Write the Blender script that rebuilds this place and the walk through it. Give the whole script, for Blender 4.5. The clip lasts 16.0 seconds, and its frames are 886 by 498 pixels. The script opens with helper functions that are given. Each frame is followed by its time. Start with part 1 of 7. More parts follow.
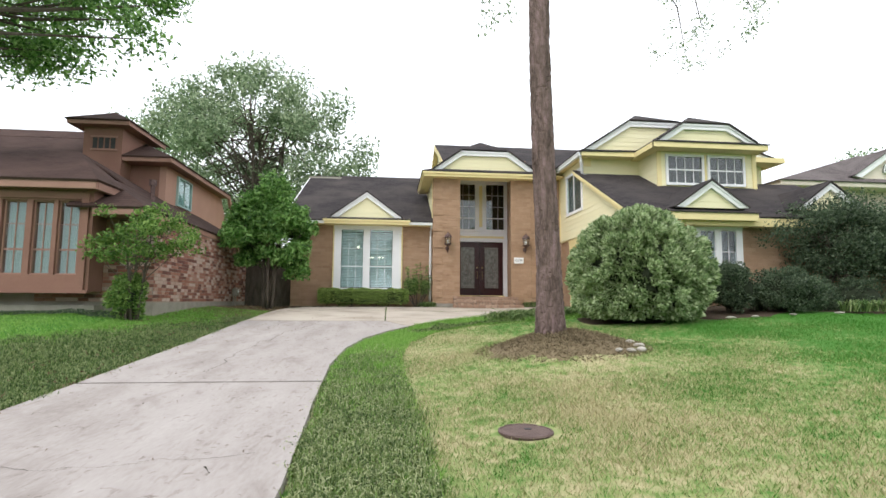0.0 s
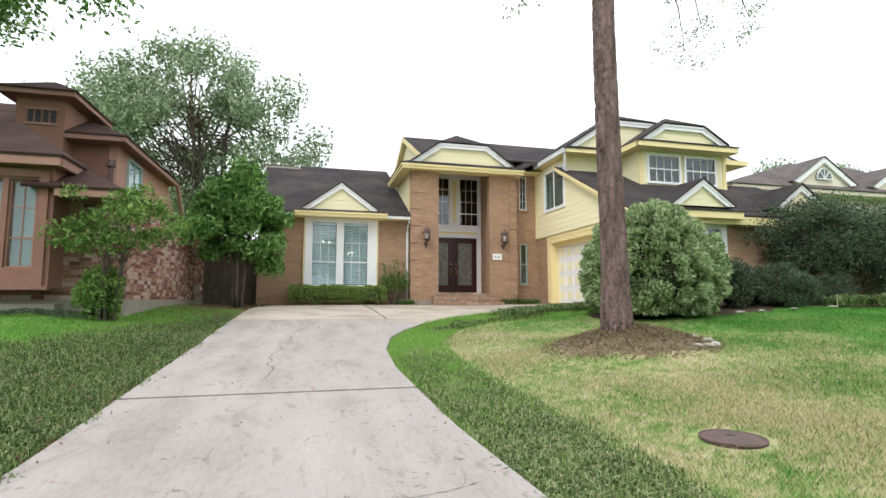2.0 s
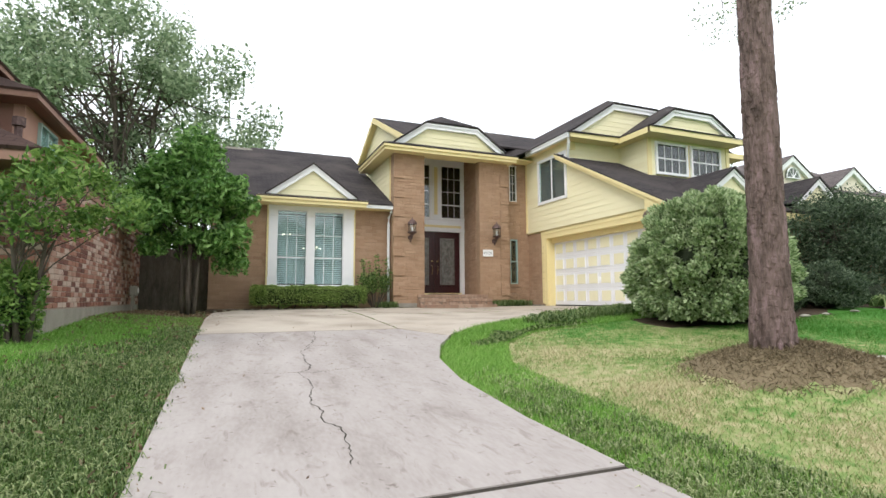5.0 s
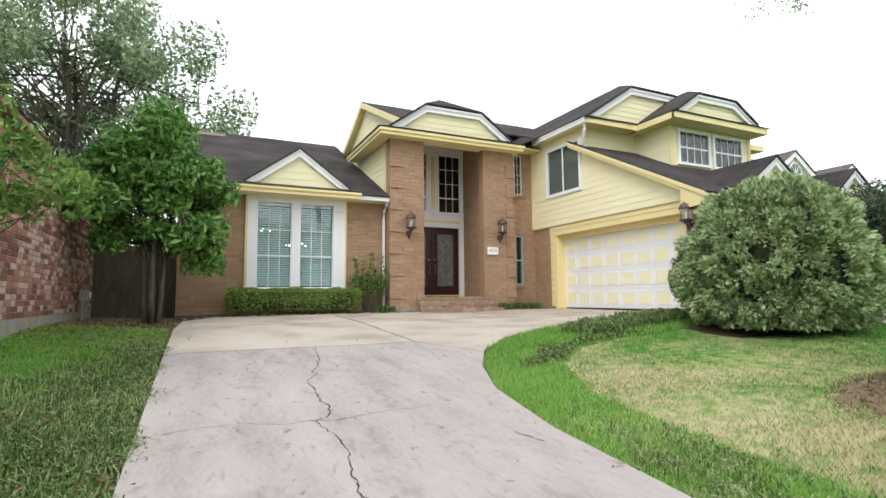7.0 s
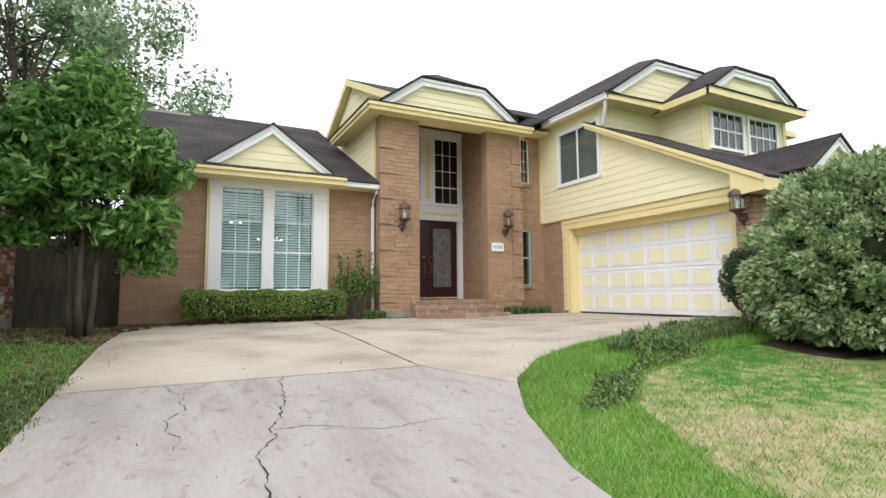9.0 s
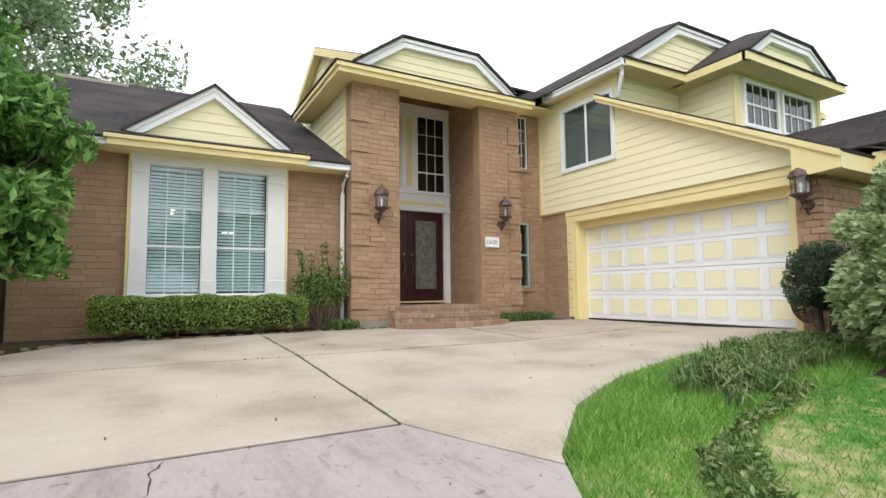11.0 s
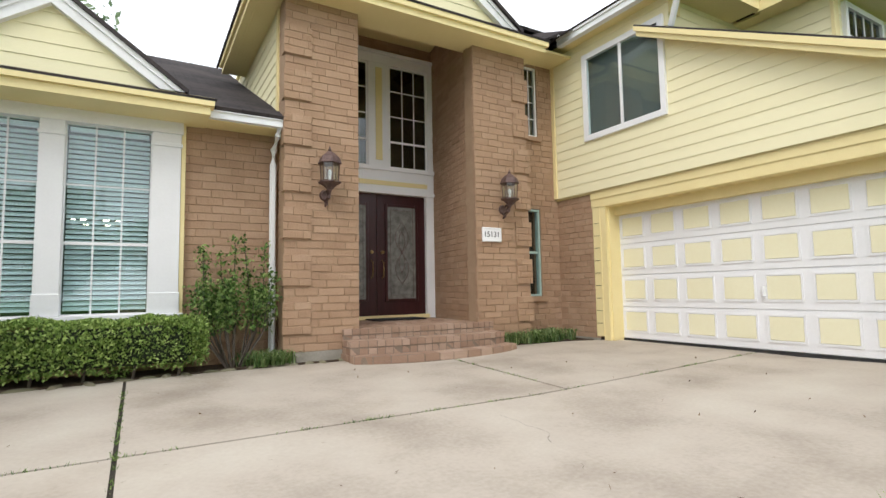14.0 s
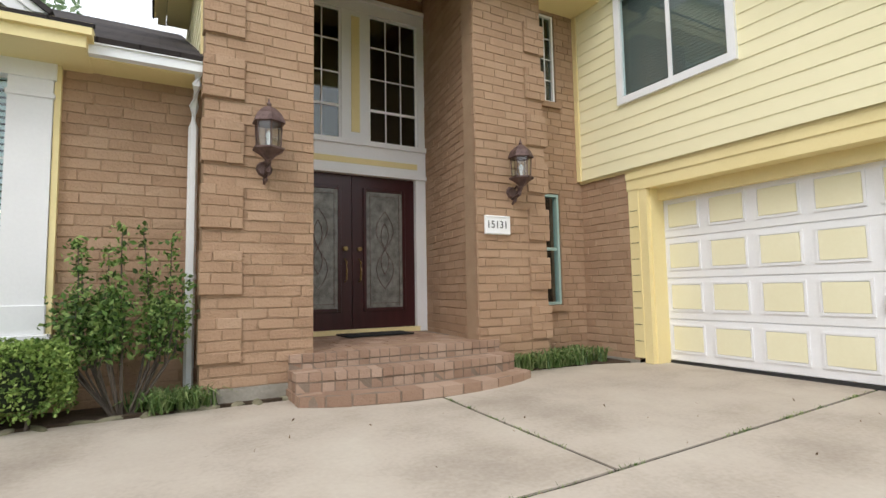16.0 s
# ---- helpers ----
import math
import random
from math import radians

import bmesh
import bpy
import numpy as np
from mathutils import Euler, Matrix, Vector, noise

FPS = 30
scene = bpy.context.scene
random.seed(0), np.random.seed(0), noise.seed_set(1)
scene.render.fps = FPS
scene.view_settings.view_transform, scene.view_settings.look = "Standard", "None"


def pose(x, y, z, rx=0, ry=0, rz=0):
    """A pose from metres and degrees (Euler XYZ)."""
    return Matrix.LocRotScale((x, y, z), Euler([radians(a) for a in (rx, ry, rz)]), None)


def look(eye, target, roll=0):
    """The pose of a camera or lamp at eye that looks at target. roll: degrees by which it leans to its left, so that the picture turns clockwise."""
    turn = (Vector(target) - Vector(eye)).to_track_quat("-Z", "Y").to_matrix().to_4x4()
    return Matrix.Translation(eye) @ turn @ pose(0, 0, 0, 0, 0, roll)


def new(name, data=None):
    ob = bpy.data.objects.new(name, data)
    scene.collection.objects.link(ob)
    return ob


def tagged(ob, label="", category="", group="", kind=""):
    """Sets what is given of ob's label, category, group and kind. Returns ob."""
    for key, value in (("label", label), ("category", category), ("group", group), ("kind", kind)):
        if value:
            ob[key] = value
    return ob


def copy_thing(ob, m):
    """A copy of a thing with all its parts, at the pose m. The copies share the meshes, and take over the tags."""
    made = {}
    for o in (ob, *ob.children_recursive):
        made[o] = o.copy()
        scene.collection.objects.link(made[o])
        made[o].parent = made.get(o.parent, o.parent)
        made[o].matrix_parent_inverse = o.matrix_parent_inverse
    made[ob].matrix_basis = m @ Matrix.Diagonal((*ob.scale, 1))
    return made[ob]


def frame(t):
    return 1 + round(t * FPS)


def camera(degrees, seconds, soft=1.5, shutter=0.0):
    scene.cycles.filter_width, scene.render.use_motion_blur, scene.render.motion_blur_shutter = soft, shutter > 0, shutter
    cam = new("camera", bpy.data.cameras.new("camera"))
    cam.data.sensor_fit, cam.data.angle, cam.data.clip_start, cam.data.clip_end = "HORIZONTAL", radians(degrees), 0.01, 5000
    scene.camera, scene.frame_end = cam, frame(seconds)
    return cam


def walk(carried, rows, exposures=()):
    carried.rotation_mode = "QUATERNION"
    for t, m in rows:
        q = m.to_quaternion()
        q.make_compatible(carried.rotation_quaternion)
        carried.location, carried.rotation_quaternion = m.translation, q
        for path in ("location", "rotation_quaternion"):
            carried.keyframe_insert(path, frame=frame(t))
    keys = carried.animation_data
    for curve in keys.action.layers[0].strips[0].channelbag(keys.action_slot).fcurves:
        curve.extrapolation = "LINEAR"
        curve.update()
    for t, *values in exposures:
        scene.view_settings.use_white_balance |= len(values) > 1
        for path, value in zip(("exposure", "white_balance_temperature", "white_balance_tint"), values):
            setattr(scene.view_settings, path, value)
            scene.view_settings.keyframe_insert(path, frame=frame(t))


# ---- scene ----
cam = camera(81.1, 16.0)

PATH = [
    (0, (0.027, -0.133, 1.14), (0.231, 1.846, 1.339), 0.4),
    (0.5, (-0.45, 0.02, 1.139), (-0.178, 1.991, 1.338), 0.3),
    (1, (-0.915, 0.231, 1.126), (-0.561, 2.189, 1.323), 0.3),
    (1.5, (-1.349, 0.515, 1.106), (-0.914, 2.457, 1.302), 0.2),
    (2, (-1.746, 0.856, 1.078), (-1.252, 2.784, 1.274), 0.1),
    (2.5, (-2.047, 1.275, 1.046), (-1.486, 3.185, 1.241), 0.0),
    (3, (-2.288, 1.718, 1.046), (-1.664, 3.608, 1.24), -0.0),
    (3.5, (-2.465, 2.16, 1.066), (-1.777, 4.028, 1.259), -0.0),
    (4, (-2.614, 2.605, 1.109), (-1.896, 4.462, 1.301), -0.1),
    (6.5, (-3.027, 4.858, 1.291), (-2.204, 6.671, 1.474), -0.4),
    (7, (-2.986, 5.327, 1.31), (-2.132, 7.127, 1.493), -0.5),
    (7.5, (-2.875, 5.794, 1.345), (-2.004, 7.585, 1.525), -0.6),
    (8, (-2.74, 6.243, 1.367), (-1.859, 8.03, 1.546), -0.6),
    (10.5, (-1.861, 8.636, 1.543), (-0.902, 10.383, 1.709), -0.5),
    (11, (-1.605, 9.07, 1.57), (-0.63, 10.808, 1.734), -0.6),
    (11.5, (-1.329, 9.495, 1.606), (-0.35, 11.232, 1.768), -0.6),
    (12, (-1.023, 9.934, 1.642), (-0.042, 11.67, 1.802), -0.6),
    (12.5, (-0.765, 10.392, 1.664), (0.223, 12.124, 1.825), -0.6),
    (13, (-0.539, 10.875, 1.734), (0.469, 12.595, 1.891), -0.6),
    (13.5, (-0.237, 11.287, 1.757), (0.766, 13.01, 1.916), -1.0),
    (14, (0.037, 11.709, 1.766), (1.047, 13.428, 1.926), -1.0),
    (14.5, (0.323, 12.124, 1.773), (1.334, 13.843, 1.933), -1.0),
    (15, (0.611, 12.51, 1.798), (1.626, 14.226, 1.956), -1.0),
    (15.5, (0.895, 12.86, 1.834), (1.898, 14.583, 1.991), -1.0),
    (16, (1.179, 13.219, 1.863), (2.158, 14.956, 2.021), -1.0),
]
walk(cam, [(t, look(eye, target, roll)) for t, eye, target, roll in PATH])

# ---- world, sun and exposure ----
EXPOSURE = 0.0
scene.view_settings.exposure = EXPOSURE
world = bpy.data.worlds.new("overcast_sky")
scene.world = world
world.use_nodes = True
wn, wl = world.node_tree.nodes, world.node_tree.links
wn.clear()
w_out, w_bg, w_sky, w_mix = wn.new("ShaderNodeOutputWorld"), wn.new("ShaderNodeBackground"), wn.new("ShaderNodeTexSky"), wn.new("ShaderNodeMix")
SUN_EL, SUN_AZ = radians(45), radians(226)
w_sky.sky_type, w_sky.sun_disc, w_sky.sun_elevation, w_sky.sun_rotation = "NISHITA", False, SUN_EL, SUN_AZ
w_mix.data_type = "RGBA"
w_mix.inputs[0].default_value = 0.93
w_mix.inputs[7].default_value = (10.4, 10.7, 11.3, 1)
wl.new(w_sky.outputs[0], w_mix.inputs[6])
wl.new(w_mix.outputs[2], w_bg.inputs[0])
w_bg.inputs[1].default_value = 0.15
wl.new(w_bg.outputs[0], w_out.inputs[0])
sun_data = bpy.data.lights.new("sun", "SUN")
sun_data.energy, sun_data.angle, sun_data.color = 1.5, radians(25), (1.0, 0.97, 0.93)
sun = new("sun", sun_data)
sun.matrix_world = look((0, 0, 30), Vector((0, 0, 30)) - Vector((math.sin(SUN_AZ) * math.cos(SUN_EL), math.cos(SUN_AZ) * math.cos(SUN_EL), math.sin(SUN_EL))))


# ---- materials ----
def surface(name, colours, rough=0.8, scale=6.0, fine=60.0, bump=0.15, metal=0.0, rand="", rand_amount=0.5, stretch=(1, 1, 1), spec=0.3, fine_mix=0.35, detail=4):
    """A painted, baked or grown surface: two or three colours mixed by coarse and fine noise, with relief."""
    m = bpy.data.materials.new(name)
    m.use_nodes = True
    n, l = m.node_tree.nodes, m.node_tree.links
    b = n["Principled BSDF"]
    b.inputs["Roughness"].default_value, b.inputs["Metallic"].default_value = rough, metal
    b.inputs["Specular IOR Level"].default_value = spec
    tc, mp = n.new("ShaderNodeTexCoord"), n.new("ShaderNodeMapping")
    mp.inputs["Scale"].default_value = stretch
    l.new(n.new("ShaderNodeNewGeometry").outputs["Position"] if rand == "object" else tc.outputs["Object"], mp.inputs["Vector"])
    big, small = n.new("ShaderNodeTexNoise"), n.new("ShaderNodeTexNoise")
    big.inputs["Scale"].default_value, big.inputs["Detail"].default_value = scale, detail
    small.inputs["Scale"].default_value, small.inputs["Detail"].default_value = fine, 3
    l.new(mp.outputs[0], big.inputs["Vector"]), l.new(mp.outputs[0], small.inputs["Vector"])
    mix = n.new("ShaderNodeMix")
    mix.inputs[0].default_value = fine_mix
    l.new(big.outputs[0], mix.inputs[2]), l.new(small.outputs[0], mix.inputs[3])
    fac = mix.outputs[0]
    if rand:
        src = n.new("ShaderNodeObjectInfo").outputs["Random"] if rand == "object" else n.new("ShaderNodeNewGeometry").outputs["Random Per Island"]
        mix2 = n.new("ShaderNodeMix")
        mix2.inputs[0].default_value = rand_amount
        l.new(fac, mix2.inputs[2]), l.new(src, mix2.inputs[3])
        fac = mix2.outputs[0]
    ramp = n.new("ShaderNodeValToRGB")
    e = ramp.color_ramp.elements
    lo, hi = (0.3, 0.7) if not rand else (0.22, 0.78)
    e[0].position, e[1].position = lo, hi
    e[0].color, e[1].color = (*colours[0], 1), (*colours[-1], 1)
    for i, c in enumerate(colours[1:-1]):
        x = e.new(lo + (hi - lo) * (i + 1) / (len(colours) - 1))
        x.color = (*c, 1)
    l.new(fac, ramp.inputs[0])
    l.new(ramp.outputs[0], b.inputs["Base Color"])
    if bump:
        bp = n.new("ShaderNodeBump")
        bp.inputs["Strength"].default_value, bp.inputs["Distance"].default_value = bump, 0.02
        l.new(small.outputs[0], bp.inputs["Height"])
        l.new(bp.outputs[0], b.inputs["Normal"])
    return m


def worn(m, scale, lo, hi, tint, stretch=(1, 1, 1)):
    """Scuffs and stains with soft, broken outlines over a surface's own colour."""
    n, l = m.node_tree.nodes, m.node_tree.links
    base = n["Principled BSDF"].inputs["Base Color"]
    tc, mp, no, rp, mx = n.new("ShaderNodeTexCoord"), n.new("ShaderNodeMapping"), n.new("ShaderNodeTexNoise"), n.new("ShaderNodeValToRGB"), n.new("ShaderNodeMix")
    mp.inputs["Scale"].default_value = stretch
    no.inputs["Scale"].default_value, no.inputs["Detail"].default_value, no.inputs["Roughness"].default_value, no.inputs["Distortion"].default_value = scale, 8, 0.62, 0.6
    rp.color_ramp.elements[0].position, rp.color_ramp.elements[1].position = lo, hi
    mx.data_type, mx.blend_type = "RGBA", "MULTIPLY"
    l.new(tc.outputs["Object"], mp.inputs["Vector"]), l.new(mp.outputs[0], no.inputs["Vector"]), l.new(no.outputs[0], rp.inputs[0]), l.new(rp.outputs[0], mx.inputs[0])
    l.new(base.links[0].from_socket, mx.inputs[6])
    mx.inputs[7].default_value = (*tint, 1)
    l.new(mx.outputs[2], base)
    return m


def leafy(name, dark, mid, light, rough=0.55):
    """Leaves: every leaf its own shade, slightly translucent."""
    m = surface(name, (dark, mid, light), rough, 1.2, 9.0, 0.0, rand="island", rand_amount=0.6, spec=0.35)
    n, l = m.node_tree.nodes, m.node_tree.links
    b, out = n["Principled BSDF"], n["Material Output"]
    tl, mx = n.new("ShaderNodeBsdfTranslucent"), n.new("ShaderNodeMixShader")
    l.new(b.inputs["Base Color"].links[0].from_socket, tl.inputs[0])
    mx.inputs[0].default_value = 0.38
    l.new(b.outputs[0], mx.inputs[1]), l.new(tl.outputs[0], mx.inputs[2]), l.new(mx.outputs[0], out.inputs[0])
    return m


def shingle_material(name, a, b_, c):
    """Asphalt shingles: courses and tabs in the roof plane's own metres (UV), weathered in patches."""
    m = bpy.data.materials.new(name)
    m.use_nodes = True
    n, l = m.node_tree.nodes, m.node_tree.links
    b = n["Principled BSDF"]
    b.inputs["Roughness"].default_value = 0.95
    b.inputs["Specular IOR Level"].default_value = 0.15
    uv = n.new("ShaderNodeUVMap")
    br = n.new("ShaderNodeTexBrick")
    br.offset, br.inputs["Scale"].default_value = 0.5, 1.0
    br.inputs["Brick Width"].default_value, br.inputs["Row Height"].default_value = 0.3, 0.14
    br.inputs["Mortar Size"].default_value, br.inputs["Mortar Smooth"].default_value = 0.008, 0.3
    br.inputs["Color1"].default_value, br.inputs["Color2"].default_value, br.inputs["Mortar"].default_value = (*a, 1), (*b_, 1), (a[0] * 0.5, a[1] * 0.5, a[2] * 0.5, 1)
    l.new(uv.outputs[0], br.inputs["Vector"])
    tc, no, gr = n.new("ShaderNodeTexCoord"), n.new("ShaderNodeTexNoise"), n.new("ShaderNodeTexNoise")
    no.inputs["Scale"].default_value, no.inputs["Detail"].default_value = 0.8, 5
    gr.inputs["Scale"].default_value = 90
    l.new(tc.outputs["Object"], no.inputs["Vector"]), l.new(tc.outputs["Object"], gr.inputs["Vector"])
    rp = n.new("ShaderNodeValToRGB")
    rp.color_ramp.elements[0].position, rp.color_ramp.elements[1].position = 0.42, 0.7
    l.new(no.outputs[0], rp.inputs[0])
    mx = n.new("ShaderNodeMix")
    mx.data_type = "RGBA"
    l.new(rp.outputs[0], mx.inputs[0]), l.new(br.outputs["Color"], mx.inputs[6])
    mx.inputs[7].default_value = (*c, 1)
    m2 = n.new("ShaderNodeMix")
    m2.data_type, m2.blend_type = "RGBA", "MULTIPLY"
    m2.inputs[0].default_value = 0.5
    l.new(mx.outputs[2], m2.inputs[6]), l.new(gr.outputs[0], m2.inputs[7])
    l.new(m2.outputs[2], b.inputs["Base Color"])
    bp = n.new("ShaderNodeBump")
    bp.inputs["Strength"].default_value, bp.inputs["Distance"].default_value = 0.5, 0.02
    l.new(br.outputs["Fac"], bp.inputs["Height"])
    bp.invert = True
    l.new(bp.outputs[0], b.inputs["Normal"])
    return m


def glass_material(name, tint, rough=0.02, alpha=0.5):
    """Window glass: clear pane with a mirror coat, so that it shows both the room and the sky."""
    m = bpy.data.materials.new(name)
    m.use_nodes = True
    n, l = m.node_tree.nodes, m.node_tree.links
    out = n["Material Output"]
    n.remove(n["Principled BSDF"])
    tr, gl, mx, fr = n.new("ShaderNodeBsdfTransparent"), n.new("ShaderNodeBsdfGlossy"), n.new("ShaderNodeMixShader"), n.new("ShaderNodeLayerWeight")
    pw, ml = n.new("ShaderNodeMath"), n.new("ShaderNodeMath")
    pw.operation, ml.operation = "POWER", "MULTIPLY_ADD"
    tr.inputs[0].default_value = (*tint, 1)
    gl.inputs["Roughness"].default_value = rough
    fr.inputs["Blend"].default_value, pw.inputs[1].default_value = 0.5, 4.0
    ml.inputs[1].default_value, ml.inputs[2].default_value = 0.6, 0.045 + 0.09 * alpha
    l.new(fr.outputs["Facing"], pw.inputs[0]), l.new(pw.outputs[0], ml.inputs[0]), l.new(ml.outputs[0], mx.inputs[0]), l.new(tr.outputs[0], mx.inputs[1]), l.new(gl.outputs[0], mx.inputs[2]), l.new(mx.outputs[0], out.inputs[0])
    return m


def glow_material(name, colour, strength):
    m = bpy.data.materials.new(name)
    m.use_nodes = True
    b = m.node_tree.nodes["Principled BSDF"]
    b.inputs["Emission Color"].default_value, b.inputs["Emission Strength"].default_value = (*colour, 1), strength
    return m


BRICK_TONES = ((0.315, 0.198, 0.126), (0.395, 0.257, 0.166), (0.455, 0.312, 0.212))
M_BRICK = surface("tan_brick", BRICK_TONES, 0.9, 2.5, 45, 0.5, rand="island", rand_amount=0.28)
M_BRICK_PIECE = surface("tan_brick_piece", BRICK_TONES, 0.9, 2.5, 45, 0.5, rand="object", rand_amount=0.28)
M_MORTAR = surface("smeared_mortar", ((0.33, 0.22, 0.142), (0.42, 0.295, 0.195)), 0.95, 5, 70, 0.4)
M_STEP_MORTAR = surface("step_mortar", ((0.19, 0.14, 0.105), (0.28, 0.215, 0.165)), 0.95, 5, 60, 0.3)
M_STEP_BRICK = surface("step_brick", ((0.29, 0.185, 0.13), (0.36, 0.24, 0.172), (0.43, 0.305, 0.23)), 0.9, 4, 50, 0.4, rand="object", rand_amount=0.6)
M_YELLOW = surface("yellow_paint", ((0.81, 0.68, 0.345), (0.87, 0.745, 0.405)), 0.6, 1.5, 40, 0.06)
M_YELLOW_BOARD = surface("yellow_siding_paint", ((0.83, 0.76, 0.49), (0.89, 0.83, 0.565)), 0.6, 1.2, 30, 0.08, stretch=(1, 0.3, 4), rand="object", rand_amount=0.3)
M_DOOR_YELLOW = surface("pale_yellow_panel_paint", ((0.84, 0.79, 0.55), (0.88, 0.84, 0.61)), 0.55, 2, 30, 0.04)
M_WHITE = surface("white_trim_paint", ((0.82, 0.82, 0.83), (0.89, 0.89, 0.90)), 0.5, 2, 40, 0.05)
M_GUTTER = surface("white_gutter_metal", ((0.78, 0.80, 0.82), (0.86, 0.87, 0.88)), 0.4, 2, 30, 0.03)
M_ROOF = shingle_material("dark_shingles", (0.052, 0.046, 0.049), (0.078, 0.068, 0.069), (0.105, 0.09, 0.086))
M_ROOF_BROWN = shingle_material("brown_shingles", (0.075, 0.045, 0.04), (0.10, 0.062, 0.053), (0.12, 0.075, 0.063))
M_ROOF_GREY = shingle_material("grey_brown_shingles", (0.15, 0.128, 0.126), (0.20, 0.172, 0.168), (0.23, 0.20, 0.195))
M_GLASS = glass_material("window_glass", (0.87, 0.95, 0.95), 0.02, 0.30)
M_DARKGLASS = glass_material("dark_window_glass", (0.50, 0.58, 0.55), 0.02, 0.55)
M_ETCHED = surface("etched_glass", ((0.09, 0.09, 0.077), (0.28, 0.275, 0.25)), 0.15, 9, 120, 0.3, spec=0.6)
M_BURGUNDY = surface("burgundy_door_paint", ((0.030, 0.006, 0.008), (0.055, 0.012, 0.014)), 0.35, 3, 50, 0.05, stretch=(4, 4, 0.4), spec=0.5)
M_BRASS = surface("aged_brass", ((0.20, 0.12, 0.05), (0.42, 0.30, 0.14)), 0.35, 8, 60, 0.05, metal=0.9)
M_BRONZE = surface("weathered_bronze", ((0.06, 0.036, 0.032), (0.20, 0.135, 0.125)), 0.6, 14, 70, 0.2, metal=0.4)
M_LANTERN = glass_material("lantern_glass", (0.86, 0.90, 0.88), 0.05, 0.6)
M_SLAT = surface("white_blind_slat", ((0.80, 0.84, 0.85), (0.90, 0.92, 0.92)), 0.5, 2, 30, 0.02)
M_SLAT_DIM = surface("grey_blind_slat", ((0.17, 0.17, 0.165), (0.23, 0.23, 0.22)), 0.5, 2, 30, 0.02)
M_TEAL = surface("teal_window_paint", ((0.32, 0.46, 0.43), (0.44, 0.59, 0.55)), 0.6, 3, 30, 0.05)
M_CURTAIN = surface("grey_green_curtain", ((0.17, 0.24, 0.22), (0.26, 0.34, 0.31)), 0.8, 6, 40, 0.05, stretch=(6, 6, 0.3))
M_HALL = surface("tan_hall_paint", ((0.40, 0.34, 0.20), (0.48, 0.41, 0.25)), 0.8, 1, 10, 0.0)
# Near-black walls: the unlit look of the rooms is put into their colour.
M_INSIDE = surface("room_dimness_colour", ((0.055, 0.055, 0.045), (0.085, 0.082, 0.068)), 0.9, 1, 10, 0.0)
M_CONC_FRONT = surface("old_driveway_concrete", ((0.30, 0.264, 0.242), (0.385, 0.347, 0.325), (0.44, 0.403, 0.38)), 0.9, 1.7, 26, 0.12, fine_mix=0.30, stretch=(1.5, 0.45, 1.0), detail=10)
M_CONC_REAR = surface("tan_driveway_concrete", ((0.33, 0.282, 0.23), (0.475, 0.416, 0.35), (0.55, 0.50, 0.425)), 0.9, 1.1, 34, 0.05, fine_mix=0.20, detail=9)
worn(M_CONC_FRONT, 2.6, 0.56, 0.70, (0.80, 0.78, 0.76), (1.0, 0.5, 1.0))
worn(M_CONC_FRONT, 6.0, 0.58, 0.68, (0.80, 0.78, 0.76), (2.2, 0.6, 1.0))
worn(M_CONC_FRONT, 11.0, 0.62, 0.68, (0.60, 0.57, 0.54))
worn(M_CONC_REAR, 1.3, 0.54, 0.72, (0.94, 0.93, 0.91))
worn(M_CONC_REAR, 12.0, 0.68, 0.74, (0.75, 0.73, 0.70))
M_CONC = surface("foundation_concrete", ((0.26, 0.24, 0.20), (0.38, 0.35, 0.30)), 0.95, 4, 40, 0.3)
M_CRACK = surface("crack_dirt", ((0.03, 0.026, 0.02), (0.065, 0.055, 0.042)), 1.0, 5, 40, 0.2)
M_SOIL = surface("bed_soil", ((0.045, 0.03, 0.02), (0.10, 0.07, 0.045)), 1.0, 3, 30, 0.6)
M_LITTER = surface("leaf_litter", ((0.12, 0.075, 0.045), (0.24, 0.16, 0.10), (0.34, 0.25, 0.17)), 1.0, 4, 40, 0.5, rand="island", rand_amount=0.6)
M_STONE = surface("pale_stone", ((0.28, 0.26, 0.21), (0.48, 0.45, 0.40)), 0.9, 8, 50, 0.4, rand="object", rand_amount=0.4)
# Shade deep in the bushes, put into a near-black green.
M_SHADE = surface("inner_shade_colour", ((0.012, 0.018, 0.008), (0.03, 0.04, 0.02)), 0.9, 6, 40, 0.5)
M_MULCH = surface("mossy_mulch", ((0.10, 0.078, 0.045), (0.185, 0.145, 0.085), (0.28, 0.22, 0.14)), 1.0, 4, 40, 0.6, rand="island", rand_amount=0.5)
M_MOSSY = surface("mossy_stone", ((0.13, 0.125, 0.07), (0.30, 0.27, 0.19)), 0.95, 9, 50, 0.4, rand="object", rand_amount=0.4)
M_BARK = surface("pine_bark", ((0.05, 0.034, 0.03), (0.165, 0.118, 0.105), (0.30, 0.205, 0.21)), 0.95, 12, 50, 1.0, stretch=(1, 1, 0.25))
M_TWIG = surface("grey_bark", ((0.06, 0.05, 0.04), (0.16, 0.13, 0.105)), 0.95, 8, 40, 0.5, stretch=(1, 1, 0.3))
M_MAT = surface("black_doormat", ((0.012, 0.012, 0.012), (0.04, 0.04, 0.04)), 0.95, 20, 120, 0.5)
M_IRON = surface("rusty_iron_cover", ((0.10, 0.068, 0.06), (0.17, 0.12, 0.108)), 0.85, 8, 60, 0.4, metal=0.05)
M_BLACK = surface("black_lettering", ((0.02, 0.02, 0.02), (0.05, 0.05, 0.05)), 0.6, 5, 30, 0.0)
M_BULB = glow_material("lit_bulb", (1.0, 0.86, 0.62), 9.0)
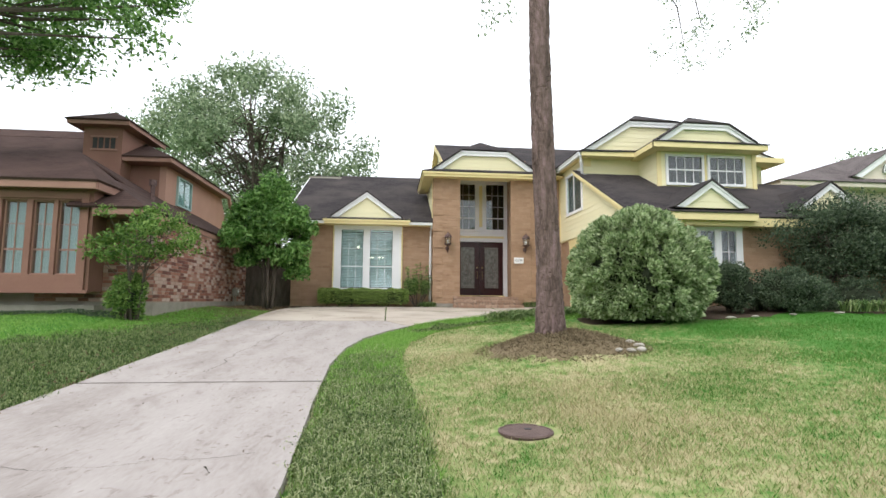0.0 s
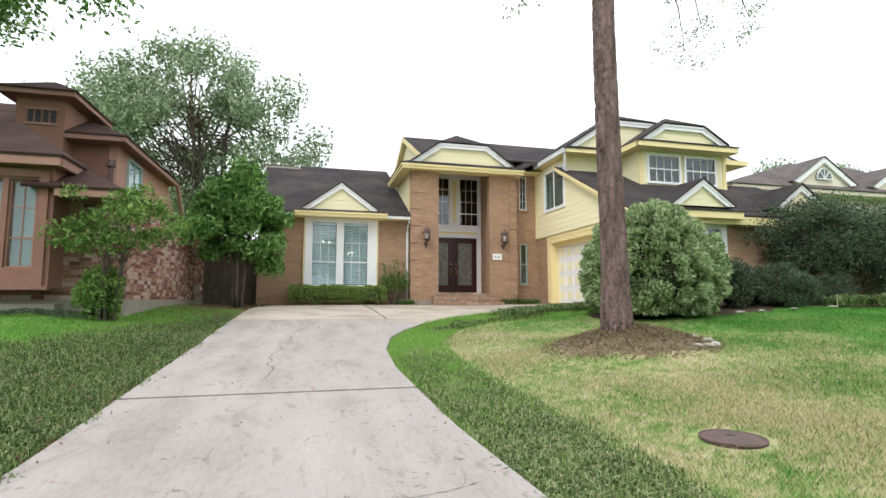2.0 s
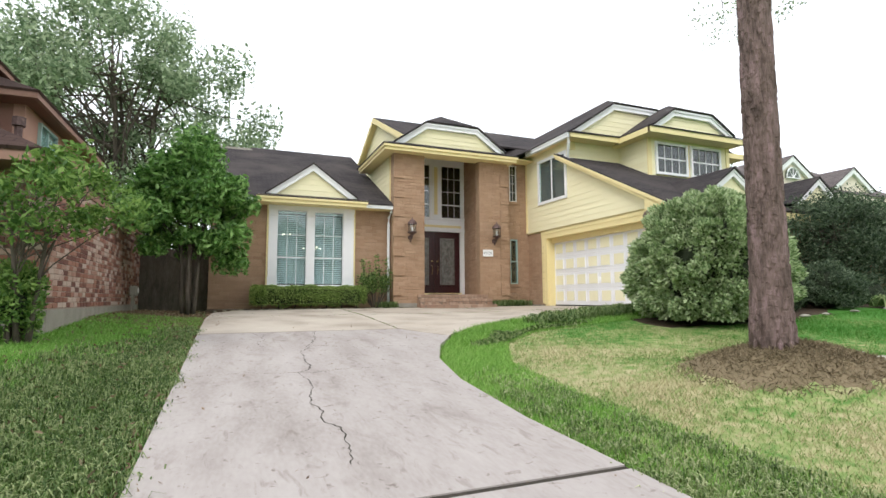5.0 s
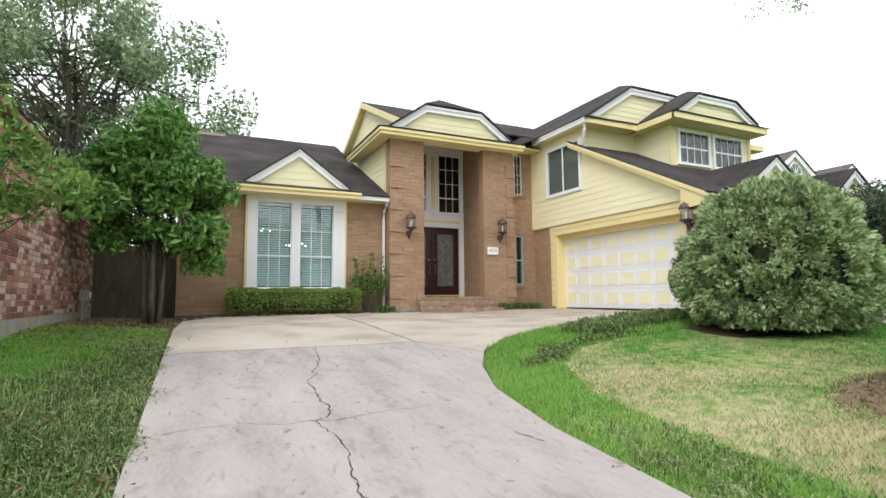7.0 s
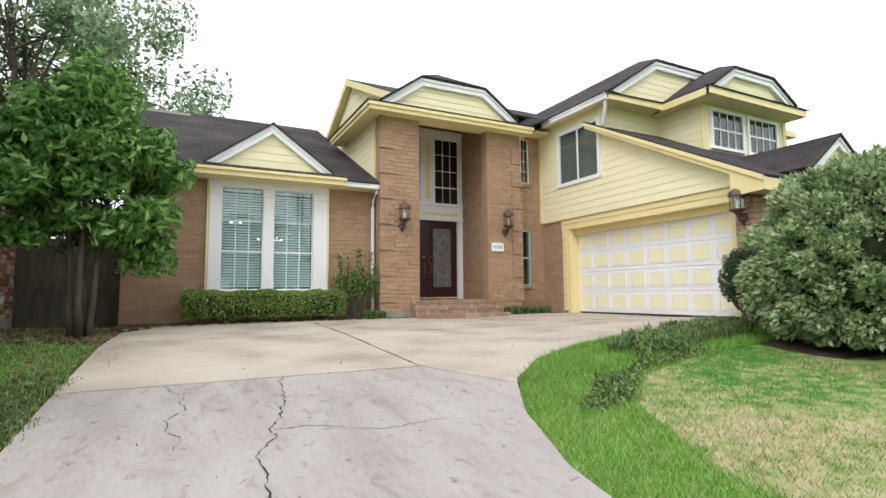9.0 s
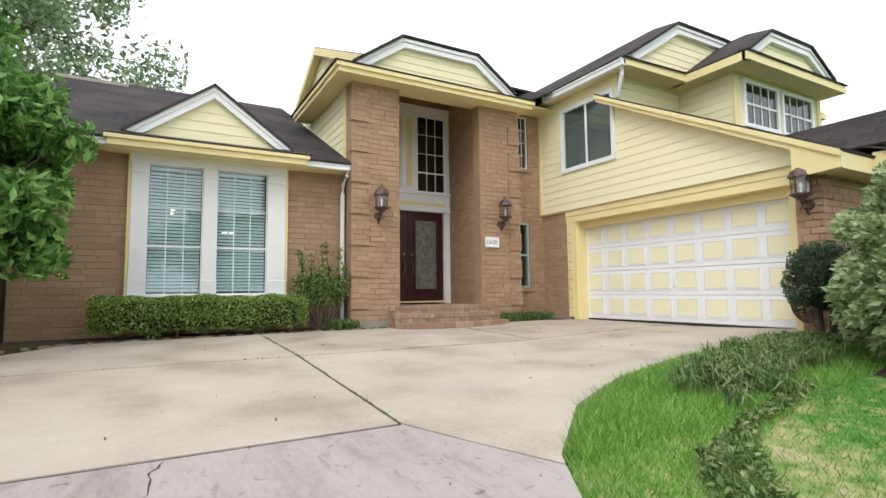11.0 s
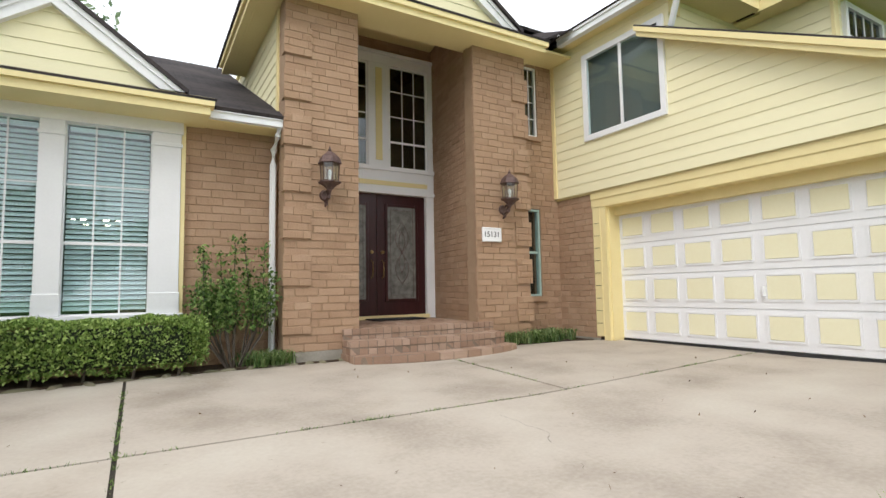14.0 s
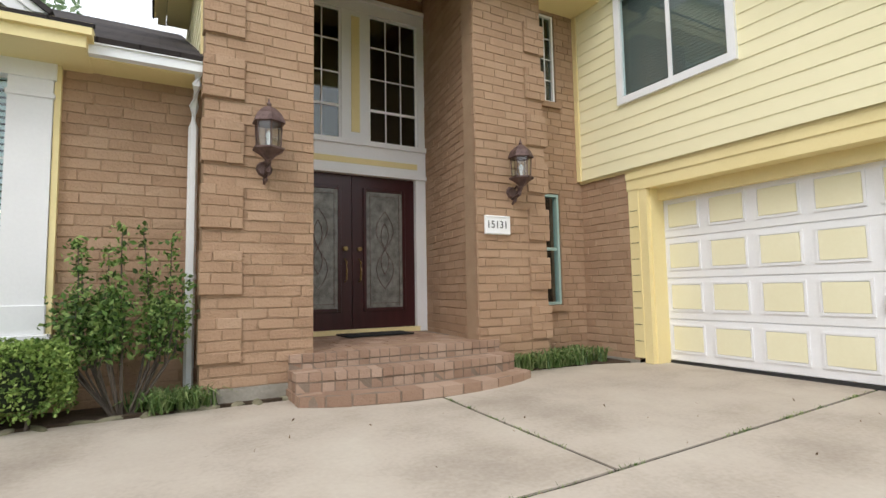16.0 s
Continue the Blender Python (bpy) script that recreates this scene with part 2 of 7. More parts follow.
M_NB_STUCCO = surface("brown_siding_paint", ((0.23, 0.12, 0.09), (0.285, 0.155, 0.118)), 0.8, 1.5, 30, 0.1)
# Lighter brown than the front walls, used on the upper side wall only.
M_NB_LIGHT = surface("salmon_brown_side_wall", ((0.42, 0.245, 0.185), (0.49, 0.295, 0.225)), 0.8, 1.5, 30, 0.1)
M_NB_FASCIA = surface("brown_fascia_paint", ((0.31, 0.175, 0.135), (0.37, 0.215, 0.165)), 0.7, 2, 30, 0.05)
M_NB_BRICK = surface("mottled_red_brick", ((0.16, 0.075, 0.06), (0.30, 0.13, 0.095), (0.36, 0.19, 0.14), (0.50, 0.38, 0.32)), 0.9, 6, 45, 0.4, rand="island", rand_amount=0.75)
M_NB_MORTAR = surface("grey_mortar", ((0.30, 0.23, 0.19), (0.38, 0.31, 0.26)), 0.95, 5, 60, 0.3)
M_RN_BRICK = surface("pale_pink_brick", ((0.50, 0.39, 0.33), (0.62, 0.52, 0.46)), 0.9, 9, 50, 0.3)
M_RN_GABLE = surface("cream_gable_paint", ((0.70, 0.62, 0.50), (0.78, 0.71, 0.60)), 0.7, 2, 30, 0.05)
M_RN_TRIM = surface("beige_trim_paint", ((0.60, 0.53, 0.44), (0.68, 0.61, 0.52)), 0.7, 2, 30, 0.05)
M_LEAF_BUSH = leafy("viburnum_leaf", (0.14, 0.22, 0.085), (0.36, 0.47, 0.225), (0.64, 0.71, 0.46))
M_LEAF_DARK = leafy("dark_shrub_leaf", (0.028, 0.05, 0.028), (0.075, 0.115, 0.06), (0.19, 0.245, 0.15))
M_LEAF_HEDGE = leafy("boxwood_leaf", (0.08, 0.14, 0.03), (0.235, 0.36, 0.08), (0.50, 0.63, 0.20))
M_LEAF_MAG = leafy("glossy_tree_leaf", (0.055, 0.14, 0.03), (0.15, 0.32, 0.07), (0.34, 0.55, 0.18), 0.35)
M_LEAF_SPRIG = leafy("sprig_leaf", (0.035, 0.07, 0.02), (0.12, 0.23, 0.05), (0.38, 0.50, 0.17))
M_LEAF_LIME = leafy("lime_leaf", (0.055, 0.13, 0.025), (0.135, 0.255, 0.05), (0.30, 0.44, 0.12))
M_LEAF_OAK = leafy("oak_leaf", (0.12, 0.19, 0.095), (0.28, 0.37, 0.21), (0.48, 0.56, 0.37), 0.7)
M_LEAF_JAS = leafy("groundcover_leaf", (0.04, 0.085, 0.02), (0.13, 0.21, 0.055), (0.40, 0.46, 0.22), 0.6)
M_LEAF_VERGE = leafy("dry_verge_leaf", (0.06, 0.11, 0.03), (0.19, 0.265, 0.08), (0.50, 0.53, 0.30), 0.6)
M_LEAF_GRASS = leafy("fresh_grass_blade", (0.10, 0.25, 0.025), (0.21, 0.43, 0.07), (0.41, 0.61, 0.19), 0.6)
M_LEAF_LIRI = leafy("liriope_blade", (0.06, 0.12, 0.035), (0.16, 0.26, 0.08), (0.38, 0.44, 0.20), 0.5)


def lawn_material(name, blades):
    """Lawn: bright green at the back, straw-coloured and patchy in the open front."""
    m = bpy.data.materials.new(name)
    m.use_nodes = True
    n, l = m.node_tree.nodes, m.node_tree.links
    b = n["Principled BSDF"]
    b.inputs["Roughness"].default_value, b.inputs["Specular IOR Level"].default_value = 0.8, 0.2
    tc, sp = n.new("ShaderNodeTexCoord"), n.new("ShaderNodeSeparateXYZ")
    l.new(tc.outputs["Object"], sp.inputs[0])
    no, n2 = n.new("ShaderNodeTexNoise"), n.new("ShaderNodeTexNoise")
    no.inputs["Scale"].default_value, no.inputs["Detail"].default_value = 0.75, 6
    n2.inputs["Scale"].default_value, n2.inputs["Detail"].default_value = 7, 3
    l.new(tc.outputs["Object"], no.inputs["Vector"]), l.new(tc.outputs["Object"], n2.inputs["Vector"])

    def maths(op, a, c):
        k = n.new("ShaderNodeMath")
        k.operation = op
        for i, v in enumerate((a, c)):
            if isinstance(v, (int, float)):
                k.inputs[i].default_value = v
            else:
                l.new(v, k.inputs[i])
        return k.outputs[0]
    # drier towards the street, greener towards the beds and the far side
    across = maths("ADD", maths("SUBTRACT", sp.outputs[0], 2.6), maths("MULTIPLY", maths("SUBTRACT", sp.outputs[1], 6.0), 0.28))
    dry = maths("SUBTRACT", 0.62, maths("MULTIPLY", maths("MAXIMUM", across, 0.0), 0.15))
    left = maths("MULTIPLY", maths("MAXIMUM", maths("SUBTRACT", -2.0, sp.outputs[0]), 0.0), 0.5)
    dry = maths("SUBTRACT", dry, left)
    dry = maths("ADD", dry, maths("MULTIPLY", maths("SUBTRACT", no.outputs[0], 0.5), 1.8))
    dry = maths("ADD", dry, maths("MULTIPLY", maths("SUBTRACT", n2.outputs[0], 0.5), 0.9))
    src = n.new("ShaderNodeNewGeometry").outputs["Random Per Island"] if blades else n2.outputs[0]
    dry = maths("ADD", dry, maths("MULTIPLY", maths("SUBTRACT", src, 0.5), 1.0))
    rp = n.new("ShaderNodeValToRGB")
    e = rp.color_ramp.elements
    e[0].position, e[1].position = 0.05, 0.85
    e[0].color, e[1].color = (0.065, 0.20, 0.028, 1), (0.43, 0.385, 0.22, 1)
    x = e.new(0.45)
    x.color = (0.25, 0.31, 0.11, 1)
    l.new(dry, rp.inputs[0])
    l.new(rp.outputs[0], b.inputs["Base Color"])
    return m


M_LAWN = lawn_material("lawn_soil_and_thatch", False)
M_BLADE = lawn_material("lawn_blade", True)


# ---- mesh helpers ----
def several(name, rows, material, parent, label=""):
    """Boxes of one kind, each a part of its own; returns the first."""
    return [part(name, boxes(r), material, parent, label) for r in rows][0]


def part(name, bm, material, parent=None, label=""):
    me = bpy.data.meshes.new(name)
    if isinstance(bm, tuple):
        me.from_pydata([tuple(map(float, v)) for v in bm[0]], [], bm[1])
    else:
        bmesh.ops.recalc_face_normals(bm, faces=bm.faces)
        bm.to_mesh(me)
        bm.free()
    me.materials.append(material)
    ob = new(name, me)
    if parent is not None:
        ob.parent = parent
        if parent.type == "EMPTY":
            ob.matrix_parent_inverse = parent.matrix_basis.inverted()
    if label:
        ob["label"] = label
    return ob


def thing(name, place, label, category, group="", kind=""):
    ob = new(name)
    ob.empty_display_size = 0.1
    ob.matrix_basis = Matrix.Translation(place)
    return tagged(ob, label, category, group, kind)


def arrays(name, verts, faces, material, parent=None):
    """A big mesh from numpy arrays of vertices and equal-sided faces."""
    me = bpy.data.meshes.new(name)
    k = faces.shape[1]
    me.vertices.add(len(verts)), me.loops.add(faces.size), me.polygons.add(len(faces))
    me.vertices.foreach_set("co", np.asarray(verts, np.float32).ravel())
    me.loops.foreach_set("vertex_index", np.asarray(faces, np.int32).ravel())
    me.polygons.foreach_set("loop_start", np.arange(0, faces.size, k, dtype=np.int32))
    me.polygons.foreach_set("use_smooth", np.zeros(len(faces), bool))
    me.update(calc_edges=True)
    me.materials.append(material)
    ob = new(name, me)
    if parent is not None:
        ob.parent = parent
        if parent.type == "EMPTY":
            ob.matrix_parent_inverse = parent.matrix_basis.inverted()
    return ob


def box(bm, x0, x1, y0, y1, z0, z1):
    v = [bm.verts.new((x, y, z)) for z in (z0, z1) for x, y in ((x0, y0), (x1, y0), (x1, y1), (x0, y1))]
    for f in ((3, 2, 1, 0), (4, 5, 6, 7), (0, 1, 5, 4), (1, 2, 6, 5), (2, 3, 7, 6), (3, 0, 4, 7)):
        bm.faces.new([v[i] for i in f])
    return bm


def boxes(*rows, bevel=0.0):
    bm = bmesh.new()
    for r in rows:
        box(bm, *r)
    if bevel:
        bmesh.ops.bevel(bm, geom=bm.edges[:], offset=bevel, segments=1, affect="EDGES")
    return bm


def prism(bm, pts, vec):
    """A flat polygon pushed along vec."""
    vec = Vector(vec)
    a = [bm.verts.new(p) for p in pts]
    b = [bm.verts.new(Vector(p) + vec) for p in pts]
    bm.faces.new(a), bm.faces.new(b[::-1])
    for i in range(len(a)):
        j = (i + 1) % len(a)
        bm.faces.new((a[j], a[i], b[i], b[j]))
    return bm


def prisms(*rows):
    bm = bmesh.new()
    for pts, vec in rows:
        prism(bm, pts, vec)
    return bm


def tube(bm, pts, radii, segs=8, wobble=0.0):
    rings = []
    pts = [Vector(p) for p in pts]
    for i, p in enumerate(pts):
        d = (pts[min(i + 1, len(pts) - 1)] - pts[max(i - 1, 0)]).normalized()
        s = d.orthogonal().normalized() if abs(d.z) < 0.9 else (Vector((1, 0, 0)) - d * d.x).normalized()
        t = d.cross(s)
        r = radii[i] if isinstance(radii, (list, tuple)) else radii
        rings.append([bm.verts.new(p + (s * math.cos(a) + t * math.sin(a)) * r * (1 + wobble * random.uniform(-1, 1))) for a in [2 * math.pi * k / segs for k in range(segs)]])
    for a, b in zip(rings, rings[1:]):
        for k in range(segs):
            bm.faces.new((a[k], a[(k + 1) % segs], b[(k + 1) % segs], b[k]))
    bm.faces.new(rings[0][::-1]), bm.faces.new(rings[-1])
    return bm


def smooth(ob):
    for p in ob.data.polygons:
        p.use_smooth = True
    return ob


def clip(poly, axis, value, keep_above):
    """Cuts a polygon (tuples) at coordinate axis = value."""
    out = []
    for i, p in enumerate(poly):
        q = poly[(i + 1) % len(poly)]
        a, b = ((p[axis] - value), (q[axis] - value)) if keep_above else ((value - p[axis]), (value - q[axis]))
        if a >= 0:
            out.append(p)
        if (a > 0 > b) or (a < 0 < b):
            f = a / (a - b)
            out.append(tuple(u + (w - u) * f for u, w in zip(p, q)))
    return out


def roof(name, pts, parent, material, thick=0.05, label=""):
    """One roof plane as a slab, with its own metres along the eave and up the slope as UV. pts: eave first."""
    p = [Vector(q) for q in pts]
    nrm = (p[1] - p[0]).cross(p[2] - p[1]).normalized()
    if nrm.z < 0:
        p.reverse()
        nrm = -nrm
    bm = prisms((p, -nrm * thick))
    ob = part(name, bm, material, parent, label)
    u = Vector((0, 0, 1)).cross(nrm).normalized()
    v = nrm.cross(u)
    uvs = ob.data.uv_layers.new(name="roof_metres")
    for loop in ob.data.loops:
        co = ob.data.vertices[loop.vertex_index].co
        uvs.data[loop.index].uv = (co.dot(u), co.dot(v))
    return ob


def bricks_layout(width, z0, z1, holes=(), course=0.0977, length=0.31, seed=1, ends=0.0):
    """Running bond: (u0, u1, z0, z1) of every brick of a wall, leaving the holes (u0, u1, z0, z1) open."""
    rnd = random.Random(seed)
    out, k, z = [], 0, z0
    while z < z1 - 0.03:
        top = min(z + course - 0.008, z1)
        spans = [(0.0, width)]
        for h in holes:
            if top > h[2] + 0.02 and z < h[3] - 0.02:
                spans = [s for a, b in spans for s in ((a, min(b, h[0])), (max(a, h[1]), b)) if s[1] - s[0] > 0.02]
        for a, b in spans:
            u = a - (k % 2) * length / 2 - rnd.uniform(0, 0.05)
            while u < b:
                e = u + length * rnd.uniform(0.82, 1.12)
                lo, hi = max(u, a), min(e - 0.007, b)
                if hi - lo > 0.03:
                    out.append((lo, hi, z + rnd.uniform(-0.004, 0.004), top + rnd.uniform(-0.004, 0.003)))
                u = e
        z += course
        k += 1
    return out


def brickwork(rows, origin, u, n, parent, material, proud=0.008, seed=2, name="brickwork"):
    """Bricks of a wall joined into one mesh, each with its own uneven face."""
    rnd = np.random.RandomState(seed)
    r = np.array(rows)
    o, u, n = np.array(origin, float), np.array(u, float), np.array(n, float)
    k = len(r)
    front = proud + rnd.uniform(-0.003, 0.004, (k, 4))
    corners_u, corners_z = r[:, [0, 1, 1, 0]], r[:, [2, 2, 3, 3]]
    inset = 0.004
    su, sz = np.array([1, -1, -1, 1]) * inset, np.array([1, 1, -1, -1]) * inset
    base = o + corners_u[..., None] * u + corners_z[..., None] * np.array([0, 0, 1.0])
    face = o + (corners_u + su + rnd.uniform(-.003, .003, (k, 4)))[..., None] * u + (corners_z + sz + rnd.uniform(-.003, .003, (k, 4)))[..., None] * np.array([0, 0, 1.0]) + front[..., None] * n
    verts = np.concatenate([base, face], 1).reshape(-1, 3)
    idx = np.arange(k)[:, None, None] * 8
    quads = np.array([[4, 5, 6, 7], [0, 1, 5, 4], [1, 2, 6, 5], [2, 3, 7, 6], [3, 0, 4, 7]])
    if np.dot(np.cross(u, [0, 0, 1]), n) < 0:
        quads = quads[:, ::-1]
    ob = arrays(name, verts, (idx + quads).reshape(-1, 4), material, parent)
    return tagged(ob, kind="stuff")


PIECE_MESHES = {}


def piece_mesh(key, seed):
    """A worn brick one metre long, to be scaled along its length."""
    if (key, seed) not in PIECE_MESHES:
        rnd = random.Random(seed)
        bm = bmesh.new()
        box(bm, 0, 1, -0.03 if key == "wall" else -0.2, 0.010, 0, 1)
        for v in bm.verts:
            v.co.y += rnd.uniform(-0.004, 0.004) if v.co.y > 0 else 0
            if v.co.y > 0:
                v.co.x += (0.02 if v.co.x < 0.5 else -0.02) + rnd.uniform(-0.012, 0.012)
                v.co.z += (0.05 if v.co.z < 0.5 else -0.05) + rnd.uniform(-0.03, 0.03)
        bmesh.ops.recalc_face_normals(bm, faces=bm.faces)
        me = bpy.data.meshes.new("brick")
        bm.to_mesh(me)
        bm.free()
        me.materials.append(M_BRICK_PIECE if key == "wall" else M_STEP_BRICK)
        PIECE_MESHES[(key, seed)] = me
    return PIECE_MESHES[(key, seed)]


def brick_pieces(rows, origin, u, n, parent, seed=3, out=0.0, key="wall"):
    """The same, with every brick an object of its own."""
    rnd = random.Random(seed)
    u, n = Vector(u), Vector(n)
    for a, b, z0, z1 in rows:
        ob = new("brick", piece_mesh(key, rnd.randrange(6)))
        ob.parent = parent
        m = Matrix((u, n, (0, 0, 1))).transposed().to_4x4()
        m.translation = Vector(origin) + u * a + Vector((0, 0, z0)) + n * (out + rnd.uniform(-0.003, 0.003))
        ob.matrix_basis = m @ Matrix.Diagonal((b - a, 1, z1 - z0, 1))


def siding(poly, origin, u, n, parent, holes=(), course=0.162, z_start=None, material=None):
    """Lapped boards, each an object: poly and holes in (u, z) of the wall."""
    material = material or M_YELLOW_BOARD
    o, u, n = Vector(origin), Vector(u), Vector(n)
    zs = [p[1] for p in poly]
    z = min(zs) if z_start is None else z_start
    while z < max(zs) - 0.01:
        strip = clip(clip(poly, 1, z, True), 1, z + course, False)
        if len(strip) >= 3:
            cut = [strip]
            for h in holes:
                done = []
                for s in cut:
                    zz = [p[1] for p in s]
                    if min(zz) < h[3] and max(zz) > h[2]:
                        done += [clip(s, 0, h[0], False), clip(s, 0, h[1], True)]
                        mid = clip(clip(s, 0, h[0], True), 0, h[1], False)
                        if len(mid) >= 3:
                            done += [clip(mid, 1, h[2], False), clip(mid, 1, h[3], True)]
                    else:
                        done.append(s)
                cut = [s for s in done if len(s) >= 3 and max(p[0] for p in s) - min(p[0] for p in s) > 0.02 and max(p[1] for p in s) - min(p[1] for p in s) > 0.01]
            for s in cut:
                bm = bmesh.new()
                back = [bm.verts.new(o + u * p[0] + Vector((0, 0, p[1])) + n * 0.002) for p in s]
                front = [bm.verts.new(o + u * p[0] + Vector((0, 0, p[1])) + n * (0.014 - 0.009 * (p[1] - z) / course)) for p in s]
                bm.faces.new(front)
                for i in range(len(s)):
                    j = (i + 1) % len(s)
                    bm.faces.new((back[i], back[j], front[j], front[i]))
                part("siding_board", bm, material, parent)
        z += course


def sash_window(parent, name, origin, u, n, w, h, cols, rows, glass, frame_mat, frame=0.05, bar=0.018, depth=0.05, rail=None, label="", rows_z=()):
    """A window unit: frame, pane and glazing bars, built in its wall's own directions."""
    o, u, n, up = Vector(origin), Vector(u), Vector(n), Vector((0, 0, 1))

    def slab(u0, u1, z0, z1, d0, d1):
        return [o + u * a + up * c + n * d0 for a, c in ((u0, z0), (u1, z0), (u1, z1), (u0, z1))], n * (d1 - d0)
    ring = bmesh.new()
    outer, inner = ((0, 0), (w, 0), (w, h), (0, h)), ((frame, frame), (w - frame, frame), (w - frame, h - frame), (frame, h - frame))
    rows_ = [[ring.verts.new(o + u * a + up * c + n * d) for a, c in q] for q, d in ((outer, -0.03), (outer, depth), (inner, depth), (inner, -0.03))]
    for a, b in zip(rows_, rows_[1:] + rows_[:1]):
        for i in range(4):
            ring.faces.new((a[i], a[(i + 1) % 4], b[(i + 1) % 4], b[i]))
    win = part(name, ring, frame_mat, parent, label)
    pane = part("pane", prisms(slab(frame, w - frame, frame, h - frame, 0.004, 0.010)), glass, win)
    pane.visible_shadow = False
    for i in range(1, cols):
        x = frame + (w - 2 * frame) * i / cols
        part("glazing_bar", prisms(slab(x - bar / 2, x + bar / 2, frame, h - frame, 0.012, 0.026)), frame_mat, win)
    zs = rows_z or [frame + (h - 2 * frame) * i / rows for i in range(1, rows)]
    for i, z in enumerate(zs):
        t = bar * (2.2 if rail is not None and i == rail else 1)
        part("glazing_bar", prisms(slab(frame, w - frame, z - t / 2, z + t / 2, 0.011, 0.028)), frame_mat, win)
    return win


# ---- the lie of the land ----
LIE_Y = [-60, -6, 0, 4.5, 6, 9.3, 12.4, 15.4, 17.9, 25, 80]
LIE_Z = [-0.2, -0.1, 0.02, 0.14, 0.23, 0.43, 0.65, 0.825, 0.912, 0.95, 0.95]
MOUND = (2.25, 7.15)


def gz(y):
    return float(np.interp(y, LIE_Y, LIE_Z))


def lie(x, y):
    """Height of the ground: the drive lies in a shallow trough, the lawns rise on both sides."""
    rise = max(0.0, min(x, 9.0) - float(np.interp(y, [12.5, 15.0], [0.3, 3.2]))) * float(np.interp(y, [12.5, 15.0, 17.9], [0.055, 0.035, 0.008]))
    rise += 0.13 * max(0.0, min(-x, 6.0) - 3.7) * float(np.interp(y, [14.0, 18.0], [1, 0.2]))
    return gz(y) + rise


def mound(x, y):
    r2 = ((x - MOUND[0] - 0.25) / 1.0) ** 2 + ((y - MOUND[1]) / 0.78) ** 2
    return 0.34 * math.exp(-r2)


EDGE = [(-0.5, -9.0), (-0.53, 1.0), (-0.56, 3.0), (-0.68, 5.0), (-0.74, 7.0), (-0.66, 8.4), (-0.42, 9.6), (0.0, 10.6), (0.55, 11.5), (1.3, 12.15), (2.3, 12.6), (3.6, 12.9), (5.2, 13.0), (6.78, 13.02)]
LAWN_EDGE = [(0.32, -9.0), (0.32, 2.0), (0.26, 4.0), (0.17, 6.0), (0.12, 7.6), (0.3, 9.2), (0.9, 10.4), (1.8, 11.1), (3.2, 11.4), (4.2, 11.5)]
DRIVE_LEFT = -3.32


def along(line, y):
    return float(np.interp(y, [p[1] for p in line], [p[0] for p in line]))


# ---- ground, lawn and drive ----
def build_ground():
    xs = np.unique(np.concatenate([[-400, -150, -60, -30, -18], np.arange(-12, 16.01, 0.3), [20, 30, 60, 150, 400]]))
    ys = np.unique(np.concatenate([[-300, -100, -40, -20], np.arange(-10, 20.01, 0.3), [24, 30, 45, 80, 200, 600]]))
    verts = []
    for y in ys:
        for x in xs:
            bump = 0.02 * noise.noise((x * 0.9, y * 0.9, 0))
            verts.append((x, y, lie(x, y) - 0.05 + mound(x, y) + (bump if x > along(EDGE, y) + 0.3 or x < DRIVE_LEFT - 0.3 else -0.03)))
    w = len(xs)
    i = np.arange(len(ys) - 1)[:, None] * w + np.arange(w - 1)[None, :]
    faces = np.stack([i, i + 1, i + 1 + w, i + w], -1).reshape(-1, 4)
    ob = arrays("ground", np.array(verts), faces, M_LAWN)
    smooth(ob)
    return tagged(ob, "patchy lawn ground, green and straw coloured, rising from the drive", "ground", kind="structure")


build_ground()

drive_outline = [(DRIVE_LEFT, -9.0)] + EDGE + [(6.78, 17.5), (5.9, 17.88), (5.2, 17.96), (4.8, 17.96), (4.6, 18.0), (1.0, 18.02), (0.3, 17.96), (-0.8, 17.84), (-2.6, 17.68), (DRIVE_LEFT + 0.1, 16.8), (DRIVE_LEFT, 15.0)]


def slab(poly, material, parent):
    """One cast slab following the lie of the land, with a worn edge."""
    verts, faces = [], []
    y0, y1 = min(p[1] for p in poly), max(p[1] for p in poly)
    x0, x1 = min(p[0] for p in poly), max(p[0] for p in poly)
    yy = y0
    while yy < y1:
        band = clip(clip(poly, 1, yy, True), 1, yy + 0.5, False)
        xx = x0
        while xx < x1 and len(band) >= 3:
            cell = clip(clip(band, 0, xx, True), 0, xx + 0.8, False)
            if len(cell) >= 3:
                k = len(verts)
                verts += [(p[0], p[1], lie(p[0], p[1])) for p in cell]
                faces.append(list(range(k, k + len(cell))))
            xx += 0.8
        yy += 0.5
    for i, p in enumerate(poly):
        q = poly[(i + 1) % len(poly)]
        steps = max(1, int(math.dist(p[:2], q[:2]) / 0.4))
        for s in range(steps):
            a = [p[c] + (q[c] - p[c]) * s / steps for c in (0, 1)]
            b = [p[c] + (q[c] - p[c]) * (s + 1) / steps for c in (0, 1)]
            k = len(verts)
            verts += [(*a, lie(*a)), (*b, lie(*b)), (*b, lie(*b) - 0.14), (*a, lie(*a) - 0.14)]
            faces.append([k, k + 1, k + 2, k + 3])
    return part("concrete_slab", (verts, faces), material, parent)


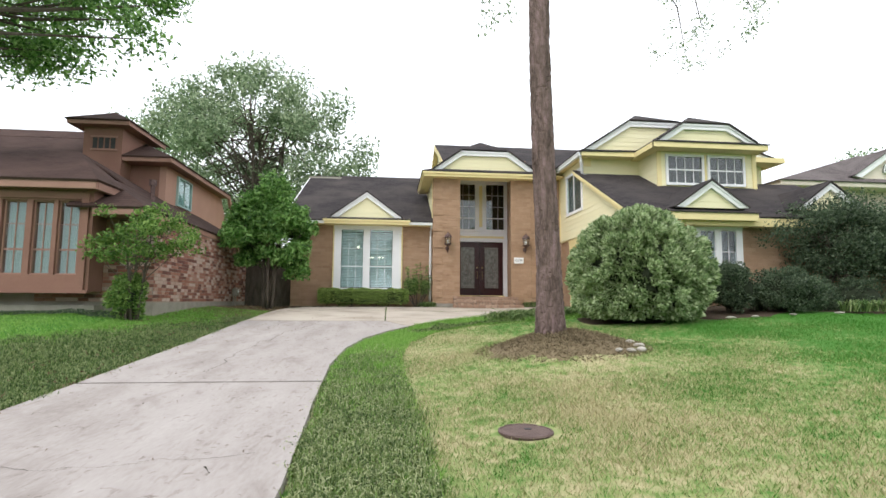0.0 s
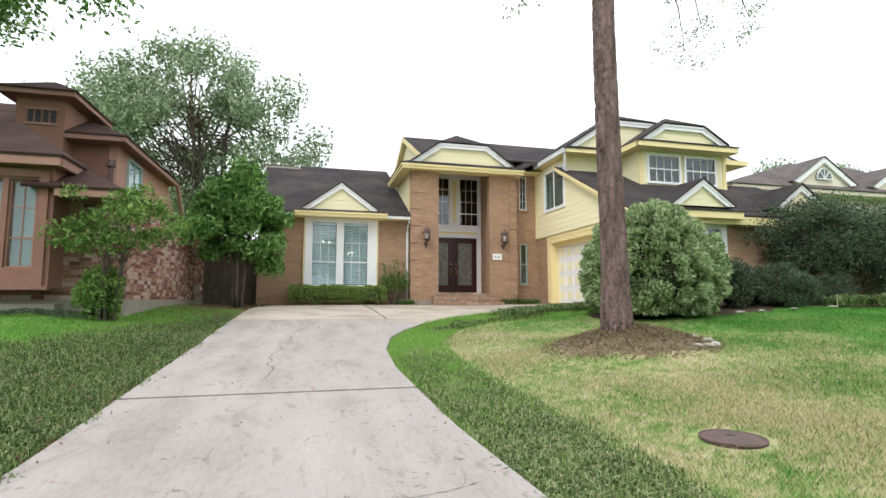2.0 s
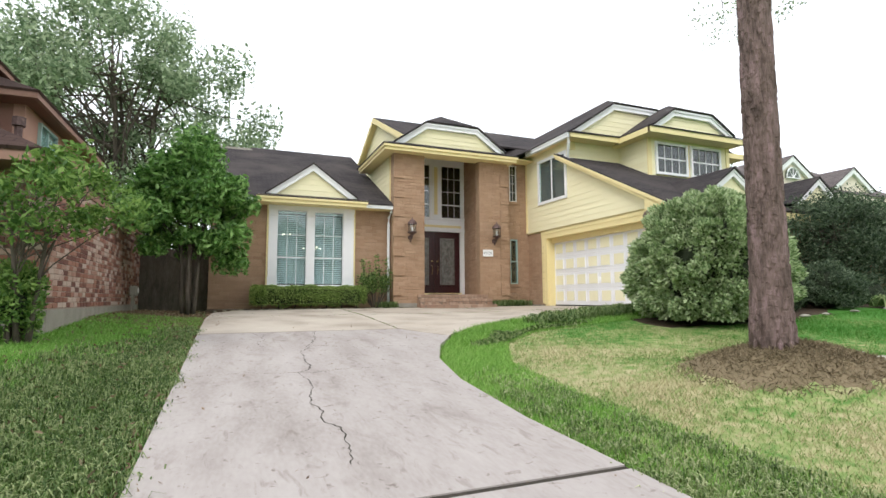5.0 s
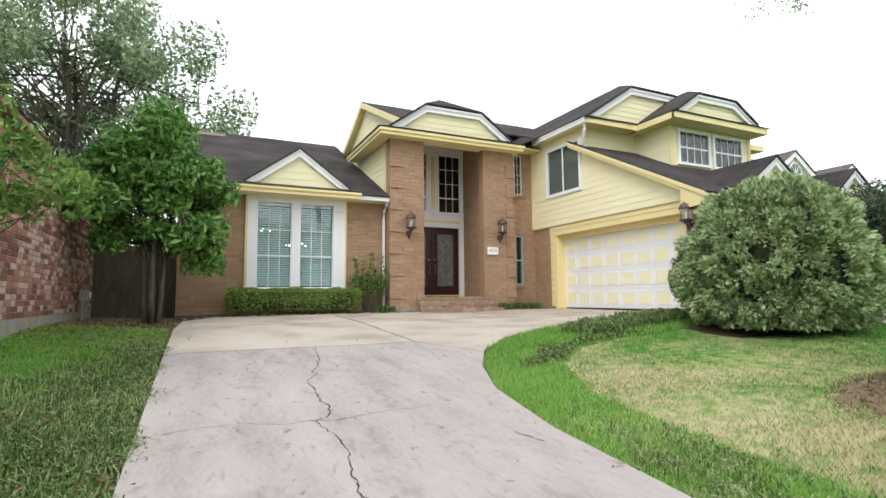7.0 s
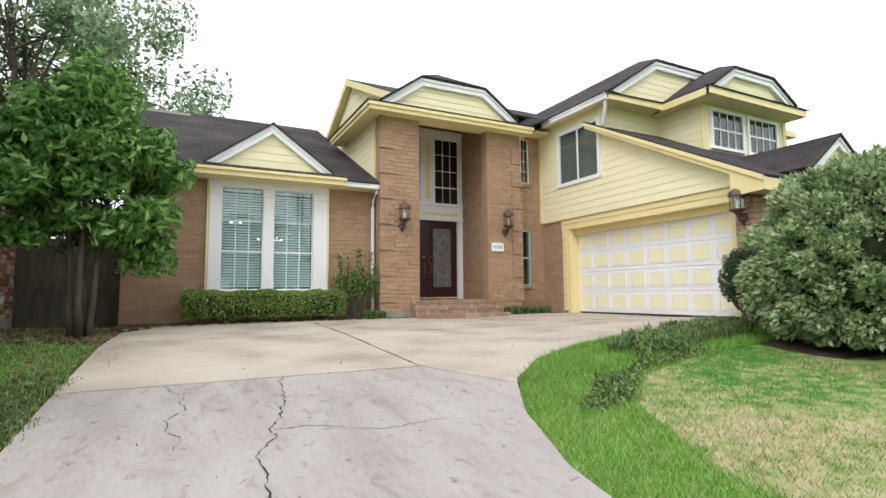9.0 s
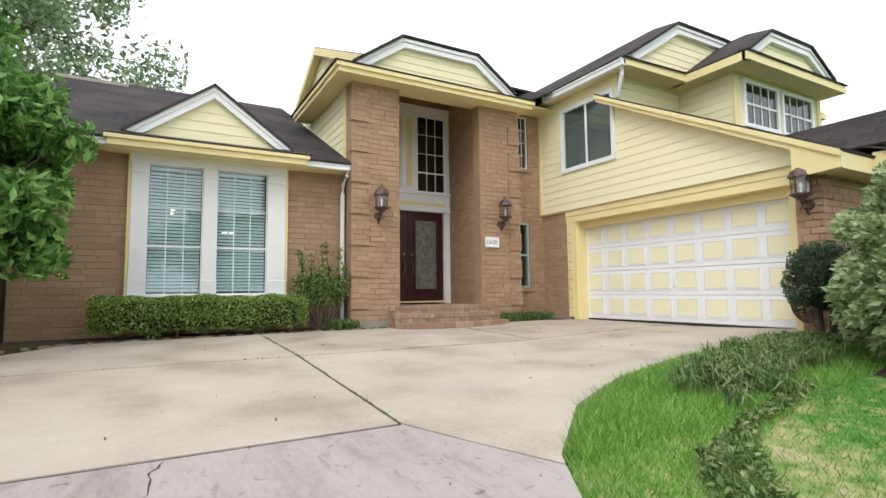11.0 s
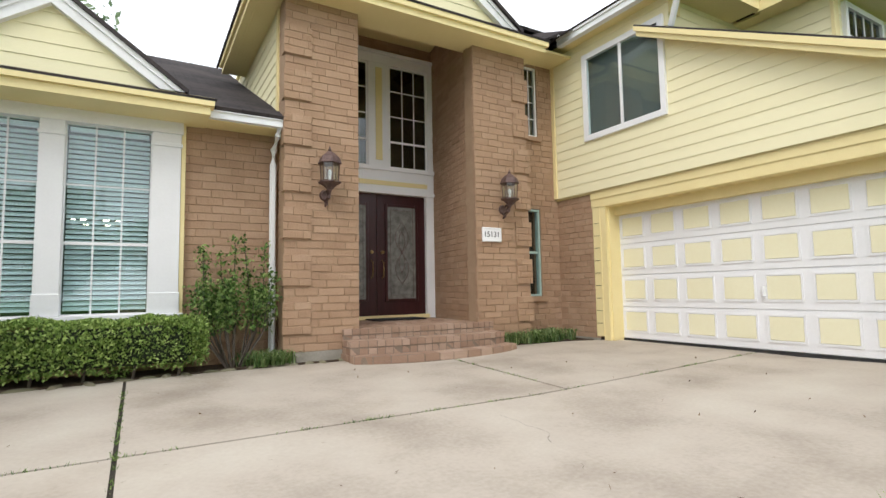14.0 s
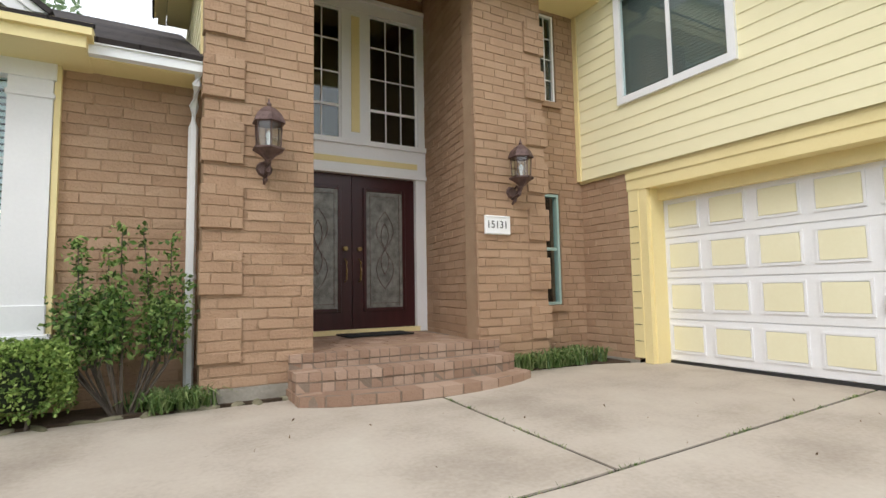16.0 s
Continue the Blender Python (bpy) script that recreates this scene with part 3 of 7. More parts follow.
def cut_line(poly, p, q, above):
    """Cuts a polygon along the line from p to q and keeps one side."""
    side = lambda v: ((q[0] - p[0]) * (v[1] - p[1]) - (q[1] - p[1]) * (v[0] - p[0])) * (1 if above else -1)
    out = []
    for i, v in enumerate(poly):
        w = poly[(i + 1) % len(poly)]
        a, b = side(v), side(w)
        if a >= 0:
            out.append(v)
        if a * b < 0:
            f = a / (a - b)
            out.append(tuple(m + (n_ - m) * f for m, n_ in zip(v, w)))
    return out


def build_drive():
    drive = thing("driveway", (-2, 6, 0), "cracked grey and tan concrete driveway curving to the garage", "driveway", kind="structure")
    g = 0.014
    cuts_y = [(-9, 5.95, 0.028), (5.95, 12.45, 0.028), (12.45, 15.37, g), (15.37, 18, g)]
    for a, b, gap in cuts_y:
        band = clip(clip(drive_outline, 1, a + (gap if a > -9 else 0), True), 1, b - gap, False)
        if a < 5:
            slab(band, M_CONC_FRONT, drive)
        elif a < 12:
            slab(clip(band, 0, -0.06, False), M_CONC_FRONT, drive)
            slab(cut_line([q for q in clip(clip(clip(drive_outline, 1, a + gap, True), 1, 13.0, False), 0, -0.06, True)], (-0.06, 12.44), (0.46, 11.38), False), M_CONC_FRONT, drive)
        else:
            slab(clip(band, 0, -0.06 - g, False), M_CONC_REAR, drive)
            rest = clip(band, 0, -0.06 + g, True)
            if a > 15:
                slab(clip(rest, 0, 3.5 - g, False), M_CONC_REAR, drive)
                slab(clip(rest, 0, 3.5 + g, True), M_CONC_REAR, drive)
            else:
                slab(cut_line(clip(clip(clip(drive_outline, 1, 11.0, True), 1, b - gap, False), 0, -0.06 + g, True), (-0.05, 12.47), (0.48, 11.39), True), M_CONC_REAR, drive)
    runs = [((DRIVE_LEFT, 5.95), (along(EDGE, 5.95), 5.95)), ((DRIVE_LEFT, 12.45), (-0.06, 12.45)), ((DRIVE_LEFT, 15.37), (6.7, 15.37)), ((-0.06, 12.45), (-0.06, 17.9)), ((3.5, 15.37), (3.5, 17.6)), ((-0.06, 12.45), (0.47, 11.38))]
    for p, q in runs:
        bm = bmesh.new()
        d = Vector((q[0] - p[0], q[1] - p[1], 0))
        side, k = Vector((-d.y, d.x, 0)).normalized() * 0.045, max(8, int(d.length / 0.3))
        for i in range(k):
            a, b = Vector((*p, 0)) + d * i / k, Vector((*p, 0)) + d * (i + 1) / k
            prism(bm, [(v.x, v.y, lie(v.x, v.y) - 0.009) for v in (a - side, b - side, b + side, a + side)], (0, 0, -0.05))
        part("joint_dirt", bm, M_CRACK, drive, "dark dirt packed in a slab joint")
    rnd = random.Random(11)
    lines = [([(-1.52, 12.4), (-1.64, 11.65), (-1.84, 10.96), (-1.97, 10.53), (-2.03, 10.01), (-2.02, 9.62), (-2.06, 9.3)], 0.007), ([(-2.06, 9.3), (-2.18, 9.19), (-2.16, 8.91), (-2.13, 8.65), (-2.16, 8.4), (-2.21, 8.11), (-2.23, 7.86), (-2.12, 7.2), (-2.2, 6.5)], 0.006),
             ([(-3.31, 9.23), (-3.15, 9.25), (-2.56, 9.25), (-2.18, 9.19), (-1.83, 9.21), (-1.2, 9.3)], 0.004), ([(-1.84, 10.86), (-1.09, 10.62), (-0.5, 10.56)], 0.004), ([(-2.53, 12.4), (-2.51, 11.35), (-2.44, 10.69)], 0.004), ([(-0.98, 8.43), (-0.9, 8.2)], 0.006),
             ([(-3.3, 3.38), (-2.31, 3.4), (-1.65, 3.37), (-0.85, 3.57)], 0.003), ([(-1.09, 3.32), (-1.02, 3.2)], 0.007), ([(-3.25, 11.6), (-2.5, 11.7)], 0.002), ([(2.2, 13.9), (2.5, 14.5), (2.45, 15.0)], 0.0025), ([(-2.6, 15.5), (-2.3, 16.4), (-2.5, 17.3)], 0.003)]
    for line, wide in lines:
        pts = [Vector((*p, 0)) for p in line]
        amount = 0.16
        while max((b - a).length for a, b in zip(pts, pts[1:])) > 0.05:
            finer = [pts[0]]
            for a, b in zip(pts, pts[1:]):
                d = b - a
                if d.length > 0.05:
                    finer.append((a + b) / 2 + Vector((-d.y, d.x, 0)) * rnd.uniform(-amount, amount))
                finer.append(b)
            pts = finer
        pts = [(p.x, p.y) for p in pts]
        verts, faces = [], []
        for i, p in enumerate(pts):
            d = Vector((pts[min(i + 1, len(pts) - 1)][0] - pts[max(i - 1, 0)][0], pts[min(i + 1, len(pts) - 1)][1] - pts[max(i - 1, 0)][1])).normalized()
            w = wide * rnd.uniform(0.15, 1.0)
            for s in (-1, 1):
                x, y = p[0] - d.y * w * s, p[1] + d.x * w * s
                verts.append((x, y, lie(x, y) + 0.003))
            if i:
                k = 2 * i
                faces.append([k - 2, k - 1, k + 1, k])
        part("crack", (verts, faces), M_CRACK, drive)
    return drive


build_drive()

# ---- the yellow and brick house ----
HOUSE = thing("house", (2, 20, 0.95), "two-storey tan brick house with pale yellow siding and dark shingles", "house")
X, Y, NX, NY = (1, 0, 0), (0, 1, 0), (-1, 0, 0), (0, -1, 0)
WALL_Y, PIL_Y, DOOR_Y, SIDE_Y, GAR_X = 18.55, 18.12, 19.9, 18.52, 6.42


def core(name, *rows, material=None, label=""):
    """Wall blocks round their openings, each a part; returns the first."""
    return [part(name, boxes(r), material or M_MORTAR, HOUSE, label) for r in rows][0]


# left wing: brick front with the big window, gable end towards the neighbour
hole = (1.52, 3.78, 1.56, 3.76)
left_wall = core("wall", (-3.42, -1.90, WALL_Y, WALL_Y + 0.2, 0.85, 3.85), (0.36, 1.6, WALL_Y, WALL_Y + 0.2, 0.85, 3.85), (-1.90, 0.36, WALL_Y, WALL_Y + 0.2, 0.85, 1.56), (-1.90, 0.36, WALL_Y, WALL_Y + 0.2, 3.76, 3.85), label="tan brick wall of the single-storey wing")
brickwork(bricks_layout(5.0, 0.9, 3.85, [hole], seed=5), (-3.42, WALL_Y, 0), X, NY, left_wall, M_BRICK, seed=6)
core("wall", (-3.42, -3.22, WALL_Y + 0.2, 30, 0.85, 3.9), (-3.42, 1.6, 30, 30.2, 0.85, 3.9), label="brick end wall")
part("gable_wall", prisms(([(-3.40, 18.75, 3.9), (-3.40, 30.2, 3.9), (-3.40, 24.4, 6.7)], (0.1, 0, 0))), M_YELLOW, HOUSE)

# entrance block: two tall brick piers with stepped quoins and a deep recess
pier_l = core("pier", (1.55, 2.52, PIL_Y, PIL_Y + 0.25, 0.85, 5.6), label="tall tan brick pier with stepped quoins")
pier_r = core("pier", (4.39, 5.40, PIL_Y, PIL_Y + 0.25, 0.85, 5.6), label="tall tan brick pier with stepped quoins")
part("foundation", boxes((1.53, 2.5, PIL_Y - 0.012, PIL_Y + 0.2, 0.8, 1.045)), M_CONC, HOUSE, "mossy concrete footing")
brick_pieces(bricks_layout(0.97, 1.05, 3.6, seed=7), (1.55, PIL_Y, 0), X, NY, pier_l, 8)
brickwork(bricks_layout(0.97, 3.6, 5.6, seed=9), (1.55, PIL_Y, 0), X, NY, pier_l, M_BRICK, seed=10)
brick_pieces(bricks_layout(1.01, 1.05, 3.6, seed=11), (4.39, PIL_Y, 0), X, NY, pier_r, 12)
brickwork(bricks_layout(1.01, 3.6, 5.6, seed=13), (4.39, PIL_Y, 0), X, NY, pier_r, M_BRICK, seed=14)


def quoins(x0, x1, parent, seed):
    """Blocks of four courses standing proud of the pier's corner, two courses apart."""
    z, k = 1.268, 0
    while z < 5.3:
        top = min(z + 4 * 0.0977, 5.55)
        q = part("quoin", boxes((x0, x1, PIL_Y - 0.030, PIL_Y + 0.1, z, top - 0.012)), M_MORTAR, HOUSE, "brick quoin block standing proud")
        brickwork(bricks_layout(x1 - x0, z, top, seed=seed + k, length=0.26), (x0, PIL_Y - 0.030, 0), X, NY, q, M_BRICK, seed=seed + 50 + k)
        z += 6 * 0.0977
        k += 1


quoins(1.53, 1.88, pier_l, 100)
quoins(5.12, 5.43, pier_r, 130)
side_l = core("wall", (1.57, 1.77, PIL_Y + 0.05, 24, 0.85, 5.75), label="brick flank of the entrance block")
brickwork(bricks_layout(0.45, 0.95, 5.6, seed=15), (1.57, PIL_Y + 0.45, 0), (0, -1, 0), NX, side_l, M_BRICK, seed=16)
siding([(0, 3.9), (5.4, 3.9), (5.4, 5.75), (0, 5.75)], (1.56, 18.55, 0), Y, NX, side_l)
part("corner_board", boxes((1.535, 1.57, 18.48, 18.57, 3.9, 5.72)), M_YELLOW, HOUSE)
# recess: splayed right cheek, left cheek, back wall over the door
cheek_r = part("wall", prisms(([(4.39, PIL_Y + 0.02, 0.9), (4.66, DOOR_Y, 0.9), (4.95, DOOR_Y, 0.9), (4.95, PIL_Y + 0.02, 0.9)], (0, 0, 5.38))), M_MORTAR, HOUSE, "shaded brick cheek of the entrance recess")
cl = math.dist((4.39, PIL_Y), (4.66, DOOR_Y))
cu = Vector((0.27, DOOR_Y - PIL_Y, 0)) / cl
brickwork(bricks_layout(cl, 1.25, 6.25, seed=17), (4.39, PIL_Y, 0), tuple(cu), (-cu.y, cu.x, 0), cheek_r, M_BRICK, seed=18)
cheek_l = part("wall", prisms(([(2.52, PIL_Y + 0.02, 0.9), (2.45, DOOR_Y, 0.9), (2.2, DOOR_Y, 0.9), (2.2, PIL_Y + 0.02, 0.9)], (0, 0, 5.38))), M_MORTAR, HOUSE)
back = core("wall", (2.2, 5.0, DOOR_Y + 0.08, DOOR_Y + 0.28, 5.98, 6.4), (2.2, 2.5, DOOR_Y + 0.08, DOOR_Y + 0.28, 0.9, 5.98), (4.66, 5.0, DOOR_Y + 0.08, DOOR_Y + 0.28, 0.9, 5.98), label="brick wall over the entrance")
brickwork(bricks_layout(2.3, 6.0, 6.28, seed=19), (2.42, DOOR_Y + 0.08, 0), X, NY, back, M_BRICK, seed=20)
part("recess_ceiling", boxes((2.45, 4.7, PIL_Y + 0.3, DOOR_Y + 0.3, 6.26, 6.32)), M_YELLOW, HOUSE)
part("lintel", boxes((2.40, 4.5, PIL_Y + 0.12, PIL_Y + 0.32, 5.56, 6.12)), M_YELLOW, HOUSE)

# wall between entrance and garage, with two narrow windows
mid_wall = core("wall", (5.3, 5.70, SIDE_Y, SIDE_Y + 0.2, 0.85, 5.75), (6.0, 6.5, SIDE_Y, SIDE_Y + 0.2, 0.85, 5.75), (5.70, 6.0, SIDE_Y, SIDE_Y + 0.2, 0.85, 1.64), (5.70, 6.0, SIDE_Y, SIDE_Y + 0.2, 3.14, 4.40), (5.70, 6.0, SIDE_Y, SIDE_Y + 0.2, 5.66, 5.75), label="brick wall with two narrow windows")
brickwork(bricks_layout(1.12, 0.95, 5.75, [(0.40, 0.70, 1.64, 3.14), (0.40, 0.70, 4.40, 5.66)], seed=21, length=0.22), (5.3, SIDE_Y, 0), X, NY, mid_wall, M_BRICK, seed=22)
core("wall", (5.2, 5.38, PIL_Y + 0.2, SIDE_Y + 0.1, 0.85, 5.75))
part("window_sill", boxes((5.66, 6.04, SIDE_Y - 0.06, SIDE_Y + 0.1, 1.56, 1.635)), M_BRICK, HOUSE, "brick window sill")
part("window_sill", boxes((5.66, 6.04, SIDE_Y - 0.06, SIDE_Y + 0.1, 4.32, 4.395)), M_BRICK, HOUSE, "brick window sill")
sash_window(HOUSE, "window", (5.71, SIDE_Y + 0.06, 1.645), X, NY, 0.28, 1.485, 1, 2, M_GLASS, M_TEAL, 0.035, rail=0, label="narrow teal-framed window")
sash_window(HOUSE, "window", (5.71, SIDE_Y + 0.06, 4.405), X, NY, 0.28, 1.245, 2, 4, M_DARKGLASS, M_WHITE, 0.03, bar=0.012, label="narrow white-framed upstairs window")

# garage wing
gar_brick = core("wall", (GAR_X, GAR_X + 0.3, 17.64, SIDE_Y + 0.1, 0.85, 3.36), (GAR_X, GAR_X + 0.3, 12.66, 13.0, 0.85, 3.36), label="brick wall beside the garage door")
brickwork(bricks_layout(0.96, 0.95, 3.32, seed=23, length=0.24), (GAR_X, 18.6, 0), (0, -1, 0), NX, gar_brick, M_BRICK, seed=24)
brickwork(bricks_layout(0.36, 0.95, 3.32, seed=25, length=0.24), (GAR_X, 13.01, 0), (0, -1, 0), NX, gar_brick, M_BRICK, seed=26)
several("foundation", ((GAR_X - 0.015, GAR_X + 0.2, 12.6, 13.0, 0.7, 0.96), (GAR_X - 0.015, GAR_X + 0.2, 17.64, 18.6, 0.8, 0.97)), M_CONC, HOUSE, "concrete footing")
SID_X = 6.36
gwin = (18.6 - 17.73, 18.6 - 16.18, 4.165, 5.62)
up_side = part("wall", prisms(([(SID_X + 0.01, 18.62, 3.36), (SID_X + 0.01, 12.75, 3.36), (SID_X + 0.01, 12.75, 3.51), (SID_X + 0.01, 16.18, 5.285), (SID_X + 0.01, 16.18, 4.165), (SID_X + 0.01, 18.62, 4.165)], (0.25, 0, 0)),
                              ([(SID_X + 0.01, 18.62, 4.165), (SID_X + 0.01, 17.73, 4.165), (SID_X + 0.01, 17.73, 5.95), (SID_X + 0.01, 18.62, 5.95)], (0.25, 0, 0)), ([(SID_X + 0.01, 17.73, 5.62), (SID_X + 0.01, 16.1, 5.62), (SID_X + 0.01, 16.1, 5.95), (SID_X + 0.01, 17.73, 5.95)], (0.25, 0, 0))), M_YELLOW, HOUSE, "pale yellow lap siding over the garage")
siding([(0, 3.33), (5.85, 3.33), (5.85, 3.51), (2.5, 5.25), (2.5, 5.9), (0, 5.9)], (SID_X, 18.6, 0), (0, -1, 0), NX, up_side, [gwin])
part("soffit", boxes((SID_X + 0.02, GAR_X + 0.35, 12.7, 18.58, 3.30, 3.335)), M_YELLOW, HOUSE)
part("corner_board", boxes((SID_X - 0.03, SID_X + 0.02, 18.44, 18.515, 3.33, 5.9)), M_YELLOW, HOUSE)
part("garage_beam", boxes((GAR_X - 0.02, GAR_X + 0.2, 12.98, 17.72, 3.06, 3.30), (GAR_X - 0.035, GAR_X + 0.2, 12.98, 17.72, 3.20, 3.30)), M_YELLOW, HOUSE, "yellow beam above the garage door")
several("garage_jamb", ((GAR_X - 0.02, GAR_X + 0.05, 17.55, 17.70, 1.0, 3.07), (GAR_X + 0.05, GAR_X + 0.36, 17.42, 17.60, 0.94, 3.07), (GAR_X - 0.01, GAR_X + 0.32, 17.44, 17.56, 0.94, 3.07)), M_YELLOW, HOUSE, "yellow painted garage jamb")
part("garage_jamb", boxes((GAR_X + 0.08, GAR_X + 0.36, 13.0, 13.14, 0.94, 3.07)), M_YELLOW, HOUSE)
part("garage_head", boxes((GAR_X + 0.18, GAR_X + 0.36, 13.0, 17.6, 2.92, 3.08)), M_YELLOW, HOUSE)
bm = bmesh.new()
for i in range(9):
    box(bm, GAR_X - 0.026, GAR_X - 0.018, 17.57, 17.68, 1.2 + 0.2 * i, 1.206 + 0.2 * i)
part("trim_joint", bm, M_CRACK, HOUSE)


def garage_door():
    y0, y1, z0, z1, x = 13.12, 17.44, 0.97, 2.94, GAR_X + 0.28
    door = part("garage_door", boxes((x + 0.02, x + 0.06, y0, y1, z0, z1)), M_WHITE, HOUSE, "white sectional garage door with pale yellow panels")
    h, w = (z1 - z0) / 4, (y1 - y0) / 8
    for r in range(4):
        a, b = z0 + r * h, z0 + (r + 1) * h
        part("door_section", boxes((x, x + 0.03, y0, y1, a + 0.006, b - 0.006), bevel=0.004), M_WHITE, door)
        for c in range(8):
            u, v = y0 + c * w, y0 + (c + 1) * w
            lo, hi = a + 0.12, b - 0.075
            part("panel_frame", boxes((x - 0.012, x + 0.004, u + 0.075, v - 0.075, lo - 0.022, lo), (x - 0.012, x + 0.004, u + 0.075, v - 0.075, hi, hi + 0.022), (x - 0.012, x + 0.004, u + 0.053, u + 0.075, lo - 0.022, hi + 0.022), (x - 0.012, x + 0.004, v - 0.075, v - 0.053, lo - 0.022, hi + 0.022)), M_WHITE, door)
            part("panel", boxes((x - 0.010, x + 0.004, u + 0.082, v - 0.082, lo + 0.008, hi - 0.008), bevel=0.004), M_DOOR_YELLOW, door, "pale yellow panel")
    part("door_handle", boxes((x - 0.05, x + 0.01, 15.22, 15.25, 1.62, 1.76), bevel=0.008), M_GUTTER, door, "small metal pull handle")
    part("door_seal", boxes((x - 0.01, x + 0.07, y0, y1, z0 - 0.05, z0 - 0.002)), M_BLACK, door)


garage_door()
sash_window(HOUSE, "window", (SID_X - 0.01, 17.73, 4.165), (0, -1, 0), NX, 1.55, 1.455, 2, 1, M_GLASS, M_WHITE, 0.09, bar=0.05, depth=0.04, label="white-framed sliding window upstairs")

up_blind = thing("window_blind", (GAR_X + 0.1, 17.0, 4.3), "lowered and closed dark grey slatted blind in the upstairs window", "blind")
slat_me = None
for i in range(35):
    if slat_me is None:
        first_slat = part("slat", prisms(([(-0.008, 16.24, -0.02), (-0.008, 17.67, -0.02), (0.004, 17.67, 0.022), (0.004, 16.24, 0.022)], (0.003, 0, 0))), M_SLAT_DIM, up_blind)
        slat_me = first_slat.data
        first_slat.matrix_basis = Matrix.Translation((SID_X + 0.05, 0, 4.22))
    else:
        ob = new("slat", slat_me)
        ob.parent, ob.matrix_parent_inverse = up_blind, up_blind.matrix_basis.inverted()
        ob.matrix_basis = Matrix.Translation((SID_X + 0.05, 0, 4.22 + i * 0.04))

# front of the garage wing and rooms, mostly behind the bushes
front = core("wall", (GAR_X, 8.0, 12.66, 12.9, 0.6, 3.36), (9.3, 15.0, 12.66, 12.9, 0.6, 3.36), (8.0, 9.3, 12.66, 12.9, 0.6, 1.3), (8.0, 9.3, 12.66, 12.9, 3.2, 3.36), label="brick front of the garage wing")
brickwork(bricks_layout(8.5, 0.65, 3.3, [(8.0 - GAR_X, 9.3 - GAR_X, 1.3, 3.2)], seed=27), (GAR_X, 12.66, 0), X, NY, front, M_BRICK, seed=28)
core("wall", (14.8, 15.0, 12.9, 24, 0.6, 3.4), (6.5, 15, 24, 24.2, 0.6, 5.9), material=M_MORTAR)
several("window_trim", ((7.98, 8.12, 12.60, 12.7, 1.3, 3.2), (9.18, 9.32, 12.60, 12.7, 1.3, 3.2), (8.58, 8.70, 12.60, 12.7, 1.3, 3.2), (7.98, 9.32, 12.58, 12.7, 3.06, 3.22), (7.98, 9.32, 12.58, 12.7, 1.24, 1.34)), M_WHITE, HOUSE, "white painted window surround")
for x in (8.12, 8.70):
    sash_window(HOUSE, "window", (x, 12.66, 1.34), X, NY, 0.46 if x < 8.5 else 0.48, 1.72, 2, 3, M_GLASS, M_WHITE, 0.03, rail=0)

# upper storey walls
up_front = core("wall", (SID_X + 0.05, 8.32, 16.15, 16.3, 3.4, 5.95), (11.5, 12.6, 16.0, 16.2, 3.4, 5.95), (12.45, 12.6, 16.2, 24, 3.4, 5.95), material=M_YELLOW)
siding([(0, 4.5), (2.0, 4.5), (2.0, 5.9), (0, 5.9)], (SID_X, 16.15, 0), X, NY, up_front)
siding([(0, 4.5), (1.1, 4.5), (1.1, 5.9), (0, 5.9)], (11.5, 16.0, 0), X, NY, up_front)
bay = core("wall", (8.30, 8.48, 14.92, 16.2, 3.4, 5.95), (8.48, 11.55, 14.92, 15.1, 3.4, 4.80), (8.48, 11.55, 14.92, 15.1, 5.72, 5.95), (8.48, 8.56, 14.92, 15.1, 4.8, 5.72), (9.78, 9.98, 14.92, 15.1, 4.8, 5.72), (11.2, 11.55, 14.92, 15.1, 4.8, 5.72), (11.4, 11.55, 15.1, 16.2, 3.4, 5.95), material=M_YELLOW, label="yellow siding bay upstairs")
siding([(0, 4.2), (1.25, 4.2), (1.25, 5.9), (0, 5.9)], (8.30, 16.17, 0), (0, -1, 0), NX, bay)
siding([(0, 4.1), (3.25, 4.1), (3.25, 5.9), (0, 5.9)], (8.30, 14.92, 0), X, NY, bay, [(0.24, 2.95, 4.76, 5.78)])
part("corner_board", boxes((8.265, 8.40, 14.885, 14.93, 4.1, 5.9)), M_YELLOW, HOUSE)
part("corner_board", boxes((11.44, 11.58, 14.885, 14.93, 4.1, 5.9)), M_YELLOW, HOUSE)
for x in (8.54, 9.92):
    sash_window(HOUSE, "window", (x, 14.90, 4.78), X, NY, 1.26, 0.98, 4, 2, M_DARKGLASS, M_WHITE, 0.075, bar=0.02, rail=0, label="white-framed window of the bay")


# ---- eaves, gutters and roofs ----
def fascia(name, rows, material=None, label=""):
    return [part(name, boxes(r), material or M_YELLOW, HOUSE, label) for r in rows][0]


# left wing
fascia("gutter", [(-3.5, -2.26, 18.12, 18.22, 3.82, 3.93), (0.69, 1.54, 18.12, 18.22, 3.82, 3.93), (-3.5, -2.26, 18.10, 18.13, 3.90, 3.94), (0.69, 1.54, 18.10, 18.13, 3.90, 3.94)], M_GUTTER, "white metal gutter")
fascia("soffit", [(-3.6, 1.57, 18.2, 18.56, 3.81, 3.85)])
fascia("bay_fascia", [(-2.26, 0.69, 17.98, 18.56, 3.80, 3.90), (-2.30, 0.73, 17.94, 18.3, 3.895, 3.985)], label="yellow fascia over the big window")
EAVE, SLOPE = 3.95, 0.489
z_at = lambda y: EAVE + SLOPE * (y - 18.12)
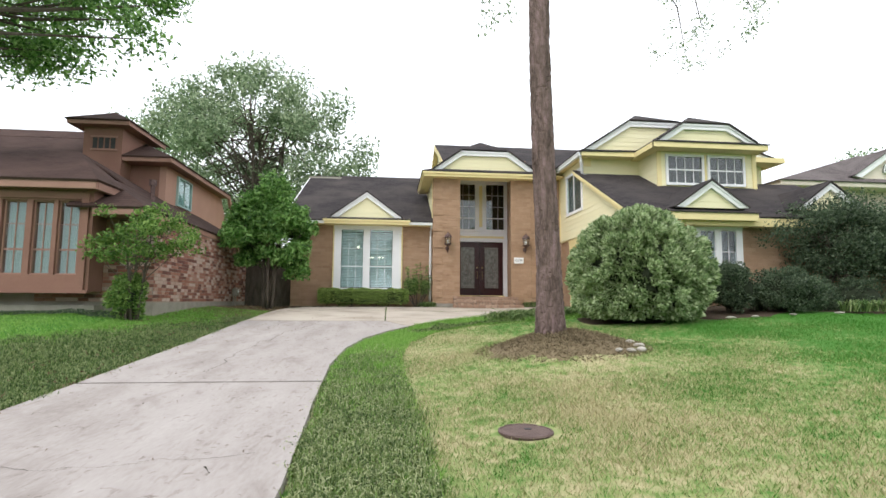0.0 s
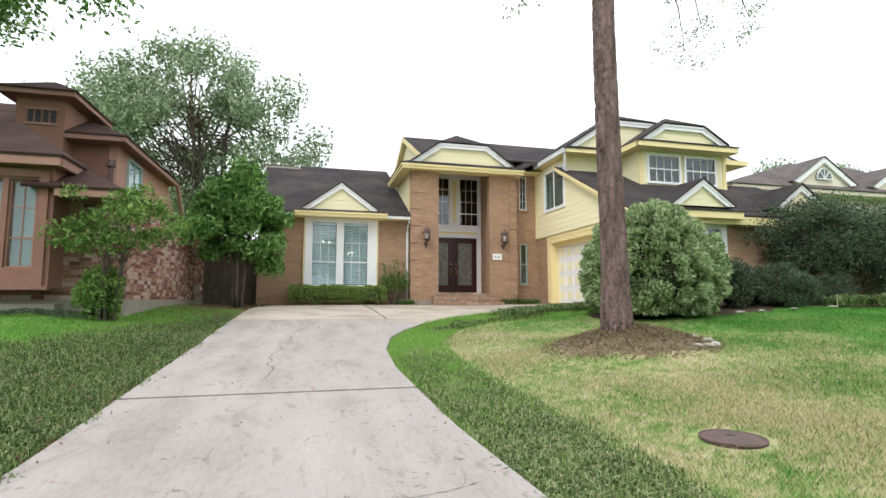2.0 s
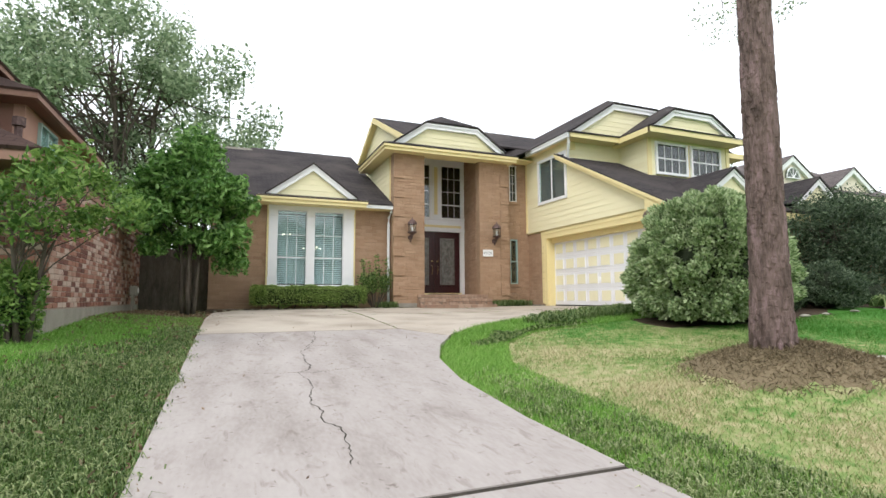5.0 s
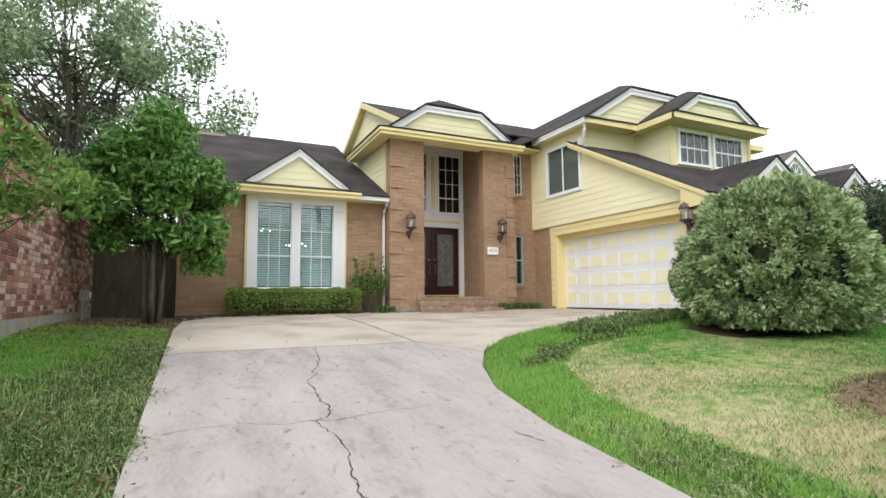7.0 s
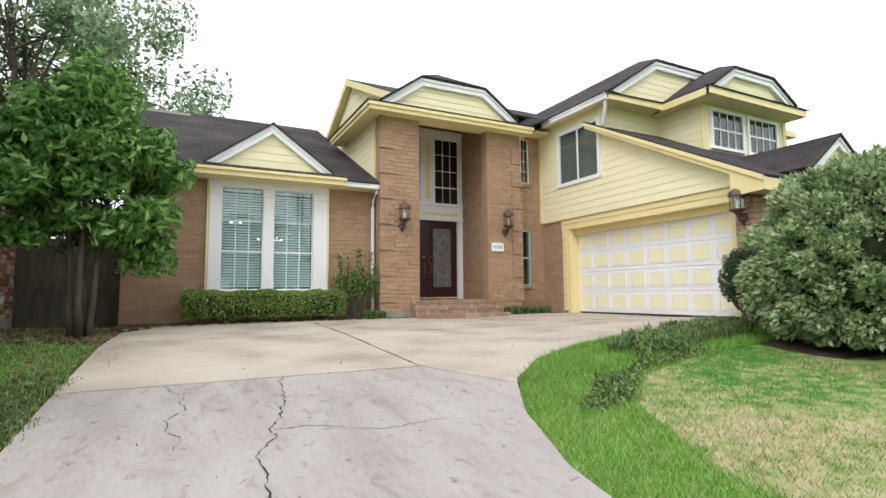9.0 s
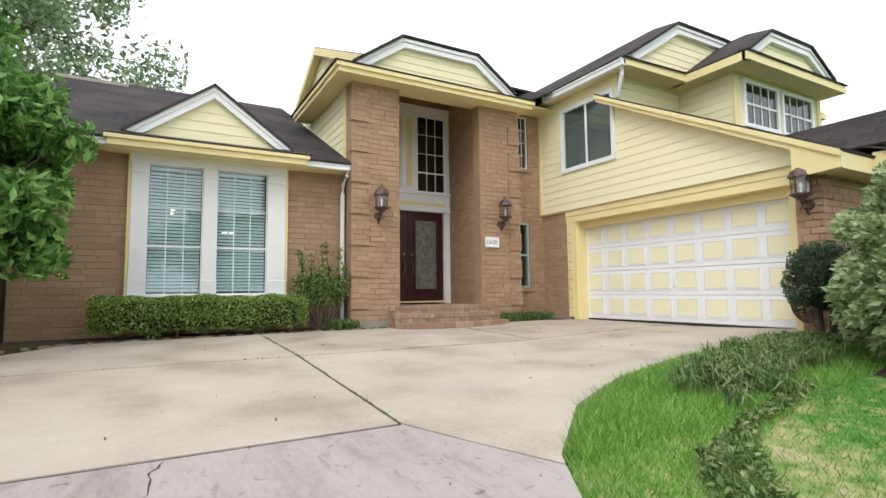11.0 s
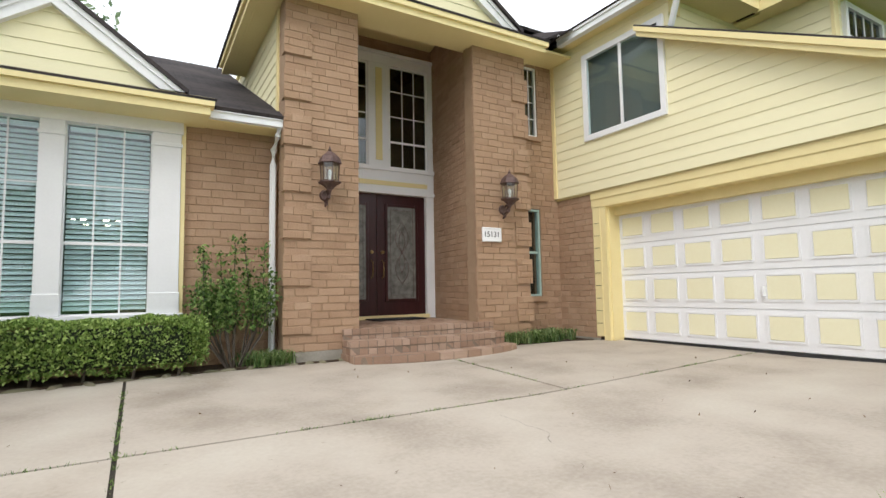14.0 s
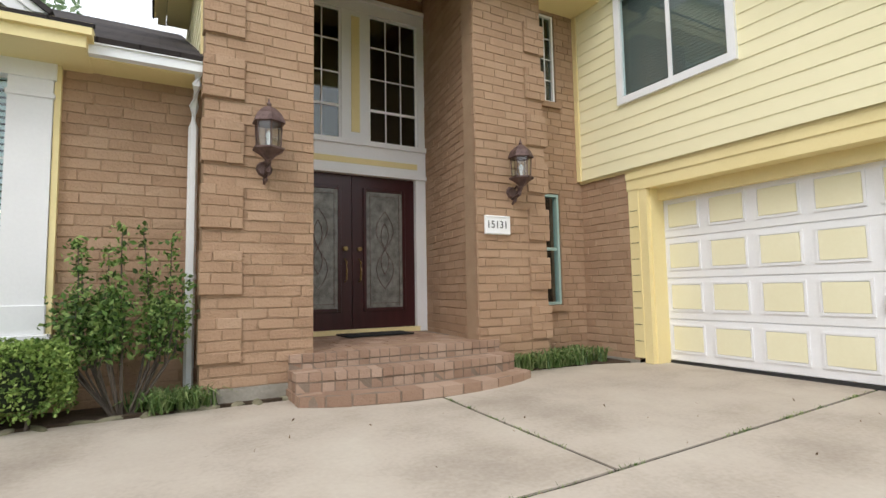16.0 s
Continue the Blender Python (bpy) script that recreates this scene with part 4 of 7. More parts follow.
roof("roof", [(-3.7, 18.08, EAVE), (1.58, 18.08, EAVE), (1.58, 24.4, z_at(24.4)), (-2.3, 24.4, z_at(24.4)), (-2.3, 23.87, z_at(23.87)), (-3.7, 23.87, z_at(23.87))], HOUSE, M_ROOF, label="dark shingled roof of the low wing")
roof("roof", [(-3.7, 30.6, EAVE), (1.58, 30.6, EAVE), (1.58, 24.4, z_at(24.4)), (-3.7, 24.4, z_at(24.4) - 0.05)], HOUSE, M_ROOF)
part("ridge_flashing", prisms(([(-3.75, 23.84, z_at(23.87) - 0.02), (-2.28, 23.84, z_at(23.87) - 0.02), (-2.28, 23.84, z_at(23.87) + 0.06), (-3.75, 23.84, z_at(23.87) + 0.06)], (0, 0.5, 0.08))), M_STONE, HOUSE, "pale weathered ridge flashing")
part("rake_board", prisms(([(-3.72, 18.06, EAVE - 0.16), (-3.72, 18.06, EAVE), (-3.72, 23.9, z_at(23.9)), (-3.72, 23.9, z_at(23.9) - 0.18)], (0.04, 0, 0))), M_WHITE, HOUSE)
roof("roof", [(-2.32, 17.93, 3.98), (0.75, 17.93, 3.98), (0.70, 18.22, 4.08), (-2.28, 18.22, 4.08)], HOUSE, M_ROOF, 0.03)


def gable(xl, xr, y, zb, zt, back, xt=None, roof_mat=None, trim=0.15, wall=None, white=None, over=0.12, siding_on=True):
    """A small decorative gable: siding triangle, white rake boards, two roof planes running back."""
    xt = (xl + xr) / 2 if xt is None else xt
    g = part("gable", prisms(([(xl + 0.1, y + 0.09, zb), (xr - 0.1, y + 0.09, zb), (xt, y + 0.09, zt - 0.1)], (0, 0.05, 0))), wall or M_YELLOW, HOUSE, "small siding gable with rake boards")
    if siding_on:
        siding([(0.1, zb), (xr - xl - 0.1, zb), (xt - xl, zt - 0.1)], (xl, y + 0.09, 0), X, NY, g)
    for xa in (xl, xr):
        d = Vector((xt - xa, 0, zt - zb)).normalized()
        s = Vector((-d.z, 0, d.x)) * (1 if xa < xt else -1)
        p, q = Vector((xa, y, zb)), Vector((xt, y, zt))
        lower = trim / abs(s.z)
        part("rake_board", prisms(([p, q, q - Vector((0, 0, lower)), p + Vector(((trim / abs(d.z)) * (1 if xa < xt else -1), 0, 0))], (0, 0.10, 0))), white or M_WHITE, g, "white rake board")
        part("rake_board", prisms(([p + Vector((0, -0.02, 0)), q + Vector((0, -0.02, 0)), q + Vector((0, -0.02, -lower * 0.4)), p + Vector(((trim * 0.4 / abs(d.z)) * (1 if xa < xt else -1), -0.02, 0))], (0, 0.04, 0))), white or M_WHITE, g)
        ext = d * -over * 0.3
        ny = back
        roof("gable_roof", [p + ext + Vector((0, -0.05, 0.045)), Vector((p.x + ext.x, ny, p.z + ext.z + 0.045)), Vector((xt, ny, zt + 0.045)), q + Vector((0, -0.05, 0.045))], HOUSE, roof_mat or M_ROOF, 0.04)
    return g


gable(-2.06, 0.44, 18.06, 4.04, 4.95, 20.4)


def clipped_gable(xl, xtl, xtr, xr, y, zl, zt, zr, peak_y, peak_z, peak_x, back, trim=0.17):
    """A gable with its top clipped to a hip: trapezoid of siding, white band round it, four roof planes behind."""
    g = part("gable", prisms(([(xl + 0.1, y + 0.1, zl), (xr - 0.1, y + 0.1, zr), (xtr, y + 0.1, zt - 0.06), (xtl, y + 0.1, zt - 0.06)], (0, 0.06, 0))), M_YELLOW, HOUSE, "clipped siding gable with a white band")
    siding([(0.15, zl), (xr - xl - 0.15, zr), (xtr - xl, zt - 0.08), (xtl - xl, zt - 0.08)], (xl, y + 0.1, 0), X, NY, g, course=0.15)
    outer = [Vector((xl, y, zl)), Vector((xtl, y, zt)), Vector((xtr, y, zt)), Vector((xr, y, zr))]
    cx, cz = (xl + xr) / 2, zl
    inner = [Vector((xl + trim * 1.75, y, zl)), Vector((xtl + trim * 0.42, y, zt - trim)), Vector((xtr - trim * 0.42, y, zt - trim)), Vector((xr - trim * 1.75, y, zr))]
    mid = [(a * 0.62 + b * 0.38) for a, b in zip(outer, inner)]
    for a, b, c, d in zip(outer, outer[1:], inner, inner[1:]):
        part("rake_board", prisms(([a, b, d, c], (0, 0.11, 0))), M_WHITE, g, "white band board")
    for a, b, c, d in zip(outer, outer[1:], mid, mid[1:]):
        part("rake_board", prisms(([q + Vector((0, -0.025, 0)) for q in (a, b, d, c)], (0, 0.03, 0))), M_WHITE, g)
    up = Vector((0, -0.07, 0.05))
    pk, bk = Vector((peak_x, peak_y, peak_z)), Vector((peak_x, back, peak_z))
    roof("gable_roof", [outer[0] + up, outer[1] + up, pk + Vector((0, 0, 0.05)), bk + Vector((0, 0, 0.05)), Vector((xl, back, zl + 0.05))], HOUSE, M_ROOF)
    roof("gable_roof", [outer[3] + up, Vector((xr, back, zr + 0.05)), bk + Vector((0, 0, 0.05)), pk + Vector((0, 0, 0.05)), outer[2] + up], HOUSE, M_ROOF)
    roof("gable_roof", [outer[1] + up, outer[2] + up, pk + Vector((0, 0, 0.05))], HOUSE, M_ROOF)


# entrance
fascia("entrance_fascia", [(1.17, 5.56, 17.76, 17.86, 5.53, 5.70), (1.17, 1.27, 17.86, 21.0, 5.53, 5.70), (1.13, 5.60, 17.72, 17.78, 5.62, 5.71), (1.13, 1.19, 17.78, 21.0, 5.62, 5.71)], label="yellow fascia of the entrance eave")
fascia("soffit", [(1.27, 5.56, 17.86, PIL_Y + 0.12, 5.54, 5.58), (1.275, 1.56, 18.245, 21, 5.54, 5.58), (5.4, 5.56, PIL_Y + 0.12, SIDE_Y, 5.54, 5.58)])
roof("roof", [(1.10, 17.70, 5.72), (5.62, 17.70, 5.72), (5.3, 18.14, 5.90), (1.5, 18.14, 5.90)], HOUSE, M_ROOF, 0.03)
roof("roof", [(1.10, 21.2, 5.72), (1.10, 17.70, 5.72), (1.5, 18.14, 5.90), (1.98, 19.0, 6.2), (1.98, 21.2, 6.2)], HOUSE, M_ROOF, 0.03)
clipped_gable(1.5, 2.52, 4.30, 5.28, 18.0, 5.82, 6.55, 5.86, 18.95, 7.13, 3.4, 21.5)
# main ridge behind the entrance with its gable end
RY, RZ, RS = 22.1, 8.0, 0.47
roof("roof", [(1.92, 18.2, RZ - RS * (RY - 18.2)), (8.0, 18.2, RZ - RS * (RY - 18.2)), (9.2, RY, RZ), (1.92, RY, RZ)], HOUSE, M_ROOF, label="dark shingled main roof")
roof("roof", [(1.92, 27, RZ - RS * (27 - RY)), (9.2, 27, RZ - RS * (27 - RY)), (9.2, RY, RZ), (1.92, RY, RZ)], HOUSE, M_ROOF)
end = part("gable_wall", prisms(([(2.12, 18.4, 5.7), (2.12, 27, 5.7), (2.12, RY, RZ - 0.08)], (0.1, 0, 0)), ([(2.12, 18.4, 5.7), (2.12, 18.4, 6.15), (2.12, RY, RZ - 0.08), (2.12, RY, 5.7)], (0.1, 0, 0))), M_YELLOW, HOUSE)
siding([(0, 5.7), (8.6, 5.7), (8.6, 5.72), (3.7, RZ - 0.1), (0, 6.2)], (2.12, 18.4, 0), Y, NX, end)
for ya, yb in ((18.2, RY), (26.8, RY)):
    za = RZ - RS * abs(RY - ya)
    part("rake_board", prisms(([(1.9, ya, za - 0.02), (1.9, yb, RZ - 0.02), (1.9, yb, RZ - 0.22), (1.9, ya, za - 0.22)], (0.06, 0, 0)), ([(1.96, ya, za - 0.2), (1.96, yb, RZ - 0.2), (2.12, yb, RZ - 0.2), (2.12, ya, za - 0.2)], (0, 0, 0.03))), M_YELLOW, HOUSE)
# upper storey over the garage
fascia("gutter", [(6.04, 6.14, 15.68, 18.0, 5.84, 5.97), (6.02, 6.05, 15.68, 18.0, 5.93, 5.98)], M_GUTTER, "white metal gutter")
fascia("soffit", [(6.145, 6.4, 16.205, 18.6, 5.866, 5.9), (5.5, 6.4, 18.0, 18.62, 5.7, 5.74), (6.145, 7.94, 15.785, 16.2, 5.866, 5.9), (8.025, 8.315, 14.505, 16.2, 5.846, 5.88), (8.32, 11.55, 14.505, 14.95, 5.846, 5.88), (11.65, 12.915, 15.505, 16.05, 5.766, 5.8)])
fascia("upper_fascia", [(6.10, 7.98, 15.68, 15.78, 5.86, 6.02), (7.92, 8.02, 14.44, 15.72, 5.84, 6.0), (7.92, 11.64, 14.40, 14.50, 5.84, 6.0), (11.56, 11.64, 14.5, 15.5, 5.84, 6.0), (11.6, 13.0, 15.40, 15.50, 5.76, 5.92), (12.92, 13.0, 15.5, 24, 5.76, 5.92)], label="yellow fascia of the upper eaves")
roof("roof", [(6.02, 15.64, 6.0), (8.0, 15.64, 6.04), (8.3, 15.85, 6.14), (6.25, 15.85, 6.12)], HOUSE, M_ROOF, 0.03)
roof("roof", [(7.86, 14.36, 6.02), (11.7, 14.36, 6.02), (11.4, 14.66, 6.16), (8.1, 14.66, 6.16)], HOUSE, M_ROOF, 0.03)
clipped_gable(6.28, 7.79, 9.5, 12.9, 15.74, 6.08, 7.08, 5.95, 16.95, 7.7, 8.62, 24)
clipped_gable(8.08, 8.9, 10.42, 11.34, 14.5, 6.06, 6.62, 6.06, 15.4, 7.12, 9.68, 17.5)
roof("roof", [(6.0, 15.7, 5.99), (6.0, 22, 5.99), (8.62, 24, 7.72), (6.35, 15.75, 6.15)], HOUSE, M_ROOF, 0.03)
roof("roof", [(5.5, 17.9, 5.76), (6.0, 17.6, 5.98), (6.4, 19.5, 6.5), (5.3, 19.5, 6.5)], HOUSE, M_ROOF, 0.03)
roof("roof", [(7.94, 15.9, 6.05), (7.94, 14.4, 6.02), (8.14, 14.6, 6.12), (8.14, 15.9, 6.12)], HOUSE, M_ROOF, 0.03)
# low front roof over the garage with its rake
RK = 0.516
zr = lambda y: 3.42 + RK * (y - 12.35)
roof("roof", [(6.14, 12.28, zr(12.28)), (13.4, 12.28, zr(12.28)), (13.4, 15.5, zr(15.5)), (11.52, 15.5, zr(15.5)), (11.52, 16.52, zr(16.52)), (6.14, 16.52, zr(16.52))], HOUSE, M_ROOF, 0.05, "dark shingled lean-to roof over the garage")
roof("roof", [(11.56, 18.7, zr(12.3)), (13.4, 18.7, zr(12.3)), (13.4, 15.5, zr(15.5)), (11.56, 15.5, zr(15.5))], HOUSE, M_ROOF)
part("gable_wall", prisms(([(13.2, 12.7, 3.3), (13.2, 18.4, 3.3), (13.2, 15.5, zr(15.5) - 0.1)], (0.1, 0, 0))), M_YELLOW, HOUSE)
roof("roof", [(13.41, 12.28, zr(12.28) - 0.03), (15.4, 12.28, zr(12.28) - 0.03), (15.4, 13.1, zr(13.1) - 0.03), (13.41, 13.1, zr(13.1) - 0.03)], HOUSE, M_ROOF)
roof("roof", [(13.41, 18.7, 3.3), (15.4, 18.7, 3.3), (15.4, 13.1, zr(13.1) - 0.03), (13.41, 13.1, zr(13.1) - 0.03)], HOUSE, M_ROOF)
part("rake_board", prisms(([(6.15, 12.3, zr(12.3) - 0.04), (6.15, 16.5, zr(16.5) - 0.04), (6.15, 16.5, zr(16.5) - 0.17), (6.15, 12.9, zr(12.9) - 0.20), (6.15, 12.9, zr(12.3) - 0.30), (6.15, 12.3, zr(12.3) - 0.26)], (0.05, 0, 0)), ([(6.12, 12.3, zr(12.3) - 0.03), (6.12, 16.52, zr(16.52) - 0.03), (6.12, 16.52, zr(16.52) - 0.10), (6.12, 12.3, zr(12.3) - 0.12)], (0.04, 0, 0)), ([(6.2, 12.35, zr(12.35) - 0.10), (6.2, 16.5, zr(16.5) - 0.10), (6.42, 16.5, zr(16.5) - 0.10), (6.42, 12.35, zr(12.35) - 0.10)], (0, 0, 0.03))), M_YELLOW, HOUSE, "yellow rake board")
fascia("front_fascia", [(6.205, 15.3, 12.305, 12.38, zr(12.3) - 0.27, zr(12.3) - 0.03), (6.21, 15.3, 12.385, 12.68, zr(12.3) - 0.265, zr(12.3) - 0.23), (7.1, 9.45, 12.12, 12.32, 3.24, 3.44)], label="yellow fascia of the front eave")
roof("roof", [(7.04, 12.08, 3.45), (9.5, 12.08, 3.45), (9.4, 12.45, 3.58), (7.1, 12.45, 3.58)], HOUSE, M_ROOF, 0.03)
gable(7.22, 9.2, 12.14, 3.56, 4.26, 14.2, roof_mat=M_ROOF)
gable(10.75, 12.8, 12.4, 3.62, 4.38, 14.4, roof_mat=M_ROOF)

# downspouts
part("downspout", tube(tube(bmesh.new(), [(1.50, 18.17, 3.84), (1.495, 18.22, 3.74), (1.485, 18.42, 3.60), (1.485, 18.44, 3.4), (1.485, 18.44, 1.05), (1.485, 18.36, 0.96), (1.485, 18.24, 0.92)], 0.042, 6), [(1.485, 18.44, 2.0), (1.485, 18.44, 2.05)], 0.05, 6), M_GUTTER, HOUSE, "white metal downspout")
part("downspout", tube(bmesh.new(), [(6.12, 15.76, 5.86), (6.16, 15.8, 5.7), (6.28, 16.02, 5.36), (6.34, 16.06, 5.30), (6.75, 16.06, 5.26)], 0.045, 6), M_WHITE, HOUSE, "short white downspout onto the lower roof")


# ---- the big window, its blinds and the dining room behind ----
def big_window():
    y = WALL_Y - 0.10
    win = several("window_pilaster", ((-1.94, -1.71, y, WALL_Y + 0.06, 1.56, 3.70), (-0.91, -0.69, y, WALL_Y + 0.06, 1.56, 3.70), (0.13, 0.43, y, WALL_Y + 0.06, 1.56, 3.70)), M_WHITE, HOUSE, "large white double window with pilaster trim")
    part("window_head", boxes((-1.96, 0.45, y - 0.015, WALL_Y + 0.06, 3.66, 3.80)), M_WHITE, win)
    part("window_sill", boxes((-1.99, 0.48, y - 0.05, WALL_Y + 0.06, 1.50, 1.565), bevel=0.008), M_WHITE, win)
    for x0, x1 in ((-1.94, -1.71), (-0.91, -0.69), (0.13, 0.43)):
        part("pilaster_cap", boxes((x0 - 0.015, x1 + 0.015, y - 0.018, y + 0.05, 3.50, 3.545), bevel=0.006), M_WHITE, win)
        part("pilaster_base", boxes((x0 - 0.012, x1 + 0.012, y - 0.016, y + 0.05, 1.565, 1.80), bevel=0.006), M_WHITE, win)
    several("casing", ((-1.99, -1.945, y + 0.02, WALL_Y + 0.03, 1.55, 3.82), (0.435, 0.48, y + 0.02, WALL_Y + 0.03, 1.55, 3.82)), M_YELLOW, win, "yellow casing strip")
    for x0, x1 in ((-1.71, -0.91), (-0.69, 0.13)):
        sash_window(HOUSE, "window_sash", (x0, WALL_Y, 1.565), X, NY, x1 - x0, 2.10, 3, 3, M_GLASS, M_WHITE, 0.014, bar=0.016, depth=0.02, rail=0, rows_z=[0.78, 1.42])
        blind = thing("window_blind", ((x0 + x1) / 2, WALL_Y + 0.09, 1.6), "white slatted window blind, slats half open", "blind", "blinds of the big window")
        part("head_rail", boxes((x0 + 0.03, x1 - 0.03, WALL_Y + 0.06, WALL_Y + 0.11, 3.60, 3.65)), M_SLAT, blind)
        me = None
        for i in range(35):
            z = 1.64 + i * 0.056
            if me is None:
                bm = prisms(([(x0 + 0.02, -0.018, -0.024), (x1 - 0.02, -0.018, -0.024), (x1 - 0.02, 0.016, 0.021), (x0 + 0.02, 0.016, 0.021)], (0, 0.002, 0.002)))
                me = part("slat", bm, M_SLAT, blind)
                me.matrix_basis = Matrix.Translation((0, WALL_Y + 0.085, z))
            else:
                ob = new("slat", me.data)
                ob.parent, ob.matrix_parent_inverse = blind, blind.matrix_basis.inverted()
                ob.matrix_basis = Matrix.Translation((0, WALL_Y + 0.085, z))


big_window()


# Where no paint is given, the room's dimness comes from its near-black colour.
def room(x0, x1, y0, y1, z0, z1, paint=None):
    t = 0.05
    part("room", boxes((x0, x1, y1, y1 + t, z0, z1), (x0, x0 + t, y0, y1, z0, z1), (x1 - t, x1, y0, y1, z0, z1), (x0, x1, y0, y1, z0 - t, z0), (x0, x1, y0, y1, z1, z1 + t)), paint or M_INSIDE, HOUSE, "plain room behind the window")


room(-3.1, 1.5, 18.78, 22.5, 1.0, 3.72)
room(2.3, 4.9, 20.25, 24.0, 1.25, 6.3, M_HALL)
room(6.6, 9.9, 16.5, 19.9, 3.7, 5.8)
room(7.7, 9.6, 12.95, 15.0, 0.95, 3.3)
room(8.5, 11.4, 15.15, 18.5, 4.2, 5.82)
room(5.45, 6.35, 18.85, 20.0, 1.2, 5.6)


def chandelier(x, y, z, arms=5, r=0.26):
    ch = thing("chandelier", (x, y, z + 0.6), "small brass chandelier with lit bulbs", "chandelier", "chandeliers")
    part("stem", tube(bmesh.new(), [(x, y, z + 0.75), (x, y, z - 0.02)], 0.012, 6), M_BRASS, ch)
    for i in range(arms):
        a = 2 * math.pi * i / arms
        c, s = math.cos(a), math.sin(a)
        part("arm", tube(bmesh.new(), [(x, y, z), (x + c * r * 0.5, y + s * r * 0.5, z - 0.06), (x + c * r, y + s * r, z + 0.01)], 0.008, 5), M_BRASS, ch)
        bm = bmesh.new()
        bmesh.ops.create_uvsphere(bm, u_segments=8, v_segments=6, radius=0.035, matrix=Matrix.Translation((x + c * r, y + s * r, z + 0.05)))
        part("bulb", bm, M_BULB, ch)


chandelier(-0.5, 20.3, 2.75, 6)
chandelier(-1.2, 21.6, 3.3, 3, 0.15)


# ---- the entrance ----
def entrance():
    y = DOOR_Y
    several("door_frame", ((4.48, 4.64, y - 0.05, y + 0.1, 1.25, 3.52), (2.46, 2.60, y - 0.05, y + 0.1, 1.25, 3.52)), M_WHITE, HOUSE, "white door frame")
    head = part("door_head", boxes((2.46, 4.64, y - 0.06, y + 0.1, 3.46, 3.90), (2.44, 4.66, y - 0.10, y + 0.1, 3.86, 3.93), (2.45, 4.65, y - 0.085, y + 0.1, 3.455, 3.52)), M_WHITE, HOUSE, "white panelled head over the door")
    part("inset_panel", boxes((2.62, 4.5, y - 0.067, y, 3.60, 3.68)), M_YELLOW, head, "yellow inset strip")
    part("threshold", boxes((2.55, 4.52, y - 0.06, y + 0.1, 1.25, 1.36)), M_YELLOW, HOUSE, "yellow painted threshold")
    for x0, x1, hx in ((2.60, 3.535, 3.44), (3.545, 4.48, 3.64)):
        d = part("front_door", boxes((x0, x1, y + 0.02, y + 0.07, 1.335, 3.46)), M_BURGUNDY, HOUSE, "dark burgundy door leaf with an etched glass panel")
        a, b, z0, z1 = x0 + 0.20, x1 - 0.20, 1.64, 3.24
        part("panel_moulding", boxes((a - 0.05, a, y - 0.002, y + 0.04, z0 - 0.05, z1 + 0.05), (b, b + 0.05, y - 0.002, y + 0.04, z0 - 0.05, z1 + 0.05), (a, b, y - 0.002, y + 0.04, z0 - 0.05, z0), (a, b, y - 0.002, y + 0.04, z1, z1 + 0.05), bevel=0.006), M_BURGUNDY, d)
        part("etched_pane", boxes((a, b, y + 0.004, y + 0.022, z0, z1)), M_ETCHED, d, "etched leaded glass")
        bm = bmesh.new()
        m = (a + b) / 2
        for s in (-1, 1):
            tube(bm, [(m + s * 0.13 * math.sin(t * 0.52), y - 0.001, z0 + 0.25 + t * 0.09) for t in range(13)], 0.005, 4)
            tube(bm, [(m + s * 0.06 * math.sin(t * 0.78), y - 0.001, z0 + 0.45 + t * 0.09) for t in range(9)], 0.005, 4)
        for s in (a + 0.05, b - 0.05):
            tube(bm, [(s, y - 0.001, z0 + 0.02), (s, y - 0.001, z1 - 0.02)], 0.004, 4)
        tube(bm, [(a + 0.05, y - 0.001, z0 + 0.06), (b - 0.05, y - 0.001, z0 + 0.06)], 0.004, 4), tube(bm, [(a + 0.05, y - 0.001, z1 - 0.06), (b - 0.05, y - 0.001, z1 - 0.06)], 0.004, 4)
        part("leading", bm, M_BRONZE, d, "curled metal leading")
        part("door_handle", tube(tube(bmesh.new(), [(hx, y + 0.02, 2.30), (hx, y - 0.05, 2.26), (hx, y - 0.06, 2.15), (hx, y - 0.04, 2.02), (hx, y + 0.02, 2.0)], 0.014, 6), [(hx, y + 0.02, 2.44), (hx, y - 0.025, 2.44)], 0.03, 10), M_BRASS, d, "brass pull handle and deadlock")
    # tall window over the door
    several("window_frame", ((2.46, 2.60, y - 0.03, y + 0.1, 3.931, 5.78), (4.54, 4.66, y - 0.03, y + 0.1, 3.931, 5.78), (3.38, 3.78, y - 0.027, y + 0.1, 3.931, 5.78), (2.45, 4.67, y - 0.034, y + 0.1, 5.781, 5.94), (2.43, 4.69, y - 0.07, y + 0.1, 5.941, 6.0)), M_WHITE, HOUSE, "white frame of the tall window over the door")
    part("inset_panel", boxes((3.52, 3.64, y - 0.036, y, 4.05, 5.70)), M_YELLOW, HOUSE, "yellow inset strip on the mullion")
    for x0, x1 in ((2.60, 3.38), (3.78, 4.54)):
        sash_window(HOUSE, "window", (x0, y + 0.02, 3.93), X, NY, x1 - x0, 1.85, 3, 4, M_DARKGLASS, M_WHITE, 0.03, bar=0.016, depth=0.02, rail=0, rows_z=[0.47, 0.93, 1.39])


entrance()


STEP_ENDS = ((2.28, 4.72), (2.29, 4.64), (2.29, 4.62))
STEP_BACK, STEP_BOW, STEP_TOP = (17.66, 17.83, 18.07), (0.28, 0.14, 0.03), (0.998, 1.165, 1.30)


